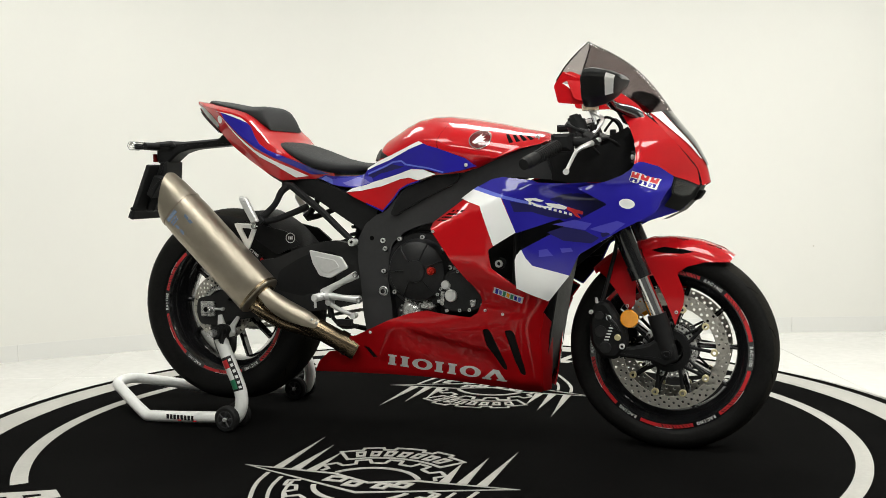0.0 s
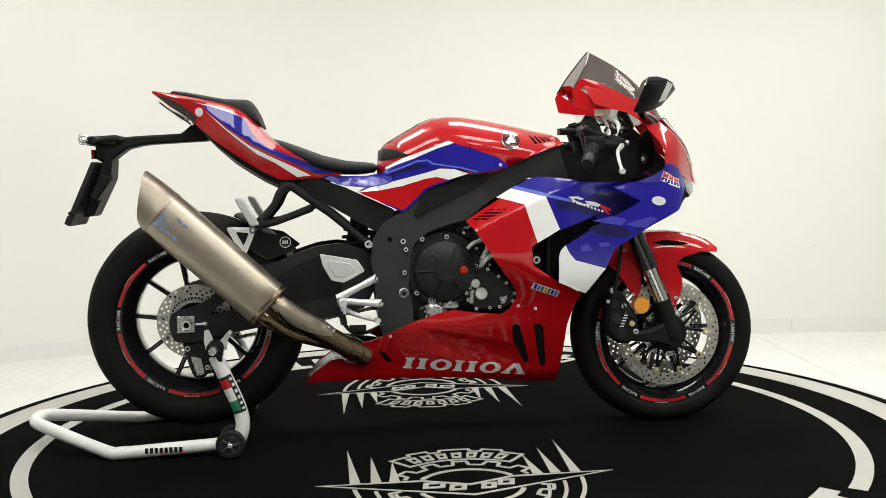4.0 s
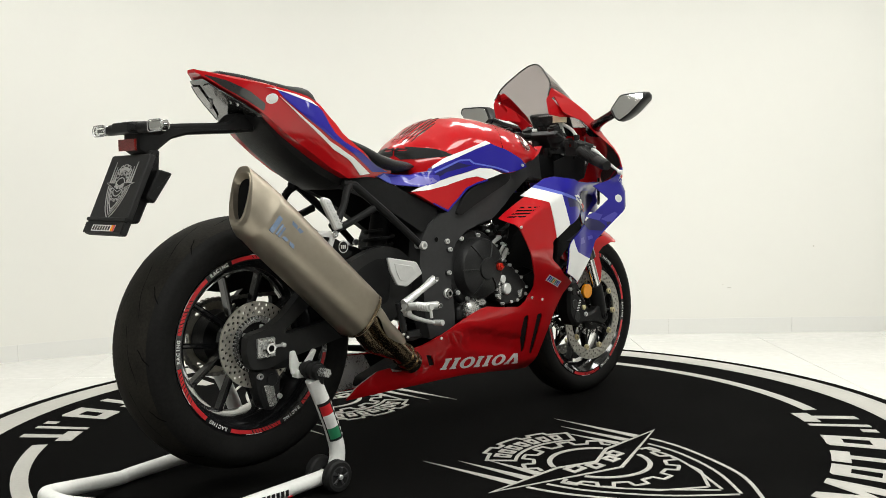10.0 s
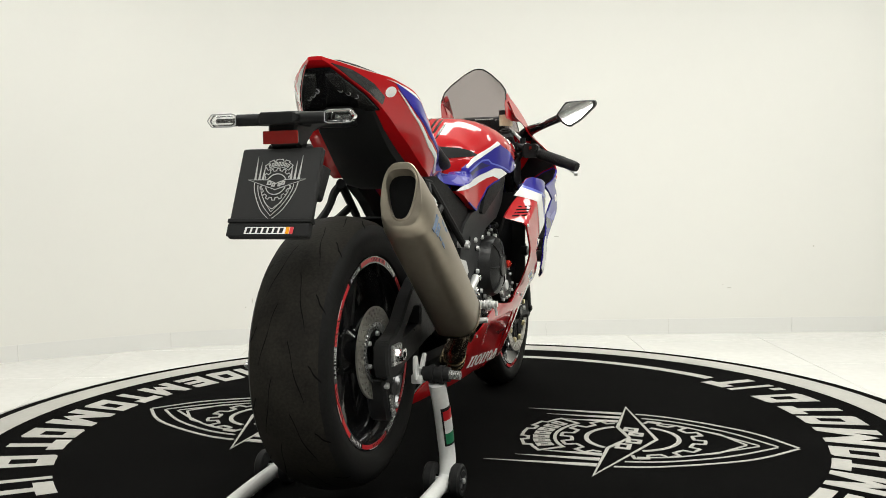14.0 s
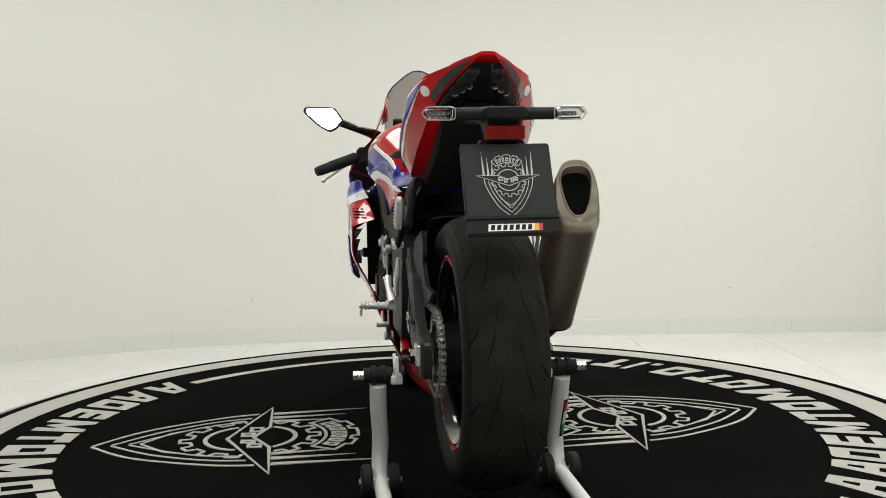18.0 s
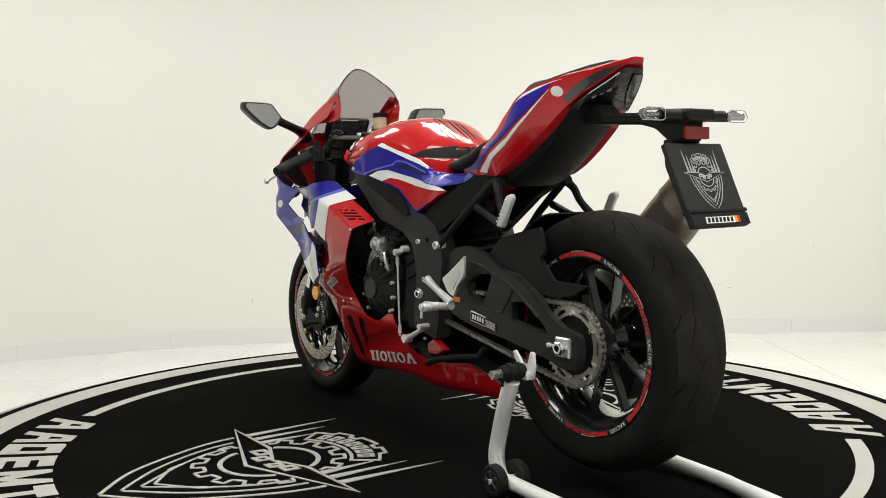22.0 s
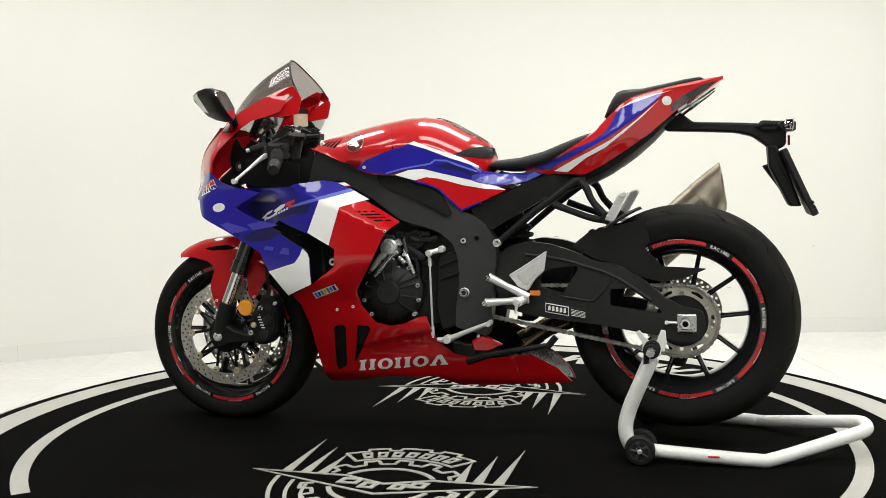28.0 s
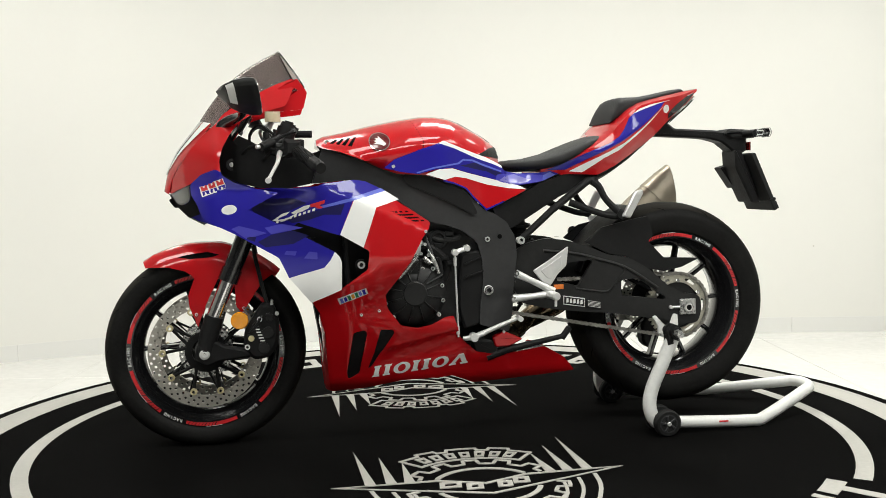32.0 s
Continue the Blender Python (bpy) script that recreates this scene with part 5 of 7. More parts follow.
# black inner panel behind the fairing's opening
pair("inner_duct", [(.16, .50), (.24, .50), (.33, .47), (.40, .50), (.52, .60), (.56, .70), (.40, .74), (.25, .66), (.20, .60)], lambda x, z: fairing_y(x, z) - .085, BLACK, bike, "black inner duct panel", th=.01)
# shroud outline extended as a dark sheet behind the belly vents
pair("radiator_side_vent_back", [(.16, .385), (.16, .30), (.25, .185), (.31, .180), (.335, .22), (.335, .40), (.33, .46), (.30, .50), (.22, .47)], lambda x, z: fairing_y(x, z) - .06, BLACK, bike, "black radiator shroud, extended to darken the vents", th=.01)
both("bolt_boss", circle(.016, 14, .264, .542), lambda x, z: .222, BLACK, FAIRINGS, "black mounting boss", th=.02)
for s, f in ((-1, fairing_r), (1, fairing_l)):
    part("bolt", bolt(.264, s * .224, .542, .011, s, .006), SILVER, f, "large silver bolt")
    for x, z in ((.083, .635), (-.165, .322), (.213, .405), (.265, .395), (.328, .494)):
        part("bolt", bolt(x, s * (side_y(x, z) + .001 + (.013 if x > .32 else 0)), z, .0045, s, .002), SILVER, f)
rad = prism([(.335, .20), (.36, .20), (.40, .44), (.43, .58), (.405, .58), (.375, .44)], -.10, .10, .004)
radiator = part("radiator", rad, BLACK, bike, "black radiator")
part("upper_radiator", prism([(.375, .445), (.415, .62), (.388, .62), (.348, .445)], -.178, .178, .004), BLACK, radiator)
# added black plate: keeps the wall from showing between engine and fairing
part("gap_plate", prism([(.292, .43), (.304, .43), (.318, .735), (.306, .735)], -.205, .205, .003), BLACK, radiator, "black plate added to darken the gap inside the fairing")
part("belly_pan", prism(rounded([(-.34, .182), (.34, .155), (.36, .20), (.20, .24), (-.2, .25), (-.33, .21)], .01), -.040, .040, .01), BLACK, bike, "black inside of the belly pan")
HEAT_FOIL = mat("heat_foil", (.86, .84, .82), .28, metal=.55, vary=.05, scale=12)
for f, sd, outline in ((fairing_r, -1, [(-.417, .168), (-.394, .203), (-.343, .240), (-.307, .246), (-.290, .240), (-.262, .235), (-.242, .245), (-.235, .190), (-.30, .180)]), (fairing_l, 1, [(-.418, .173), (-.380, .216), (-.308, .259), (-.22, .250), (-.20, .19), (-.25, .166)])):
    part("heat_foil", panel(rounded(outline, .004), side_y, -.0095, .002, (), .02, sides=(sd,)), HEAT_FOIL, f, "silver heat foil inside the belly pan")

# swingarm and hugger
SWING = [(-.20, .55), (-.252, .584), (-.312, .597), (-.379, .589), (-.447, .567), (-.507, .541), (-.566, .534), (-.634, .496), (-.694, .443), (-.745, .417), (-.801, .407), (-.808, .364), (-.796, .321), (-.737, .317), (-.694, .332), (-.634, .341), (-.514, .361), (-.412, .369), (-.309, .382), (-.233, .4), (-.20, .469)]
HOLE = [(-.545, .463), (-.6, .467), (-.689, .406), (-.685, .397), (-.545, .415)]


def swing_y(x, z):
    return lerp_table([(-.85, .142), (-.55, .132), (-.35, .112), (-.2, .09)], x)


def swing_left(x, z):
    """The left arm stands further out, to clear the chain."""
    return lerp_table([(-.85, .156), (-.55, .150), (-.35, .136), (-.2, .12)], x)


SWING_BLACK = mat("swingarm_black", (.019, .019, .019), .42, vary=.12, grain=.1, spec=.2)
WINDOW = [(-.382, .521), (-.448, .528), (-.455, .521), (-.410, .447), (-.390, .453), (-.343, .464), (-.343, .501)]
arms = [part("swingarm", panel(rounded(SWING, .015), swing_y if sd < 0 else swing_left, 0, .034 if sd < 0 else .024, hs, .02, sides=(sd,), ease=.006), SWING_BLACK, bike, "satin black braced swingarm") for sd, hs in ((-1, [rounded(HOLE, .008)]), (1, [rounded(HOLE, .008), rounded(WINDOW, .008)]))]
ridge = catmull([(-.401, swing_left(-.4, 0), .441), (-.49, swing_left(-.49, 0), .429), (-.514, swing_left(-.514, 0), .443), (-.551, swing_left(-.551, 0), .488), (-.547, swing_left(-.547, 0), .508)], 5)
part("ridge", tube([tuple(p) for p in ridge], .0035, 8), SWING_BLACK, arms[1], "moulded edge of the recess")
part("ridge", tube([(-.30, swing_left(-.30, 0), .560), (-.40, swing_left(-.4, 0), .548), (-.47, swing_left(-.47, 0), .530), (-.56, swing_left(-.56, 0), .500), (-.66, swing_left(-.66, 0), .435)], .005, 8, 5), SWING_BLACK, arms[1], "moulded upper edge")
# recess drawn as a darker, slightly raised panel on the right arm
part("swingarm_dark_panel", panel(rounded([(-.30, .56), (-.36, .565), (-.42, .545), (-.50, .50), (-.51, .44), (-.42, .42), (-.31, .44)], .02), swing_y, .0012, .004, (), .02, sides=(-1,)), BLACK, arms[0], "darker panel where the swingarm side is recessed")
part("swingarm_bridge", prism(rounded([(-.22, .42), (-.42, .40), (-.46, .54), (-.24, .56)], .02), -.07, .07, .01), BLACK, bike, "black swingarm cross member")
for s, f in ((-1, arms[0]), (1, arms[1])):
    o = .014 if s > 0 else 0
    part("axle_block", prism(rounded([(-.731, .398), (-.731, .348), (-.783, .348), (-.783, .398)], .004), s * (.138 + o), s * (.150 + o), .003), ENGINE_GREY, f, "grey axle adjuster block")
    part("axle_nut", moved(join(prism(circle(.017, 6), s * (.148 + o), s * (.163 + o), .002)), Matrix.Translation((REAR[0] - .012, 0, REAR[1]))), CHROME, f)
    part("axle_bore", disc_y(REAR[0] - .012, s * (.15 + o), s * (.1638 + o), REAR[1], .009, 16), DARK_HOLE, f)
    part("adjuster", join(tube([(-.70, s * (.14 + o), .373), (-.731, s * (.143 + o), .373)], .004, 8), disc_y(-.703, s * (.132 + o), s * (.148 + o), .373, .006, 8)), SILVER, f)
rear_hugger = part("rear_hugger", moved(lathe([(.333, -.098), (.338, -.07), (.339, .07), (.333, .104), (.337, .104), (.3425, .072), (.3425, -.072), (.337, -.100)], 24, True, 20, 68), Matrix.Translation((REAR[0], 0, REAR[1]))), BLACK, bike, "matt black rear hugger", sharp=50)
GUARD = [(-.433, .583), (-.485, .625), (-.553, .641), (-.605, .652), (-.639, .657), (-.656, .596), (-.639, .58), (-.69, .527), (-.81, .522), (-.75, .495), (-.69, .484), (-.639, .494), (-.57, .533), (-.51, .544)]
part("chain_guard", panel(rounded(GUARD, .006), flat(.130), 0, .012, (), .03, sides=(1,)), BLACK, rear_hugger, "black chain guard fin")
part("hugger_side", panel(rounded([(-.433, .583), (-.485, .625), (-.553, .641), (-.605, .652), (-.639, .657), (-.60, .60), (-.52, .55)], .006), flat(.10), 0, .006, (), .03, sides=(-1,)), BLACK, rear_hugger)
badge = part("emblem", disc_y(-.468, -.098, -.1012, .604, .017, 24), PLATE_BLACK, rear_hugger, "round dark sticker with a silver rim")
part("emblem_rim", moved(ring_y(.0145, .0165, -.1010, -.1020, 28), Matrix.Translation((-.468, 0, .604))), SILVER_FILM, badge)
each("print_bar", [box(-.474 + .006 * q, -.1015, .604, .004, .0012, .010, .0002) for q in range(3)], SILVER_FILM, badge)
for x0, x1, z0, slope in ((-.360, -.428, .407, .15), (-.432, -.482, .396, .15)):
    mid = (x0 + x1) / 2
    warn = part("warning_label", prism([(x0, z0 + .0135), (x1, z0 + .0135 + slope * (x1 - x0)), (x1, z0 - .0135 + slope * (x1 - x0)), (x0, z0 - .0135)], swing_left(mid, 0) - .002, swing_left(mid, 0) + .0035, .0004), WHITE_FILM if x0 > -.4 else PLATE_BLACK, arms[1], "printed warning label")
    field = [(x0 - .002, z0 + .011), (x1 + .002, z0 + .011 + slope * (x1 - x0)), (x1 + .002, z0 - .011 + slope * (x1 - x0)), (x0 - .002, z0 - .011)]
    part("label_field", prism(field, swing_left(mid, 0) + .003, swing_left(mid, 0) + .0042, .0002), PLATE_BLACK, warn)
    for i in range(5):
        px = x0 - .008 - i * (x0 - x1 - .012) / 5
        pz = z0 + slope * (px - x0)
        if x0 > -.4:
            part("print_bar", prism([(px, pz - .007), (px - .008, pz - .006), (px - .007, pz + .007), (px - .001, pz + .006)], swing_left(mid, 0) + .004, swing_left(mid, 0) + .0048, .0002), WHITE_FILM, warn)
        else:
            part("print_bar", prism([(x0 - .004, z0 + .008 - .004 * i), (x1 + .006, z0 + .008 - .004 * i + slope * (x1 - x0)), (x1 + .006, z0 + .0065 - .004 * i + slope * (x1 - x0)), (x0 - .004, z0 + .0065 - .004 * i)], swing_left(mid, 0) + .004, swing_left(mid, 0) + .0048, .0001), SILVER_FILM, warn)

# rear brake caliper under the axle
rear_caliper = part("rear_caliper", join(prism(rounded([(-.775, .315), (-.715, .325), (-.695, .285), (-.700, .225), (-.720, .205), (-.745, .210), (-.760, .250)], .010), -.118, -.066, .007), disc_y(-.725, -.1, -.124, .285, .016, 18)), ENGINE, bike, "black rear brake caliper")
part("caliper_face", prism(rounded([(-.752, .275), (-.722, .272), (-.712, .222), (-.735, .215)], .006), -.1185, -.122, .001), ENGINE_GREY, rear_caliper, "bare machined caliper face")
each("bolt", [bolt(-.760, -.118, .298, .008, -1, .006), bolt(-.704, -.118, .240, .007, -1, .006)], SILVER, rear_caliper)
part("caliper_bracket", prism(rounded([(-.80, .40), (-.70, .40), (-.66, .36), (-.66, .31), (-.72, .31), (-.80, .345)], .01), -.128, -.10, .005), BLACK, bike, "black rear caliper bracket")

# shock and subframe
shock = part("shock", tube([(-.30, 0, .40), (-.24, 0, .68)], .03, 14), BLACK, bike, "rear shock absorber")
part("spring", tube([(-.292 + .0052 * q * .5 / 6.283 + .044 * math.cos(.5 * q), .044 * math.sin(.5 * q), .43 + .024 * q * .5 / 6.283) for q in range(110)], .0055, 6), BLACK, shock, "black coil spring")
SIDE_COVER = [(-.47, .785), (-.368, .79), (-.292, .765), (-.142, .694), (-.151, .672), (-.20, .63), (-.36, .725), (-.46, .765)]
covers = pair("side_cover", rounded(SIDE_COVER, .008), lambda x, z: lerp_table([(-.5, .10), (-.3, .125), (-.14, .14)], x), BLACK, bike, "matt black side cover below the seat", th=.03)
for s in (-1, 1):
    sub = part("subframe_rail", tube([(-.475, s * .115, .775), (-.445, s * .125, .77), (-.33, s * .135, .685), (-.223, s * .15, .595)], [.013, .012, .011, .010], 10), BLACK, bike, "black subframe rail")
    part("bolt", bolt(-.223, s * .158, .595, .012, s, .008), SILVER, sub)
    hang = part("footrest_hanger", join(tube([(-.455, s * .12, .772), (-.478, s * .132, .752), (-.498, s * .141, .712), (-.542, s * .158, .664)], [.012, .011, .010, .012], 10, 4), tube([(-.542, s * .158, .660), (-.50, s * .146, .664), (-.445, s * .138, .682), (-.385, s * .134, .705)], [.012, .010, .010, .011], 10, 4), prism(rounded([(-.56, .668), (-.535, .685), (-.52, .66), (-.54, .645)], .006), s * .148, s * .172, .003)), BLACK, bike, "black pillion footrest hanger")
    peg = part("pillion_footrest", join(prism(rounded([(-.56, .655), (-.535, .66), (-.575, .735), (-.598, .742), (-.602, .73)], .006), s * .170, s * .188, .004), *[box(-.548 - .006 * i, s * .189, .672 + .009 * i, .012, .003, .004, .0005) for i in range(7)]), SILVER, hang, "folded ribbed aluminium footrest")

# rider footrests
PLATE = [(-.367, .571), (-.258, .551), (-.235, .517), (-.297, .484), (-.334, .492), (-.357, .532)]
PLATE_L = [(-.258, .503), (-.30, .528), (-.369, .574), (-.362, .515), (-.334, .489), (-.313, .456), (-.286, .468)]
for s, poly in ((-1, PLATE), (1, PLATE_L)):
    cx, cz = sum(p[0] for p in poly) / len(poly), sum(p[1] for p in poly) / len(poly)
    guard = part("heel_guard", prism(rounded(poly, .006), s * .158, s * .168, .002), SILVER, bike, "silver aluminium heel guard")
    part("heel_guard_panel", prism([(cx + (x - cx) * .62, cz + (z - cz) * .62) for x, z in rounded(poly, .006)], s * .1675, s * .170, .001), mat("satin_aluminium", (.70, .70, .69), .38, metal=.6, vary=.05) if s < 0 else bpy.data.materials["satin_aluminium"], guard)
    part("arm", tube([(-.201, s * .178, .498), (-.25, s * .180, .474), (-.318, s * .176, .440)], [.0125, .0095, .012], 14, 0), SILVER, guard)
    part("arm", tube([(-.191, s * .178, .422), (-.25, s * .180, .427), (-.318, s * .176, .434)], [.0125, .0095, .012], 14, 0), SILVER, guard)
    each("bolt", [bolt(-.201, s * .186, .498, .008, s, .006), bolt(-.191, s * .188, .422, .008, s, .006), bolt(-.31, s * .184, .437, .008, s, .006)], CHROME, guard)
    part("footrest", join(tube([(-.30, s * .178, .430), (-.305, s * .205, .432), (-.30, s * .268, .436)], [.012, .010, .009], 12), *[disc_y(-.302, s * (.212 + .009 * i), s * (.216 + .009 * i), .434, .0125, 12) for i in range(6)], tube([(-.30, s * .262, .432), (-.298, s * .264, .405)], .004, 8)), SILVER, guard, "knurled aluminium footrest")
part("caution_sticker", box(-.336, .1715, .452, .030, .002, .014, .0005), mat("orange_film", (.62, .16, .02), .4, vary=.05), guard, "small orange caution sticker")
part("brake_pedal", join(tube([(-.31, -.165, .425), (-.290, -.170, .402), (-.245, -.180, .384), (-.205, -.186, .374)], [.010, .008, .0065, .006], 10, 3), tube([(-.206, -.180, .374), (-.202, -.212, .376)], .0085, 10), disc_y(-.30, -.15, -.18, .41, .010, 14)), SILVER, bike, "silver rear brake pedal")
part("brake_cylinder", join(tube([(-.315, -.15, .44), (-.30, -.155, .36)], .010, 10), tube([(-.30, -.15, .36), (-.27, -.14, .33), (-.22, -.14, .335)], .006, 8, 4), box(-.26, -.145, .345, .05, .02, .02)), ENGINE, bike, "rear brake master cylinder")
part("side_stand", join(tube([(-.12, .125, .240), (-.19, .130, .262), (-.36, .12, .292)], [.013, .011, .008], 10), tube([(-.36, .12, .286), (-.386, .115, .318)], .010, 8), prism(rounded([(-.09, .235), (-.16, .25), (-.14, .29), (-.07, .30)], .01), .10, .135, .005)), BLACK, bike, "folded black side stand")
part("side_stand_cover", prism(rounded([(-.137, .302), (-.172, .320), (-.231, .293), (-.188, .272), (-.145, .272)], .006), .118, .142, .004), RED, bike, "small red belly pan bracket")

# fork, front brake, mudguard
for s in (-1, 1):
    leg = part("fork_leg", join(tube([(.478, s * .102, .89), (.604, s * .102, .589), (.643, s * .102, .497)], .027, 18), tube([(.628, s * .102, .533), (.643, s * .102, .497)], .030, 18)), GLOSS_BLACK, bike, "black upside-down fork leg")
    part("slider", tube([(.640, s * .102, .503), (.690, s * .102, .382)], .0215, 18), CHROME, leg, "polished fork slider")
    part("axle_clamp", join(tube([(.684, s * .102, .396), (.700, s * .102, .345), (.714, s * .104, .29)], [.027, .028, .025], 16), prism(rounded([(.69, .33), (.735, .315), (.745, .27), (.71, .25), (.67, .265), (.57, .275), (.565, .29), (.66, .31)], .008), s * .085, s * .122, .006)), BLACK, leg, "black axle clamp")
    part("axle_end", join(disc_y(FRONT[0], s * .10, s * .128, FRONT[1], .015, 18), bolt(FRONT[0], s * .128, FRONT[1], .010, s, .004)), SILVER if s > 0 else BLACK, leg)
    cal = part("brake_caliper", prism(rounded([(.512, .425), (.548, .432), (.575, .39), (.60, .35), (.605, .30), (.575, .265), (.53, .27), (.502, .31), (.498, .37)], .014), s * .068, s * .128, .010), BLACK, bike, "black radial brake caliper")
    each("bolt", [bolt(.555, s * .128, .385, .008, s, .004), bolt(.592, s * .128, .305, .008, s, .006), bolt(.505, s * .128, .40, .006, s, .006)], SILVER, cal)
    each("piston_cap", [disc_y(.532, s * .1, s * .131, .345, .017, 18), disc_y(.545, s * .1, s * .131, .30, .017, 18), disc_y(.528, s * .1, s * .1305, .39, .013, 18)], ENGINE, cal)
    part("bleed_nipple", tube([(.520, s * .118, .425), (.518, s * .120, .440)], [.005, .0035], 8), SILVER, cal)
    part("caliper_web", prism(rounded([(.545, .40), (.575, .372), (.590, .345), (.572, .35), (.552, .375)], .006), s * .124, s * .133, .003), ENGINE, cal)
    each("print_bar", [box(.548 + .0035 * i, s * .1290, .322 + .0085 * i, .013, .0016, .0035, .0003) for i in range(6)], WHITE_FILM, cal)
    part("caliper_pin", disc_y(.580, s * .12, s * .135, .330, .009, 12), BRASS, cal)
    part("reflector", join(disc_y(.612, s * .115, s * .127, .383, .0255, 28, .002)), AMBER, leg, "round amber reflector")
    part("brake_hose", tube([(.53, s * .11, .42), (.55, s * .09, .50), (.57, s * .06, .62), (.55, s * .05, .74)], .006, 8, 5), RUBBER, cal)


def guard_y(x, z):
    r = math.hypot(x - FRONT[0], z - FRONT[1])
    return .080 * max(.05, 1 - min(1, max(0, (r - .25) / .078)) ** 2) ** .5


MUD = [(.884, .55), (.858, .575), (.798, .597), (.729, .606), (.661, .606), (.631, .596), (.643, .561), (.669, .509), (.703, .439), (.724, .387), (.733, .361), (.741, .387), (.755, .421), (.758, .456), (.738, .508), (.764, .528), (.815, .541), (.875, .54)]
MUD_REAR = [(.600, .585), (.557, .553), (.506, .515), (.54, .494), (.566, .459), (.588, .424), (.606, .400), (.622, .42), (.625, .49), (.628, .56)]
mud = part("front_mudguard", moved(lathe([(.300, -.060), (.316, -.035), (.321, 0), (.316, .035), (.300, .060), (.297, .058), (.312, .033), (.317, 0), (.312, -.033), (.297, -.058)], 32, True, 57, 134), Matrix.Translation((FRONT[0], 0, FRONT[1]))), RED, bike, "glossy red front mudguard", sharp=50)
for g in panel(rounded(MUD, .006), guard_y, .003, .004, [rounded([(.665, .573), (.70, .582), (.76, .575), (.785, .568), (.75, .563), (.69, .566)], .004)], .014):
    part("side_wing", g, RED, mud, "red side of the mudguard")
for g in panel(rounded(MUD_REAR, .006), guard_y, .003, .004, (), .014):
    part("rear_wing", g, RED, mud, "red rear flap")
both("slot", [(.665, .573), (.70, .582), (.76, .575), (.785, .568), (.75, .563), (.69, .566)], guard_y, DARK_HOLE, (mud, mud), "dark air slot", off=-.004, th=.003)
each("bolt", [bolt(x, s * .083, z, .005, s, .003) for s in (-1, 1) for x, z in ((.736, .40), (.600, .414))], SILVER, mud)

# exhaust
AX0, AX1 = Vector((-.853, -.200, .748)), Vector((-.515, -.222, .434))
ax = (AX1 - AX0).normalized()
up = Vector((0.68, 0, 0.73))
up = (up - ax * up.dot(ax)).normalized()
across = ax.cross(up).normalized()


def muffler_ring(d, h, w, cut=0.0, n=32, taper=-.10):
    """A rounded six-sided section d metres from the outlet; cut shears the end."""
    out = []
    for i in range(n):
        a = 2 * math.pi * i / n
        c, s = math.cos(a), math.sin(a)
        y = w * abs(c) ** .66 * (1 if c > 0 else -1)
        z = h * abs(s) ** .85 * (1 if s > 0 else -1)
        y *= 1 + taper * z / h
        out.append(AX0 + ax * (d + cut * z) + up * z + across * y)
    return out


L = (AX1 - AX0).length
body = [muffler_ring(.070, .068, .056), muffler_ring(.12, .070, .058), muffler_ring(L - .05, .069, .057), muffler_ring(L + .004, .0685, .0565), muffler_ring(L + .007, .066, .054), muffler_ring(L + .010, .040, .036)]
muffler = part("silencer", loft(body), TITAN, bike, "brushed titanium silencer", sharp=40)
cap_rings = [muffler_ring(.074, .0675, .0555), muffler_ring(.073, .0700, .0580), muffler_ring(.064, .0700, .0580), muffler_ring(.060, .0685, .0565), muffler_ring(.03, .0665, .0545, -.32), muffler_ring(.0, .061, .049, -.66), muffler_ring(-.0015, .059, .047, -.66), muffler_ring(-.0005, .050, .036, -.66, taper=.30)]
cap = part("end_cap", loft(cap_rings, False), TITAN, muffler, "slash-cut titanium end cap", sharp=25)
part("outlet_lip", loft([muffler_ring(-.0006, .0502, .0362, -.66, taper=.30), muffler_ring(-.003, .049, .035, -.66, taper=.30), muffler_ring(-.003, .0465, .0325, -.66, taper=.32), muffler_ring(.03, .043, .030, -.5, taper=.32)], False), TITAN, cap, "thin titanium lip round the outlet", sharp=25)
part("outlet", loft([muffler_ring(.014, .0455, .0315, -.60, taper=.32), muffler_ring(.09, .034, .025, -.4)]), DARK_HOLE, muffler, "dark exhaust outlet")
for d, z0 in ((0, 0),):
    marks = []
    o = AX0 + ax * .118
    for pts2 in ([(0, -.026), (.016, -.026), (.045, .026), (.029, .026)], [(.029, -.026), (.047, -.026), (.020, .026), (.0, .026)], [(-.012, -.03), (-.006, -.03), (-.006, -.002), (-.012, -.002)], [(-.022, -.03), (-.016, -.03), (-.016, .0), (-.022, .0)], [(-.042, -.034), (-.028, -.034), (-.028, .010), (-.042, .010)]):
        v = []
        for lift in (-.0015, .0011):
            for a, b in pts2:
                skin = .058 * (1 - ((abs(b) / .070) ** (1 / .85)) ** 2) ** .33 * (1 - .10 * b / .070) + lift
                v.append(tuple(o + ax * a * .9 + up * b + across * (skin if across.y < 0 else -skin)))
        marks.append((v, [(0, 1, 2, 3), (7, 6, 5, 4), (0, 4, 5, 1), (1, 5, 6, 2), (2, 6, 7, 3), (3, 7, 4, 0)]))
    part("etched_mark", join(*marks), BLUE_FILM, muffler, "faded blue etched maker's mark")
part("strap", loft([muffler_ring(L - .006, .0700, .0580), muffler_ring(L + .002, .0700, .0580), muffler_ring(L + .002, .06, .05), muffler_ring(L - .006, .06, .05)], False), TITAN_HOT, muffler)
MAIN = [tuple(AX1 - ax * .01 + up * .016), tuple(AX1 + ax * .035 + up * .014), (-.44, -.206, .386), (-.37, -.172, .342), (-.30, -.142, .296), (-.255, -.120, .268)]
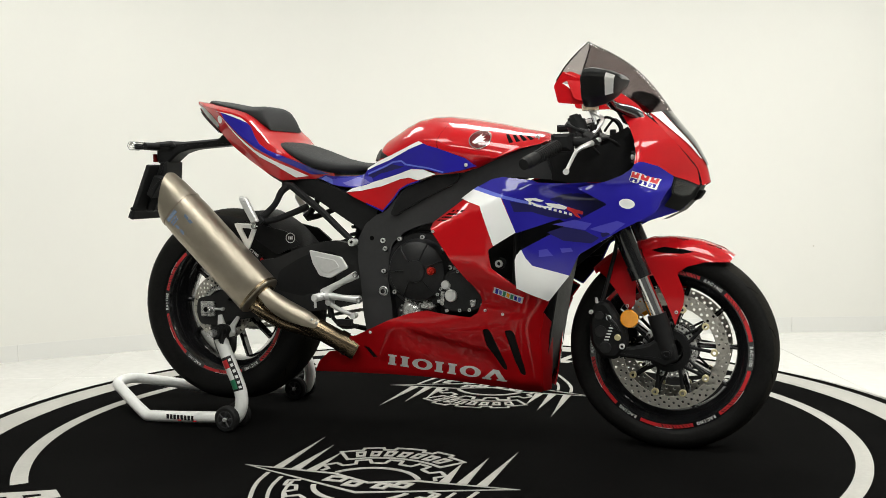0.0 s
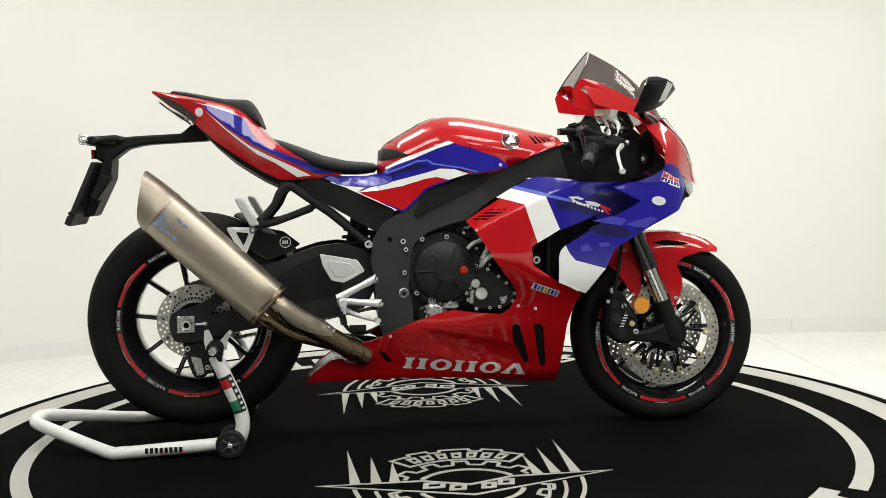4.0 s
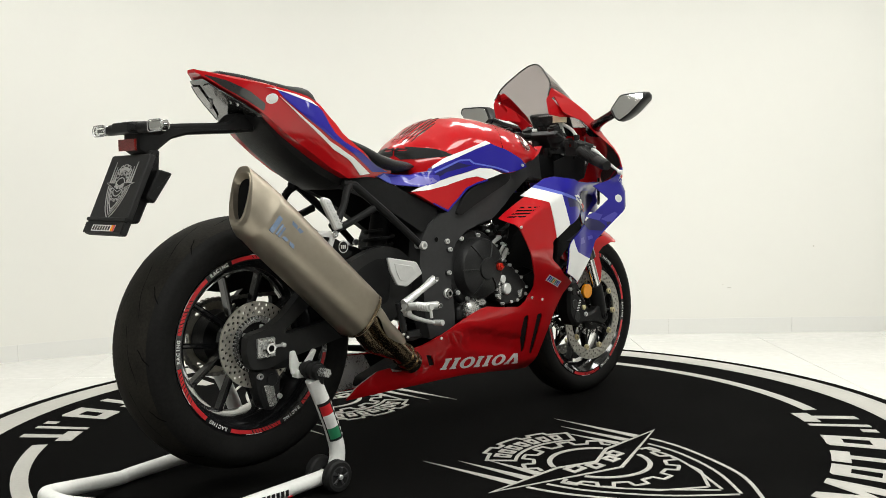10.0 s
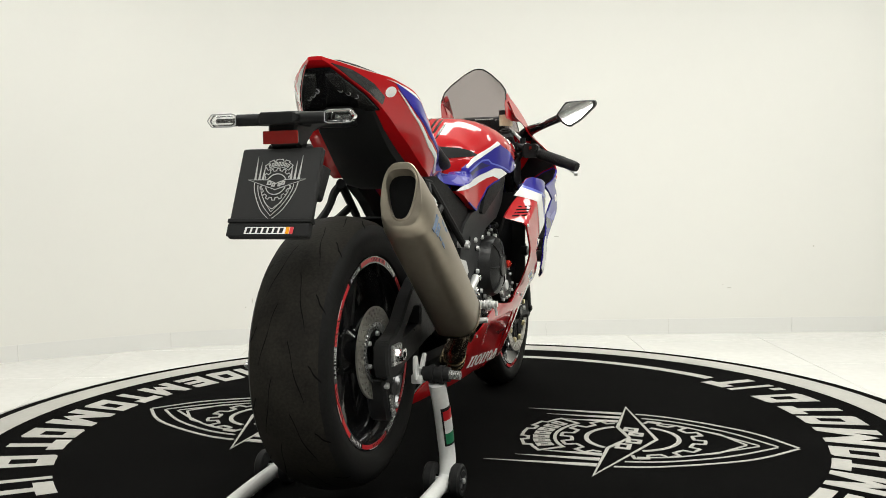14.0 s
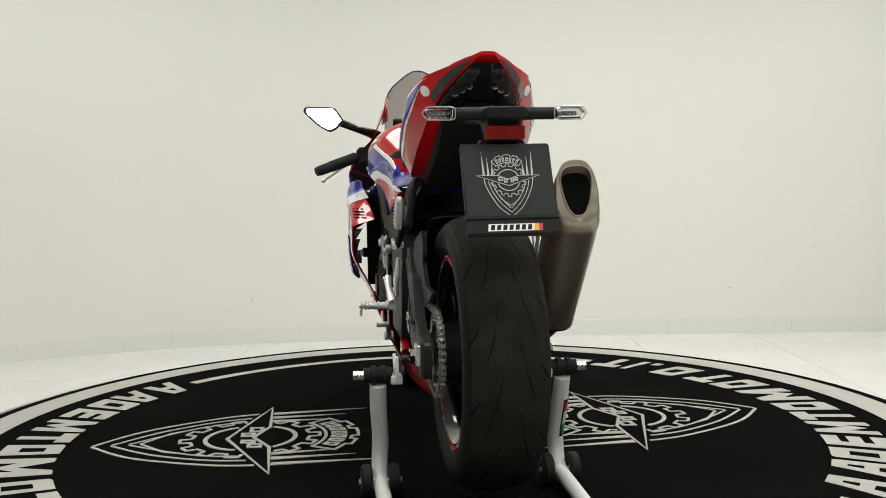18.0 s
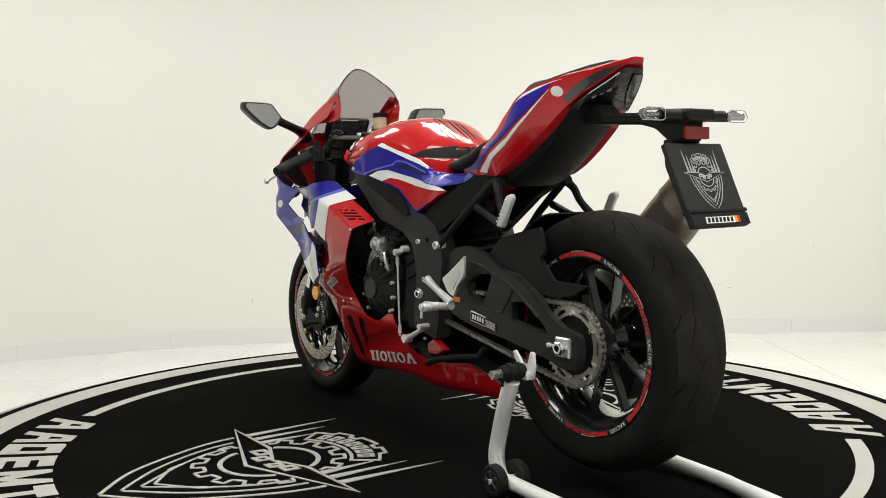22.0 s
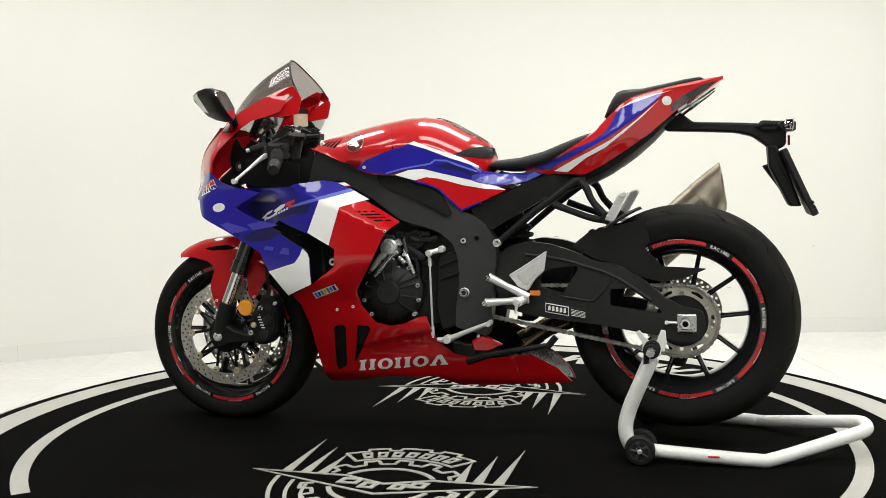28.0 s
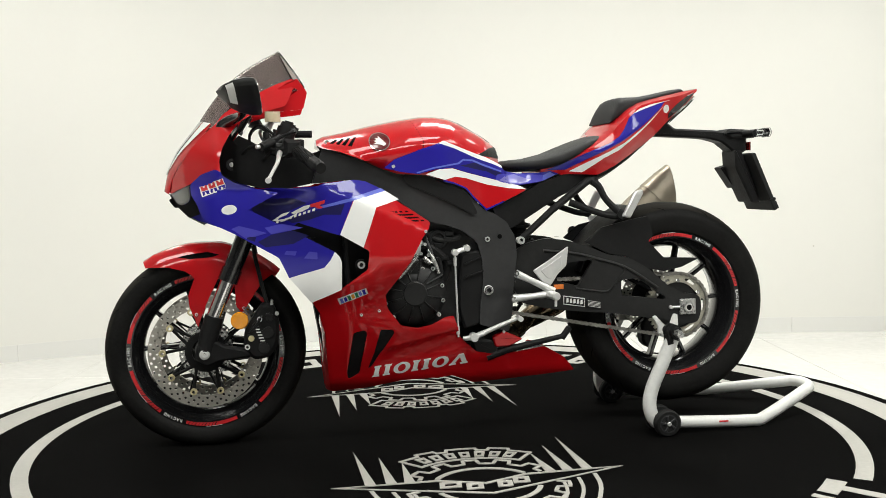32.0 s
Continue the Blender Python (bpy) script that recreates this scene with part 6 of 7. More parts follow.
LOWER = [tuple(AX1 - ax * .01 - up * .030), tuple(AX1 + ax * .03 - up * .032), (-.455, -.190, .345), (-.40, -.165, .325), (-.33, -.145, .300)]
pipes = part("exhaust_pipe", tube(MAIN, [.030, .029, .029, .030, .031, .031], 20, 5), TITAN_HOT, bike, "heat-tinted exhaust pipe")
part("lower_pipe", tube(LOWER, [.024, .022, .021, .021, .020], 16, 5), TITAN_HOT, pipes, "second thinner exhaust pipe")
each("collar", [tube([tuple(AX1 + ax * .004 + up * .016), tuple(AX1 + ax * .014 + up * .0155)], .033, 20), tube([tuple(AX1 + ax * .026 + up * .015), tuple(AX1 + ax * .033 + up * .0145)], .0315, 20), tube([tuple(AX1 + ax * .010 - up * .031), tuple(AX1 + ax * .022 - up * .032)], .0245, 18), tube([(-.288, -.136, .289), (-.268, -.127, .277)], .0345, 20), tube([(-.258, -.122, .270), (-.238, -.113, .258)], .036, 20)], TITAN_HOT, pipes)
rows = []
spine = catmull(MAIN, 8)
for i in range(5, 27):
    d = (spine[i + 1] - spine[i - 1]).normalized()
    o = Vector((.25, -.80, .55))
    o = (o - d * o.dot(d)).normalized()
    sd = d.cross(o)
    wide = 58 * math.sin(math.pi * min(1, max(.12, (i - 4) / 23))) ** .5
    arc = [radians(wide * (k / 5 - 1)) for k in range(11)]
    rows.append([spine[i] + .0375 * (math.cos(q) * o + math.sin(q) * sd) for q in arc] + [spine[i] + .0355 * (math.cos(q) * o + math.sin(q) * sd) for q in arc[::-1]])
part("heat_shield", loft(rows), TITAN, pipes, "curved titanium heat shield")
each("spring", [disc_y(x, -.2, -.205, z, .004, 8) for x, z in ((-.33, .35), (-.345, .36))], SILVER, pipes)
TRI = [(-.632, .655), (-.545, .652), (-.552, .632), (-.578, .572), (-.590, .575)]
part("silencer_bracket", panel(rounded(TRI, .010), flat(.172), 0, .006, [rounded([(-.605, .641), (-.566, .637), (-.583, .600)], .006)], .02, sides=(-1,)), SILVER, bike, "silver triangular silencer bracket")
part("bracket_bolt", bolt(-.555, -.172, .645, .010, -1, .006), CHROME, bike)


# ---- nose, screen, controls ----
UPPER = [(.645, .810), (.663, .819), (.702, .806), (.736, .779), (.767, .768), (.798, .752), (.790, .799), (.743, .866), (.698, .916), (.664, .945), (.640, .975), (.600, 1.005), (.545, 1.035), (.49, 1.062), (.444, 1.080), (.430, 1.074), (.448, 1.032), (.463, 1.000), (.512, .986), (.562, .974), (.598, .950), (.622, .915), (.640, .880), (.649, .842)]
noses = pair("nose_cowl", rounded(UPPER, .006), fairing_y, RED, bike, "glossy red nose cowl round the screen", th=.005)
edge = catmull([(.672, .950, .040), (.698, .916, .040), (.743, .866, .034), (.775, .825, .024), (.792, .797, .020), (.804, .752, .018)], 4)
COLS = 12
rows = []
for x, z, reach in edge:
    w = fairing_y(x, z)
    rows.append([(x + reach * (1 - abs(k / COLS) ** 2.2), w * k / COLS, z + .010 * (1 - (k / COLS) ** 2)) for k in range(-COLS, COLS + 1)])


def nose_patch(name, first, last, inner, outer, material, parent, label, lift):
    """A field on the nose between two columns, which may taper from its first row to its last."""
    vs, n = [], 6
    for i in range(first, last + 1):
        t = (i - first) / (last - first)
        lo, hi = (inner[0] + (inner[1] - inner[0]) * t, outer[0] + (outer[1] - outer[0]) * t)
        for j in range(n + 1):
            u = lo + (hi - lo) * j / n + COLS
            k = min(2 * COLS - 1, max(0, int(u)))
            q = Vector(rows[i][k]).lerp(Vector(rows[i][k + 1]), u - k)
            vs.append((q.x + lift, q.y, q.z + lift))
    k = n + 1
    return part(name, (vs, [(k * i + j, k * (i + 1) + j, k * (i + 1) + j + 1, k * i + j + 1) for i in range(last - first) for j in range(n)]), material, parent, label, sharp=60)


k = 2 * COLS + 1
fs = [(i * k + j, (i + 1) * k + j, (i + 1) * k + j + 1, i * k + j + 1) for i in range(len(rows) - 1) for j in range(k - 1)]
bridge = part("nose_bridge", ([p for r in rows for p in r], fs), RED, bike, "red nose centre between the lamps", sharp=60)
nose_patch("nose_centre", 0, 16, (-8.0, -4.5), (8.0, 4.5), GLOSS_BLACK, bridge, "gloss black strip below the screen", .003)
for s in (-1, 1):
    nose_patch("stripe", 0, 13, (s * 8.1, s * 5.8), (s * 12.0, s * 6.6), WHITE, bridge, "white nose flash", .002)
both("headlamp", rounded([(.738, .777), (.764, .768), (.797, .752), (.775, .724), (.753, .722), (.733, .735)], .005), fairing_y, CLEAR, noses, "clear headlamp lens", off=.001, th=.006, step=.012)
both("lamp_reflector", rounded(inset([(.738, .777), (.764, .768), (.797, .752), (.775, .724), (.753, .722), (.733, .735)], .004), .004), fairing_y, LENS_DARK, noses, "dark headlamp reflector", off=-.0055, th=.002, step=.012)
both("lamp_housing", [(.728, .780), (.767, .770), (.800, .752), (.784, .720), (.745, .682), (.706, .697), (.724, .725)], lambda x, z: min(fairing_y(x, z) - .008, duct_y(x, z) + .012), BLACK, noses, "black chin below the headlamp", th=.01)
chin = []
for x, z in ((.800, .752), (.784, .720), (.748, .684), (.70, .66)):
    w = min(fairing_y(x, z) - .006, duct_y(x, z))
    chin.append([(x + .008 * (1 - (q / 6) ** 2), w * q / 6, z) for q in range(-6, 7)])
k = 13
part("chin", ([p for r in chin for p in r], [(i * k + j, (i + 1) * k + j, (i + 1) * k + j + 1, i * k + j + 1) for i in range(3) for j in range(k - 1)]), BLACK, bike, "black ram air intake", sharp=60)
part("intake_mouth", prism(rounded([(.795, .742), (.806, .735), (.790, .712), (.775, .712)], .004), -.05, .05, .003), DARK_HOLE, bike, "dark ram air opening")
# inner black panels of the cockpit
pair("inner_cowl", [(.40, .775), (.50, .755), (.60, .78), (.664, .815), (.672, .86), (.656, .905), (.635, .925), (.605, .890), (.54, .868), (.40, .835)], lambda x, z: min(fairing_y(x, z), lerp_table([(.4, .16), (.6, .135), (.7, .08)], x)) - .012, BLACK, bike, "matt black inner cockpit panel", th=.004)
pair("air_duct", [(.34, .80), (.40, .775), (.52, .77), (.62, .80), (.66, .86), (.60, .92), (.56, .90), (.48, .85), (.40, .862), (.36, .875)], flat(.072), BLACK, bike, "black air duct beside the steering head", th=.02)
pair("inner_flap", rounded([(.400, 1.040), (.428, 1.080), (.47, 1.06), (.53, 1.02), (.56, .985), (.47, .985), (.412, .992)], .006), lambda x, z: lerp_table([(.40, .118), (.56, .128)], x), RED, bike, "red inner screen flap", th=.003, holes=[[(.425, 1.046), (.437, 1.052), (.478, 1.022), (.472, 1.014)]])

both("cowl_liner", inset([q for q in UPPER if q[1] < .96], .004), fairing_y, BLACK, noses, "black inner face of the nose cowl", off=-.0062, th=.002)

# screen
nu, nv = 16, 20
outer, inner = [], []
for i in range(nu + 1):
    u = i / nu
    for j in range(-nv, nv + 1):
        v = j / nv
        y = .118 * math.sin(v * math.pi / 2 * .98) * (1 - .05 * u)
        s = lerp_table([(0, 0), (.2, .03), (.45, .20), (.8, .50), (.95, .70), (1, 1)], math.sin(abs(v) * math.pi / 2))
        sx, sz = .480 - .072 * s, 1.172 - .118 * s
        ex, ez = .735 - .115 * s, .932 + .030 * s
        b = .028 * math.sin(math.pi * u) * (1 - .6 * s)
        p = Vector((sx + (ex - sx) * u + b * .6, y, sz + (ez - sz) * u + b))
        outer.append(tuple(p))
        inner.append((p.x - .0016, p.y * .985, p.z - .0026))
k, n = 2 * nv + 1, len(outer)
fs = []
for i in range(nu):
    for j in range(k - 1):
        a = i * k + j
        fs.append((a, a + k, a + k + 1, a + 1))
        fs.append((n + a, n + a + 1, n + a + k + 1, n + a + k))
rim = list(range(k)) + [i * k + k - 1 for i in range(1, nu + 1)] + [nu * k + j for j in range(k - 2, -1, -1)] + [i * k for i in range(nu - 1, 0, -1)]
fs += [(a, b, b + n, a + n) for a, b in zip(rim, rim[1:] + rim[:1])]
screen = part("windscreen", (outer + inner, fs), SMOKE, bike, "smoked double-bubble windscreen", sharp=70)
screen.visible_shadow = False
part("screen_edge", tube([outer[j] for j in range(0, k, 2)], .0022, 8), GLOSS_BLACK, screen, "dark screen edge")

# bars and controls
for s in (-1, 1):
    a, b = Vector((.470, s * .135, .898)), Vector((.380, s * .366, .817))
    d = (b - a).normalized()
    bar = part("handlebar", join(tube([tuple(a), tuple(b)], .0115, 14), tube([(.492, s * .102, .862), (.492, s * .102, .905)], .036, 18), tube([(.492, s * .102, .885), tuple(a + d * .02)], .016, 12)), BLACK, bike, "black clip-on handlebar")
    g0 = a + d * .105
    part("grip", join(tube([tuple(g0), tuple(b - d * .012)], .0178, 18), *[tube([tuple(g0 + d * (.004 + .0085 * i)), tuple(g0 + d * (.008 + .0085 * i))], .0194, 16) for i in range(12)]), RUBBER, bar, "ribbed black rubber grip")
    part("bar_end", tube([tuple(b - d * .012), tuple(b + d * .004)], [.0180, .0150], 16), BLACK, bar)
    c = a + d * .07
    part("switchgear", join(box(c.x, c.y, c.z, .052, .058, .048, .010), box(c.x - .02, c.y + s * .01, c.z + .012, .02, .03, .02, .004), tube([tuple(c + Vector((.0, -s * .02, .0))), tuple(c + Vector((.05, -s * .01, .005)))], .012, 10)), BLACK, bar, "black switch housing")
    part("switch", box(c.x - .026, c.y + s * .004, c.z + .010, .008, .012, .010, .002), RED_ANOD if s < 0 else FRAME_GREY, bar)
    way = ((.530, .195, .874), (.520, .225, .868), (.498, .262, .852), (.490, .305, .822), (.486, .346, .796)) if s < 0 else ((.482, .190, .868), (.486, .225, .856), (.491, .268, .836), (.506, .310, .808), (.517, .343, .787))
    lev = [Vector((x, s * y, z)) for x, y, z in way]
    part("lever", join(tube([tuple(p) for p in lev], [.0085, .0075, .0055, .0048, .0050], 10, 4), tube([tuple(lev[4] - Vector((.001, s * .006, 0))), tuple(lev[4] + Vector((.001, s * .006, -.001)))], .0082, 12)), SILVER, bar, "silver brake lever" if s < 0 else "silver clutch lever")
    part("lever_perch", join(tube([tuple(a + d * .06), tuple(lev[0])], .013, 12), box(lev[0].x, lev[0].y, lev[0].z, .03, .03, .02, .004)), BLACK, bar)
    part("cable", tube([tuple(lev[0]), (.56, s * .15, .885), (.60, s * .10, .84), (.56, s * .07, .78)], .0045, 8, 5), RUBBER, bar)
top = part("top_yoke", join(prism(rounded([(.43, .925), (.52, .885), (.525, .900), (.44, .940)], .004), -.13, .13, .006), tube([(.492, 0, .86), (.474, 0, .935)], .026, 20)), FRAME_GREY, bike, "black top yoke")
part("stem_nut", tube([(.470, 0, .935), (.466, 0, .946)], .020, 6), SILVER, top, "silver steering stem nut")
for s in (-1, 1):
    part("fork_cap", join(tube([(.470, s * .102, .905), (.459, s * .102, .938)], .028, 20), tube([(.459, s * .102, .938), (.454, s * .102, .952)], [.024, .022], 6), tube([(.454, s * .102, .952), (.4525, s * .102, .957)], .013, 14)), BLACK, top, "black fork cap with its adjuster")
part("reservoir", tube([(.500, -.094, .968), (.500, -.094, 1.010)], .024, 22), CREAM, bike, "cream brake fluid reservoir")
part("reservoir_cap", tube([(.500, -.094, 1.008), (.500, -.094, 1.024)], .026, 22), BLACK, bike, "black reservoir cap")
part("reservoir_bracket", join(tube([(.500, -.094, .968), (.515, -.10, .93), (.50, -.11, .90)], .005, 8, 4), tube([(.505, -.10, .965), (.54, -.12, .94), (.52, -.16, .90)], .006, 8, 4)), SILVER, bike, "thin steel reservoir bracket")
part("instrument_panel", join(prism(rounded([(.552, 1.000), (.596, .925), (.606, .932), (.566, 1.010)], .004), -.085, .085, .005)), BLACK, bike, "black dashboard housing")
part("display", prism([(.550, .995), (.588, .931), (.5895, .932), (.5515, .996)], -.07, .07, .0005), LENS_DARK, bike, "dark glossy display")
part("display_lights", join(*[box(.5505, -.03 + .009 * i, .999, .003, .005, .003, .0005) for i in range(8)]), SILVER_FILM, bike, "row of indicator dots")
part("ignition", join(tube([(.445, 0, .930), (.438, 0, .948)], .017, 16), box(.41, 0, .925, .05, .05, .02, .006)), BLACK, bike, "ignition lock")

# mirrors
for s in (-1, 1):
    out = rounded([(.265, 1.003), (.292, .973), (.316, .961), (.358, .986), (.406, 1.033), (.402, 1.051), (.324, 1.051), (.296, 1.048)], .007, 2)
    ring = lambda dx, sc: [(.545 + dx - (y - .33) * .15 + (z - 1.010) * .30, s * (.335 + (y - .335) * sc), 1.010 + (z - 1.010) * sc) for y, z in out]
    mir = part("mirror", loft([ring(-.004, .96), ring(.0, 1.03), ring(.022, 1.05), ring(.052, .90), ring(.075, .66), ring(.086, .35)]), mat("mirror_shell", (.010, .010, .010), .38, vary=.1, spec=.25) if s < 0 else bpy.data.materials["mirror_shell"], bike, "black rear-view mirror housing")
    part("mirror_glass", loft([ring(-.0055, .90), ring(-.003, .92)]), MIRROR, mir, "mirror glass")
    part("mirror_arm", tube([(.575, s * .285, 1.000), (.585, s * .21, .972), (.625, s * .150, .955), (.645, s * .130, .938)], [.013, .012, .017, .022], 14, 4, squash=1.3), GLOSS_BLACK, mir, "black mirror arm")
    grid = [[ring(dx, sc)[q] for q in range(9, 16)] for dx, sc in ((.056, .865), (.066, .770), (.0765, .66))]
    vs = [p for row in grid for p in row] + [(p[0] - .002, p[1] - s * .002, p[2]) for row in grid for p in row]
    fs = [(a + 7 * b, a + 1 + 7 * b, a + 8 + 7 * b, a + 7 + 7 * b) for a in range(6) for b in range(2)]
    fs += [tuple(21 + q for q in f[::-1]) for f in fs]
    part("mirror_lamp", (vs, fs), SILVER_FILM, mir, "clear indicator lens in the mirror")

# badges and marks on the bodywork
def oval(cx, cz, a, b, n=24, tilt=0.0):
    c, t = math.cos(tilt), math.sin(tilt)
    return [(cx + a * math.cos(q) * c - b * math.sin(q) * t, cz + a * math.cos(q) * t + b * math.sin(q) * c) for q in [2 * math.pi * i / n for i in range(n)]]


both("badge", oval(.200, .894, .030, .0275), tank_y, CHROME, (tank, tank), "round chrome badge", off=.006, th=.01, step=.01)
both("badge_field", oval(.200, .894, .0275, .0250), tank_y, MAROON, (tank, tank), "dark red badge field", off=.0072, th=.004, step=.01)
both("badge_wing", [(.181, .886), (.190, .896), (.204, .911), (.203, .903), (.213, .904), (.207, .897), (.216, .896), (.209, .890), (.217, .887), (.196, .884), (.190, .880)], tank_y, WHITE_FILM, (tank, tank), "plain silver shape", off=.0085, th=.004, step=.01)
for i in range(4):
    x0 = .262 + .017 * i
    h = .022 - .0035 * i
    both("tank_vent", [(x0, .886 + h + .002 * i), (x0 + .007, .887 + h + .002 * i), (x0 + .026, .884 + .003 * i), (x0 + .016, .881 + .003 * i)], tank_y, DARK_HOLE, (tank, tank), "dark slanting air slot", off=.0015, th=.003, step=.01)
for s in (-1, 1):
    part("bolt", bolt(.164, s * (tank_y(.164, .821) + .005), .821, .005, s, .002), SILVER, tank)
    part("bolt", bolt(.345, s * (tank_y(.345, .897) + .002), .897, .007, s, .003), SILVER, tank)
both("seam", [(.098, .955), (.101, .955), (.075, .893), (.078, .872), (.0755, .871), (.072, .891)], tank_y, DARK_HOLE, (tank, tank), "panel seam", off=.0012, th=.002, step=.01)
both("tank_pad", [(-.186, .842), (-.183, .872), (-.172, .880), (-.135, .872), (-.090, .850), (-.14, .846)], lambda x, z: tank_y(x, z) * min(1.0, .45 + 9 * (x + .188)) + .005 * smooth_step((-.13 - x) / .03), BLACK, (tank, tank), "black carbon-look tank pad", off=.0022, th=.004, step=.008)
both("sticker", oval(.626, .708, .021, .013, 20, -.15), wing_y, WHITE_FILM, winglets, "white oval sticker", off=.0016, th=.003, step=.01)
both("sticker_mark", oval(.626, .708, .015, .0075, 16, -.15), wing_y, SILVER_FILM, winglets, "", off=.0024, th=.002, step=.01)
both("sticker", oval(-.702, .988, .0125, .0125), tail_y, WHITE_FILM, (tail, tail), "white round sticker", off=.0022, th=.003, step=.01)
both("sticker_mark", oval(-.702, .988, .0085, .0085), tail_y, RED_FILM, (tail, tail), "", off=.003, th=.002, step=.01)
both("sticker_mark", oval(-.702, .988, .0070, .0070), tail_y, WHITE_FILM, (tail, tail), "", off=.0036, th=.002, step=.01)
both("sticker", [(.245, .459), (.253, .478), (.335, .448), (.327, .428)], side_y, SILVER_FILM, FAIRINGS, "small silver and coloured sticker", off=.001, th=.003)
for i, m in enumerate((BLUE, LIGHT_BLUE, GREEN_FILM, AMBER, GREEN_FILM, BLUE, LIGHT_BLUE)):
    u = .06 + .127 * i
    q = lambda a, b: (.245 + .082 * a + .008 * b, .459 - .031 * a + .019 * b)
    both("sticker_mark", [q(u, .12 + .06 * (i % 2)), q(u, .88), q(u + .12, .88 - .08 * (i % 2)), q(u + .12, .12)], side_y, m, FAIRINGS, "", off=.0018, th=.002, step=.01)
# maker's name on the belly pan as plain shapes: posts with feet, rings and a wedge
def name_slabs(x_from, x_to, z_from, z_to, side, fairing):
    n, step = 5, (x_to - x_from) / 5
    sl = (z_to - z_from) / (x_to - x_from)
    for i in range(n):
        x0, zb = x_from + step * i, z_from + (z_to - z_from) * i / n
        q = lambda u, v: (x0 + step * (u + .12 * v), zb + sl * step * u + .035 * v)
        if i in (1, 3):
            shapes = [([q(.47 + .43 * math.cos(t), .5 + .52 * math.sin(t)) for t in [math.pi * k / 10 for k in range(20)]], [[q(.47 + .20 * math.cos(t), .5 + .34 * math.sin(t)) for t in [math.pi * k / 8 for k in range(16)]]])]
        elif i == 4:
            shapes = [([q(-.02, 0), q(-.02, .14), q(.05, .16), q(.36, 1), q(.60, 1), q(.90, .16), q(.96, .14), q(.96, 0), q(.56, 0), q(.56, .14), q(.64, .16), q(.46, .68), q(.27, .16), q(.34, .14), q(.34, 0)], [])]
        else:
            shapes = [([q(u - .06, 0), q(u - .06, .14), q(u, .18), q(u, .82), q(u - .06, .86), q(u - .06, 1), q(u + .30, 1), q(u + .30, .86), q(u + .24, .82), q(u + .24, .18), q(u + .30, .14), q(u + .30, 0)], []) for u in (.06, .60)]
        for poly, holes in shapes:
            part("name_shape", panel(poly, side_y, .002, .003, holes, .012, sides=(side,)), WHITE_FILM, fairing, "plain silver-white shape of the maker's name")


name_slabs(-.128, .250, .217, .179, -1, fairing_r)
name_slabs(.230, -.062, .194, .226, 1, fairing_l)
# model mark on the side and racing mark on the nose, as plain shapes
def mark(name, poly, depth, material, parents, label, off, flip, slope):
    """A mark that reads the same way on both sides: on the left its length runs backwards."""
    left = [(flip - x, z - 2 * slope * (x - flip / 2)) for x, z in poly]
    for sd, pts, p in ((-1, poly, parents[0]), (1, left[::-1], parents[1])):
        part(name, panel(pts, depth, off, .003, (), .008, sides=(sd,)), material, p, label)


C_SHAPE = [(.351, .725), (.380, .726), (.402, .718), (.392, .715), (.373, .720), (.367, .717), (.392, .705), (.424, .701), (.420, .697), (.384, .702)]
B_SHAPE = [(.404, .7125), (.439, .708), (.460, .699), (.452, .693), (.430, .697), (.411, .705)]
R_SHAPE = [(.457, .701), (.498, .686), (.496, .678), (.482, .682), (.493, .667), (.479, .674), (.469, .686), (.457, .693)]
for shape, m, tell in ((C_SHAPE, WHITE_FILM, "white plain model mark"), (B_SHAPE, WHITE_FILM, "white plain model mark"), (R_SHAPE, RED_FILM, "red plain model mark")):
    mark("model_mark", shape, side_y, m, FAIRINGS, tell, .0062, .862, -.33)
for i in range(9):
    x0, z0 = .362 + .0125 * i, .713 - .0040 * i
    mark("print_bar", [(x0, z0 - .003), (x0 + .001, z0 + .003), (x0 + .008, z0 + .0005), (x0 + .007, z0 - .0055)], side_y, WHITE_FILM, FAIRINGS, "", .0056, .862, -.33)
both("racing_mark", [(.6305, .766), (.6405, .7945), (.709, .7715), (.699, .7435)], wing_y, WHITE_FILM, winglets, "white outline of the racing mark", off=.0012, th=.003, step=.01)
for i in range(3):
    x0, z0 = .634 + .0225 * i, .7785 - .0075 * i
    both("racing_mark", [(x0 + .003, z0 + .001), (x0 + .008, z0 + .0145), (x0 + .0135, z0 + .0125), (x0 + .0125, z0 + .007), (x0 + .0165, z0 + .0055), (x0 + .0195, z0 + .0105), (x0 + .026, z0 + .0085), (x0 + .021, z0 - .005)], wing_y, RED_FILM, winglets, "red and blue plain racing mark", off=.0024, th=.002, step=.01)
    both("racing_mark", [(x0 - .002, z0 - .010), (x0 + .0022, z0 - .0005), (x0 + .0202, z0 - .0065), (x0 + .0165, z0 - .016), (x0 + .0105, z0 - .014), (x0 + .0125, z0 - .009), (x0 + .0085, z0 - .0075), (x0 + .005, z0 - .0125)], wing_y, BLUE, winglets, "", off=.0024, th=.002, step=.01)
def facet(u, v):
    """A point of the fairing's folded top, u forwards and v outwards."""
    a, b = (.06 + .091 * u, .662 + .061 * u), (.08 + .14 * u, .642 + .058 * u)
    return (a[0] + (b[0] - a[0]) * v, a[1] + (b[1] - a[1]) * v)


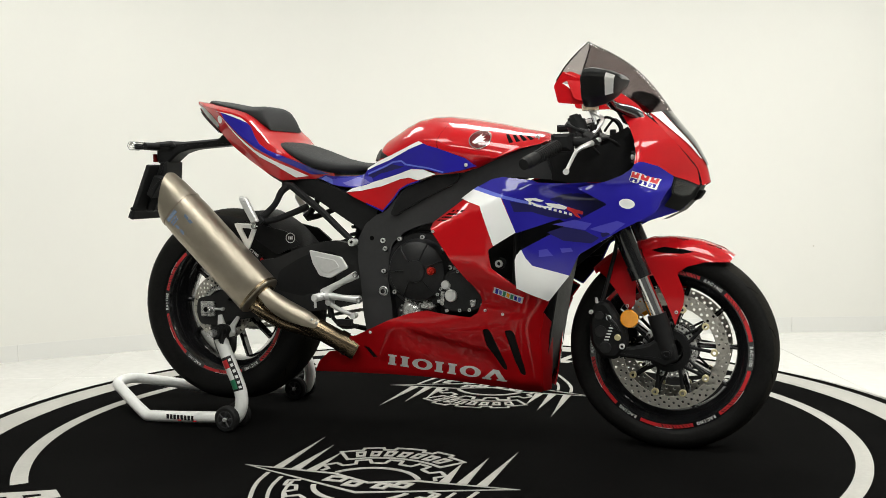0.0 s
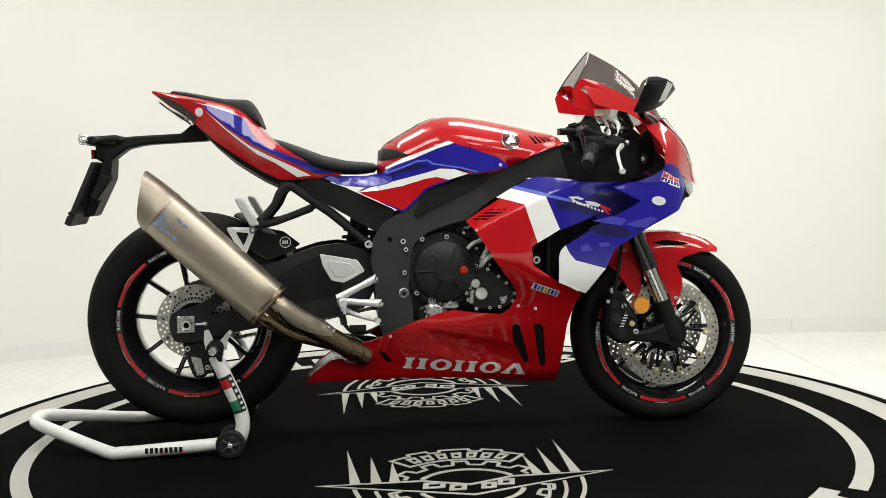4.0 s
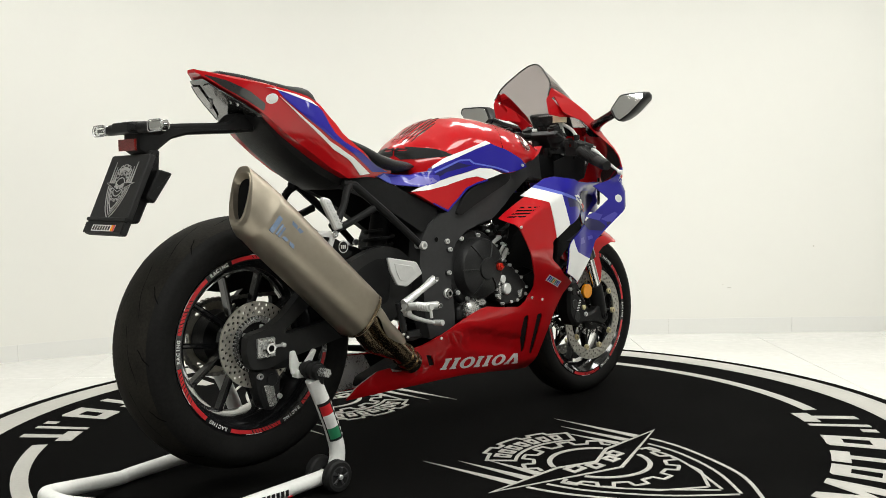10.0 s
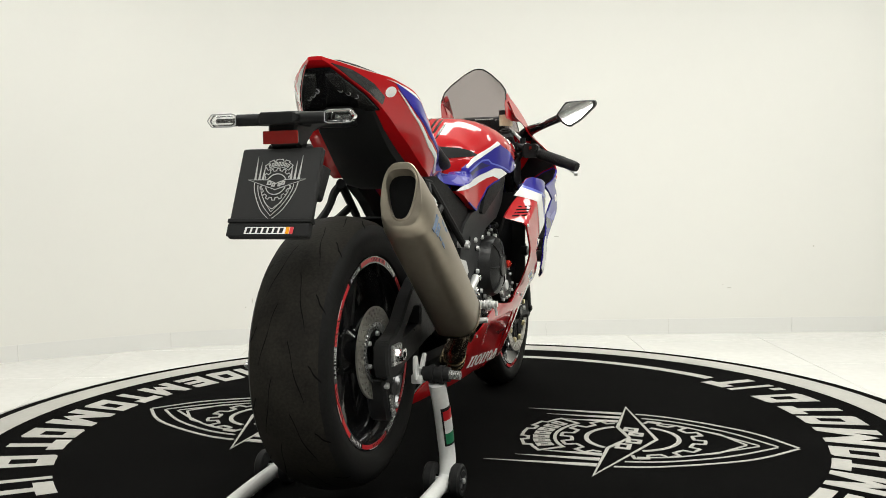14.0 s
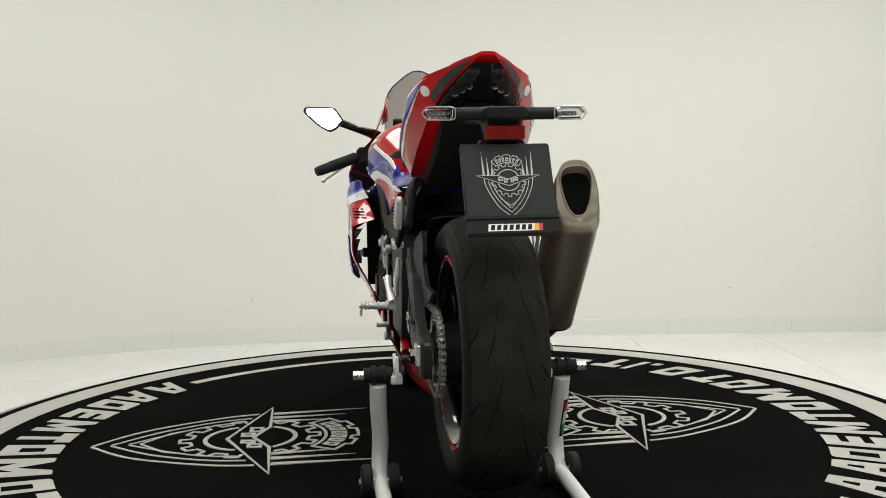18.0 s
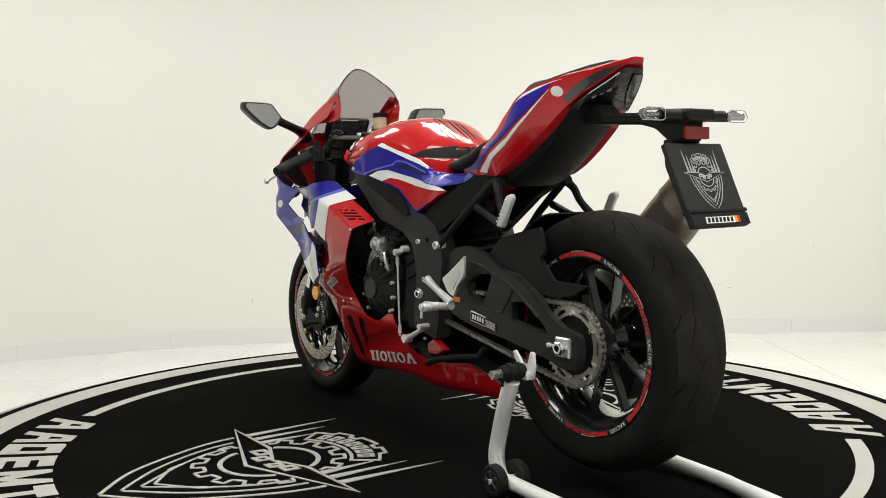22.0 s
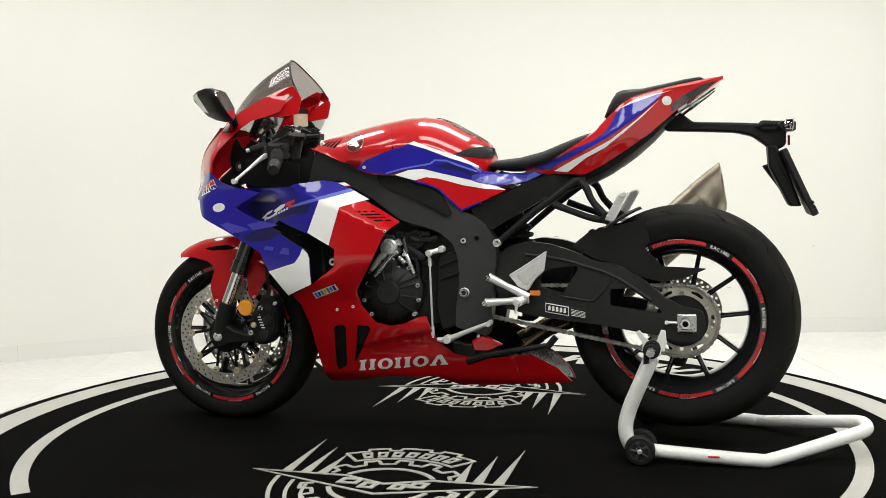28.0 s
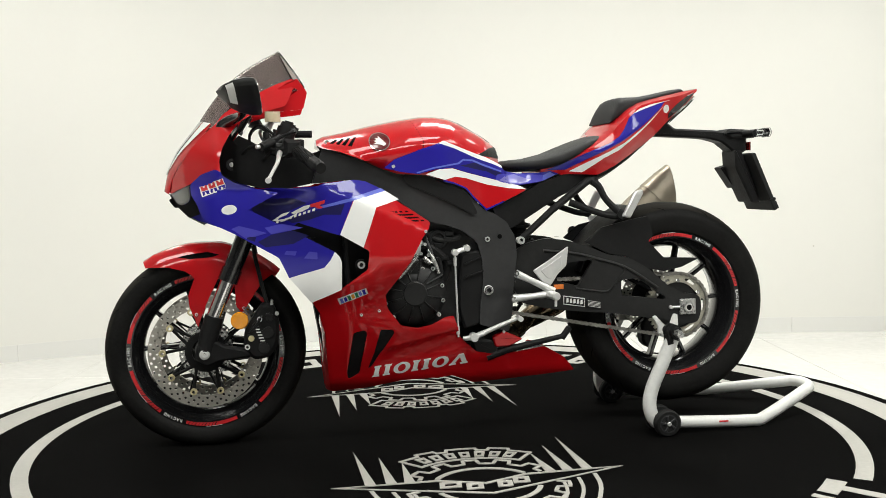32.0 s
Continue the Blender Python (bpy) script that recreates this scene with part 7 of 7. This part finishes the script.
for i in range(4):
    u = .10 + .15 * i
    both("fairing_slot", [facet(u, .28), facet(u + .075, .28), facet(u + .27, .80), facet(u + .195, .80)], side_y, DARK_HOLE, FAIRINGS, "dark slanting louvre", off=.0012, th=.003, step=.008)
for poly, m, tell in (([(.426, .654), (.485, .666), (.532, .656), (.514, .638), (.455, .648)], VIOLET, "mid blue graphic"), ([(.411, .632), (.455, .647), (.514, .636), (.552, .617), (.530, .602), (.455, .609)], NAVY, "dark blue graphic"),
                      ([(.525, .641), (.582, .626), (.622, .655), (.601, .663), (.55, .649)], VIOLET, "mid blue graphic"), ([(.560, .618), (.580, .626), (.600, .640), (.592, .638), (.555, .630)], NAVY, "dark blue graphic"),
                      ([(.389, .584), (.411, .587), (.426, .568), (.389, .565)], VIOLET, "violet graphic"), ([(.445, .588), (.474, .590), (.480, .580), (.450, .576)], VIOLET, "violet graphic")):
    both("shade_graphic", poly, wing_y, m, winglets, tell, off=.0016, th=.003)

# number plate holder
HOLDER = [(-.700, .955), (-.739, .958), (-.77, .932), (-.902, .926), (-1.00, .918), (-1.02, .905), (-1.02, .86), (-.985, .84), (-.965, .862), (-.93, .888), (-.886, .899), (-.85, .902), (-.691, .91)]
holder = part("plate_holder", prism(rounded(HOLDER, .008), -.034, .034, .006), BLACK, bike, "black tail tidy arm")
part("crossbar", join(prism(rounded([(-1.045, .925), (-.955, .930), (-.935, .912), (-.96, .896), (-1.045, .900)], .005), -.045, .045, .008), tube([(-1.015, -.105, .912), (-1.015, .105, .912)], .013, 12)), BLACK, holder)
part("rear_reflector", moved(box(0, 0, 0, .006, .082, .027, .002), Matrix.Translation((-1.027, 0, .873))), RED_LENS, holder, "red rectangular reflector")
for s in (-1, 1):
    ind = part("indicator", moved(join(prism(rounded([(-.03, -.009), (-.022, -.0125), (.025, -.012), (.034, 0), (.025, .012), (-.022, .0125), (-.03, .009)], .003), -.010, .012, .004)), Matrix.Translation((-1.018, s * .135, .912)) @ Matrix.Rotation(radians(90), 4, "Z") @ Matrix.Scale(s, 4, (1, 0, 0))), CLEAR, holder, "clear-lens indicator")
    rim = rounded([(-.032, -.010), (-.022, -.0135), (.026, -.013), (.036, 0), (.026, .013), (-.022, .0135), (-.032, .010)], .003)
    part("indicator_rim", moved(tube([(x, .012, z) for x, z in rim], .0013, 6, closed=True), Matrix.Translation((-1.018, s * .135, .912)) @ Matrix.Rotation(radians(90), 4, "Z") @ Matrix.Scale(s, 4, (1, 0, 0))), mat("lens_rim", (.30, .30, .30), .2, coat=.6, vary=.1) if s < 0 else bpy.data.materials["lens_rim"], holder, "grey edge of the lens")
    part("indicator_stem", tube([(-1.008, s * .04, .912), (-1.008, s * .110, .912)], [.014, .010], 12), BLACK, holder)
    part("indicator_insert", moved(box(0, 0, 0, .006, .044, .009, .002), Matrix.Translation((-1.012, s * .135, .912))), ENGINE_GREY, holder, "silver lamp reflector")
PL = Matrix.Translation((-1.052, 0, .757)) @ Matrix.Rotation(radians(24.2), 4, "Y") @ Matrix.Rotation(radians(-90), 4, "Z")
# plate: local x across, y through, z up
plate = part("plate", moved(prism(rounded([(-.093, -.100), (.093, -.100), (.093, .100), (-.093, .100)], .006), -.008, .008, .003), PL), PLATE_BLACK, holder, "black dealer plate with a white emblem")
part("plate_frame", moved(join(prism([(-.093, -.0985), (.093, -.0985), (.093, -.072), (-.093, -.072)], -.0105, -.0075, .001), prism([(-.095, -.068), (.095, -.068), (.095, -.060), (-.095, -.060)], -.0115, .009, .001)), PL), BLACK, plate, "black lower plate rail")
part("plate_bracket", join(prism(rounded([(-.97, .86), (-.975, .80), (-1.030, .69), (-1.062, .69), (-1.020, .80), (-.994, .86)], .006), -.05, .05, .006), prism(rounded([(-.96, .805), (-.995, .815), (-1.03, .75), (-1.01, .735)], .006), -.085, -.03, .004)), BLACK, holder, "black plate bracket")
part("plate_label", moved(prism([(-.052, -.094), (.058, -.094), (.060, -.079), (-.050, -.079)], -.0112, -.0104, .0002), PL), WHITE_FILM, plate, "white dealer strip")
each("print_bar", [moved(prism([(-.047 + .0125 * i, -.092), (-.045 + .0125 * i, -.081), (-.037 + .0125 * i, -.081), (-.039 + .0125 * i, -.092)], -.0118, -.0111, .0002), PL) for i in range(7)], BLACK, plate)
part("plate_label_flag", moved(join(prism([(.042, -.094), (.050, -.094), (.051, -.079), (.043, -.079)], -.0119, -.0111, .0002)), PL), AMBER, plate)
part("plate_label_flag", moved(join(prism([(.051, -.094), (.059, -.094), (.060, -.079), (.052, -.079)], -.0119, -.0111, .0002)), PL), RED_FILM, plate)
lines = []


def on_plate(name, poly, holes):
    pts, faces, rings = fill(poly, holes, step=.5, edge=.0006)
    k = len(pts)
    v = [(x, -.0095, z) for x, z in pts] + [(x, -.0075, z) for x, z in pts]
    lines.append((v, list(faces) + [(a, b, b + k, a + k) for r in rings for a, b in zip(r, r[1:] + r[:1])]))


emblem(Matrix.Translation((0, .118, 0)), .17, on_plate, .78)
part("plate_emblem", moved(join(*lines), PL), mat("grey_print", (.40, .40, .39), .5, vary=.05), plate, "pale winged gear emblem")

for s in (-1, 1):
    y = s * (min(fairing_y(.625, .86), lerp_table([(.4, .16), (.6, .135), (.7, .08)], .625)) - .012)
    part("inner_fastener", cover_disc(.620, .834, s, [(.017, abs(y) - .004), (.017, abs(y) + .004), (.012, abs(y) + .005), (.011, abs(y) + .002)], 20), FRAME_GREY, bike, "round cowl fastener")
    part("fastener_head", cover_disc(.620, .834, s, [(.007, abs(y)), (.007, abs(y) + .004), (.005, abs(y) + .005)], 14), SILVER, bike)
    part("master_cylinder", join(tube([(.505, s * .165, .895), (.535, s * .205, .880)], [.014, .011], 14), tube([(.520, s * .150, .905), (.520, s * .150, .925)], .010, 12)), BLACK, bike, "black master cylinder" if s < 0 else "black clutch perch")
    part("banjo_bolt", tube([(.537, s * .200, .882), (.548, s * .206, .880)], .006, 8), SILVER, bike)
    part("cable", tube([(.50, s * .12, .92), (.54, s * .06, .95), (.57, s * .02, .92), (.56, 0, .86)], .0040, 8, 5), RUBBER, bike)
    part("cable", tube([(.49, s * .17, .885), (.53, s * .13, .845), (.55, s * .09, .80), (.52, s * .07, .76)], .0045, 8, 5), RUBBER, bike)
    part("clamp_bolt", bolt(.465, s * .140, .895, .005, s, .004), SILVER, bike)


# ---- the paddock stand ----
stand = thing("paddock_stand", "white tubular rear paddock stand with black rollers", "paddock stand")
SL = [(-.645, -.215, .036), (-.80, -.215, .028), (-.935, -.212, .021), (-.988, -.193, .023), (-1.185, -.062, .066), (-1.226, -.028, .075), (-1.236, .018, .078), (-1.228, .064, .075), (-1.185, .098, .066), (-.988, .212, .022), (-.935, .230, .020), (-.80, .240, .027), (-.645, .243, .035)]
frame_tube = part("base_tube", tube(SL, .0185, 16, 4), STAND_WHITE, stand, "white powder-coated base tube")
for s, y, ty in ((-1, -.215, -.212), (1, .243, .246)):
    wx = -.638 if s > 0 else -.629
    way = catmull([(-.645, y, .030), (-.614, y, .041), (-.597, y + .002 * -s, .085), (-.606, y + .004 * -s, .14), (-.640, (y + ty) / 2, .225), (-.668, ty, .290)], 10)
    up_ = part("upright", tube(way, .0205, 14), STAND_WHITE, stand, "white bent upright")
    if s < 0:
        def patch(i0, i1, a0, a1, lift, m, label=""):
            """A sticker on the outer face of the upright, between two turns round its axis."""
            rows = []
            for i in range(i0, i1 + 1):
                d = (way[i + 1] - way[i - 1]).normalized()
                o = Vector((0, -1, 0))
                o = (o - d * o.dot(d)).normalized()
                sd = d.cross(o)
                rows.append([way[i] + (.0205 + lift) * (math.cos(radians(a)) * o + math.sin(radians(a)) * sd) for a in [a0 + (a1 - a0) * k / 8 for k in range(9)]])
            vs = [tuple(q) for r in rows for q in r]
            return part("flag_sticker", (vs, [(9 * r + k, 9 * r + k + 1, 9 * r + k + 10, 9 * r + k + 9) for r in range(len(rows) - 1) for k in range(8)]), m, up_, label)

        patch(28, 41, -78, 62, .0006, PLATE_BLACK, "black sticker with a red, white and green flag")
        patch(37, 40, -66, 18, .0012, RED_FILM)
        patch(33, 37, -66, 18, .0012, WHITE_FILM)
        patch(29, 33, -66, 18, .0012, GREEN_FILM)
        for i in range(6):
            patch(29 + 2 * i, 30 + 2 * i, 28, 52, .0012, SILVER_FILM)
    for dy in (-.034, .034):
        roll = part("roller", moved(lathe([(.012, -.013), (.036, -.013), (.041, -.008), (.041, .008), (.036, .013), (.012, .013)], 32), Matrix.Translation((wx, y + dy, .0415))), RUBBER, stand, "black rubber roller")
        o = dy / abs(dy)
        part("roller_hub", join(moved(ring_y(.024, .028, o * .0135, o * .010, 30), Matrix.Translation((wx, y + dy, .0415))), *[moved(spoke(2 * math.pi * i / 5, .006, .026, .007, .009, .006), Matrix.Translation((wx, y + dy + o * .012, .0415))) for i in range(5)]), FRAME_GREY, roll, "five-spoked dark hub")
        part("roller_bolt", disc_y(wx, y + dy + o * .008, y + dy + o * .019, .0415, .007, 8), SILVER, roll)
    part("axle", tube([(wx, y - .05, .0415), (wx, y + .05, .0415)], .007, 8), SILVER, stand)
    hold = part("clamp", join(tube([(-.668, ty - .034, .312), (-.668, ty + .034, .312)], .018, 16), tube([(-.668, ty - .020, .312), (-.668, ty - .010, .312)], .023, 16), tube([(-.668, ty + .004, .312), (-.668, ty + .016, .312)], .023, 16), box(-.657, ty, .288, .02, .04, .03, .004)), RUBBER, stand, "black adjustable clamp")
    part("clamp_end", tube([(-.668, ty + s * .034, .312), (-.668, ty + s * .060, .312)], .012, 6), ENGINE_GREY, hold, "steel hexagon end")
    iy = ty - s * .044
    part("hook", join(prism(rounded([(-.700, .300), (-.640, .300), (-.640, .322), (-.622, .352), (-.632, .357), (-.660, .325), (-.678, .328), (-.690, .36), (-.702, .358), (-.705, .325)], .003), iy - .004, iy + .004, .001), prism(rounded([(-.690, .29), (-.65, .29), (-.65, .312), (-.69, .312)], .003), iy - s * .0 - .014, iy + .014, .002)), STAND_WHITE, hold, "white bobbin hook")
# plain bars of the maker's mark along the side tube
each("print_bar", [box(-.865 + .0135 * i, -.2330, .029, .009, .0025, .015, .0006) for i in range(8)], BLACK, frame_tube)
each("print_bar", [box(x, -.2328, .019, .013, .0025, .003, .0004) for x in (-.762, -.82)] + [box(-.83, .2570, .030, .030, .0025, .005, .0006)], RED_FILM, frame_tube)


# ---- what moves ----
def motions():
    rows = []
    t = 0.0
    while t < SECONDS + 0.01:
        rows.append((t, pose(0, 0, 0, 0, 0, TURN_START + TURN_RATE * t)))
        t += 2.0
    for carried in (turntable, bike, stand):
        walk(carried, rows)


motions()
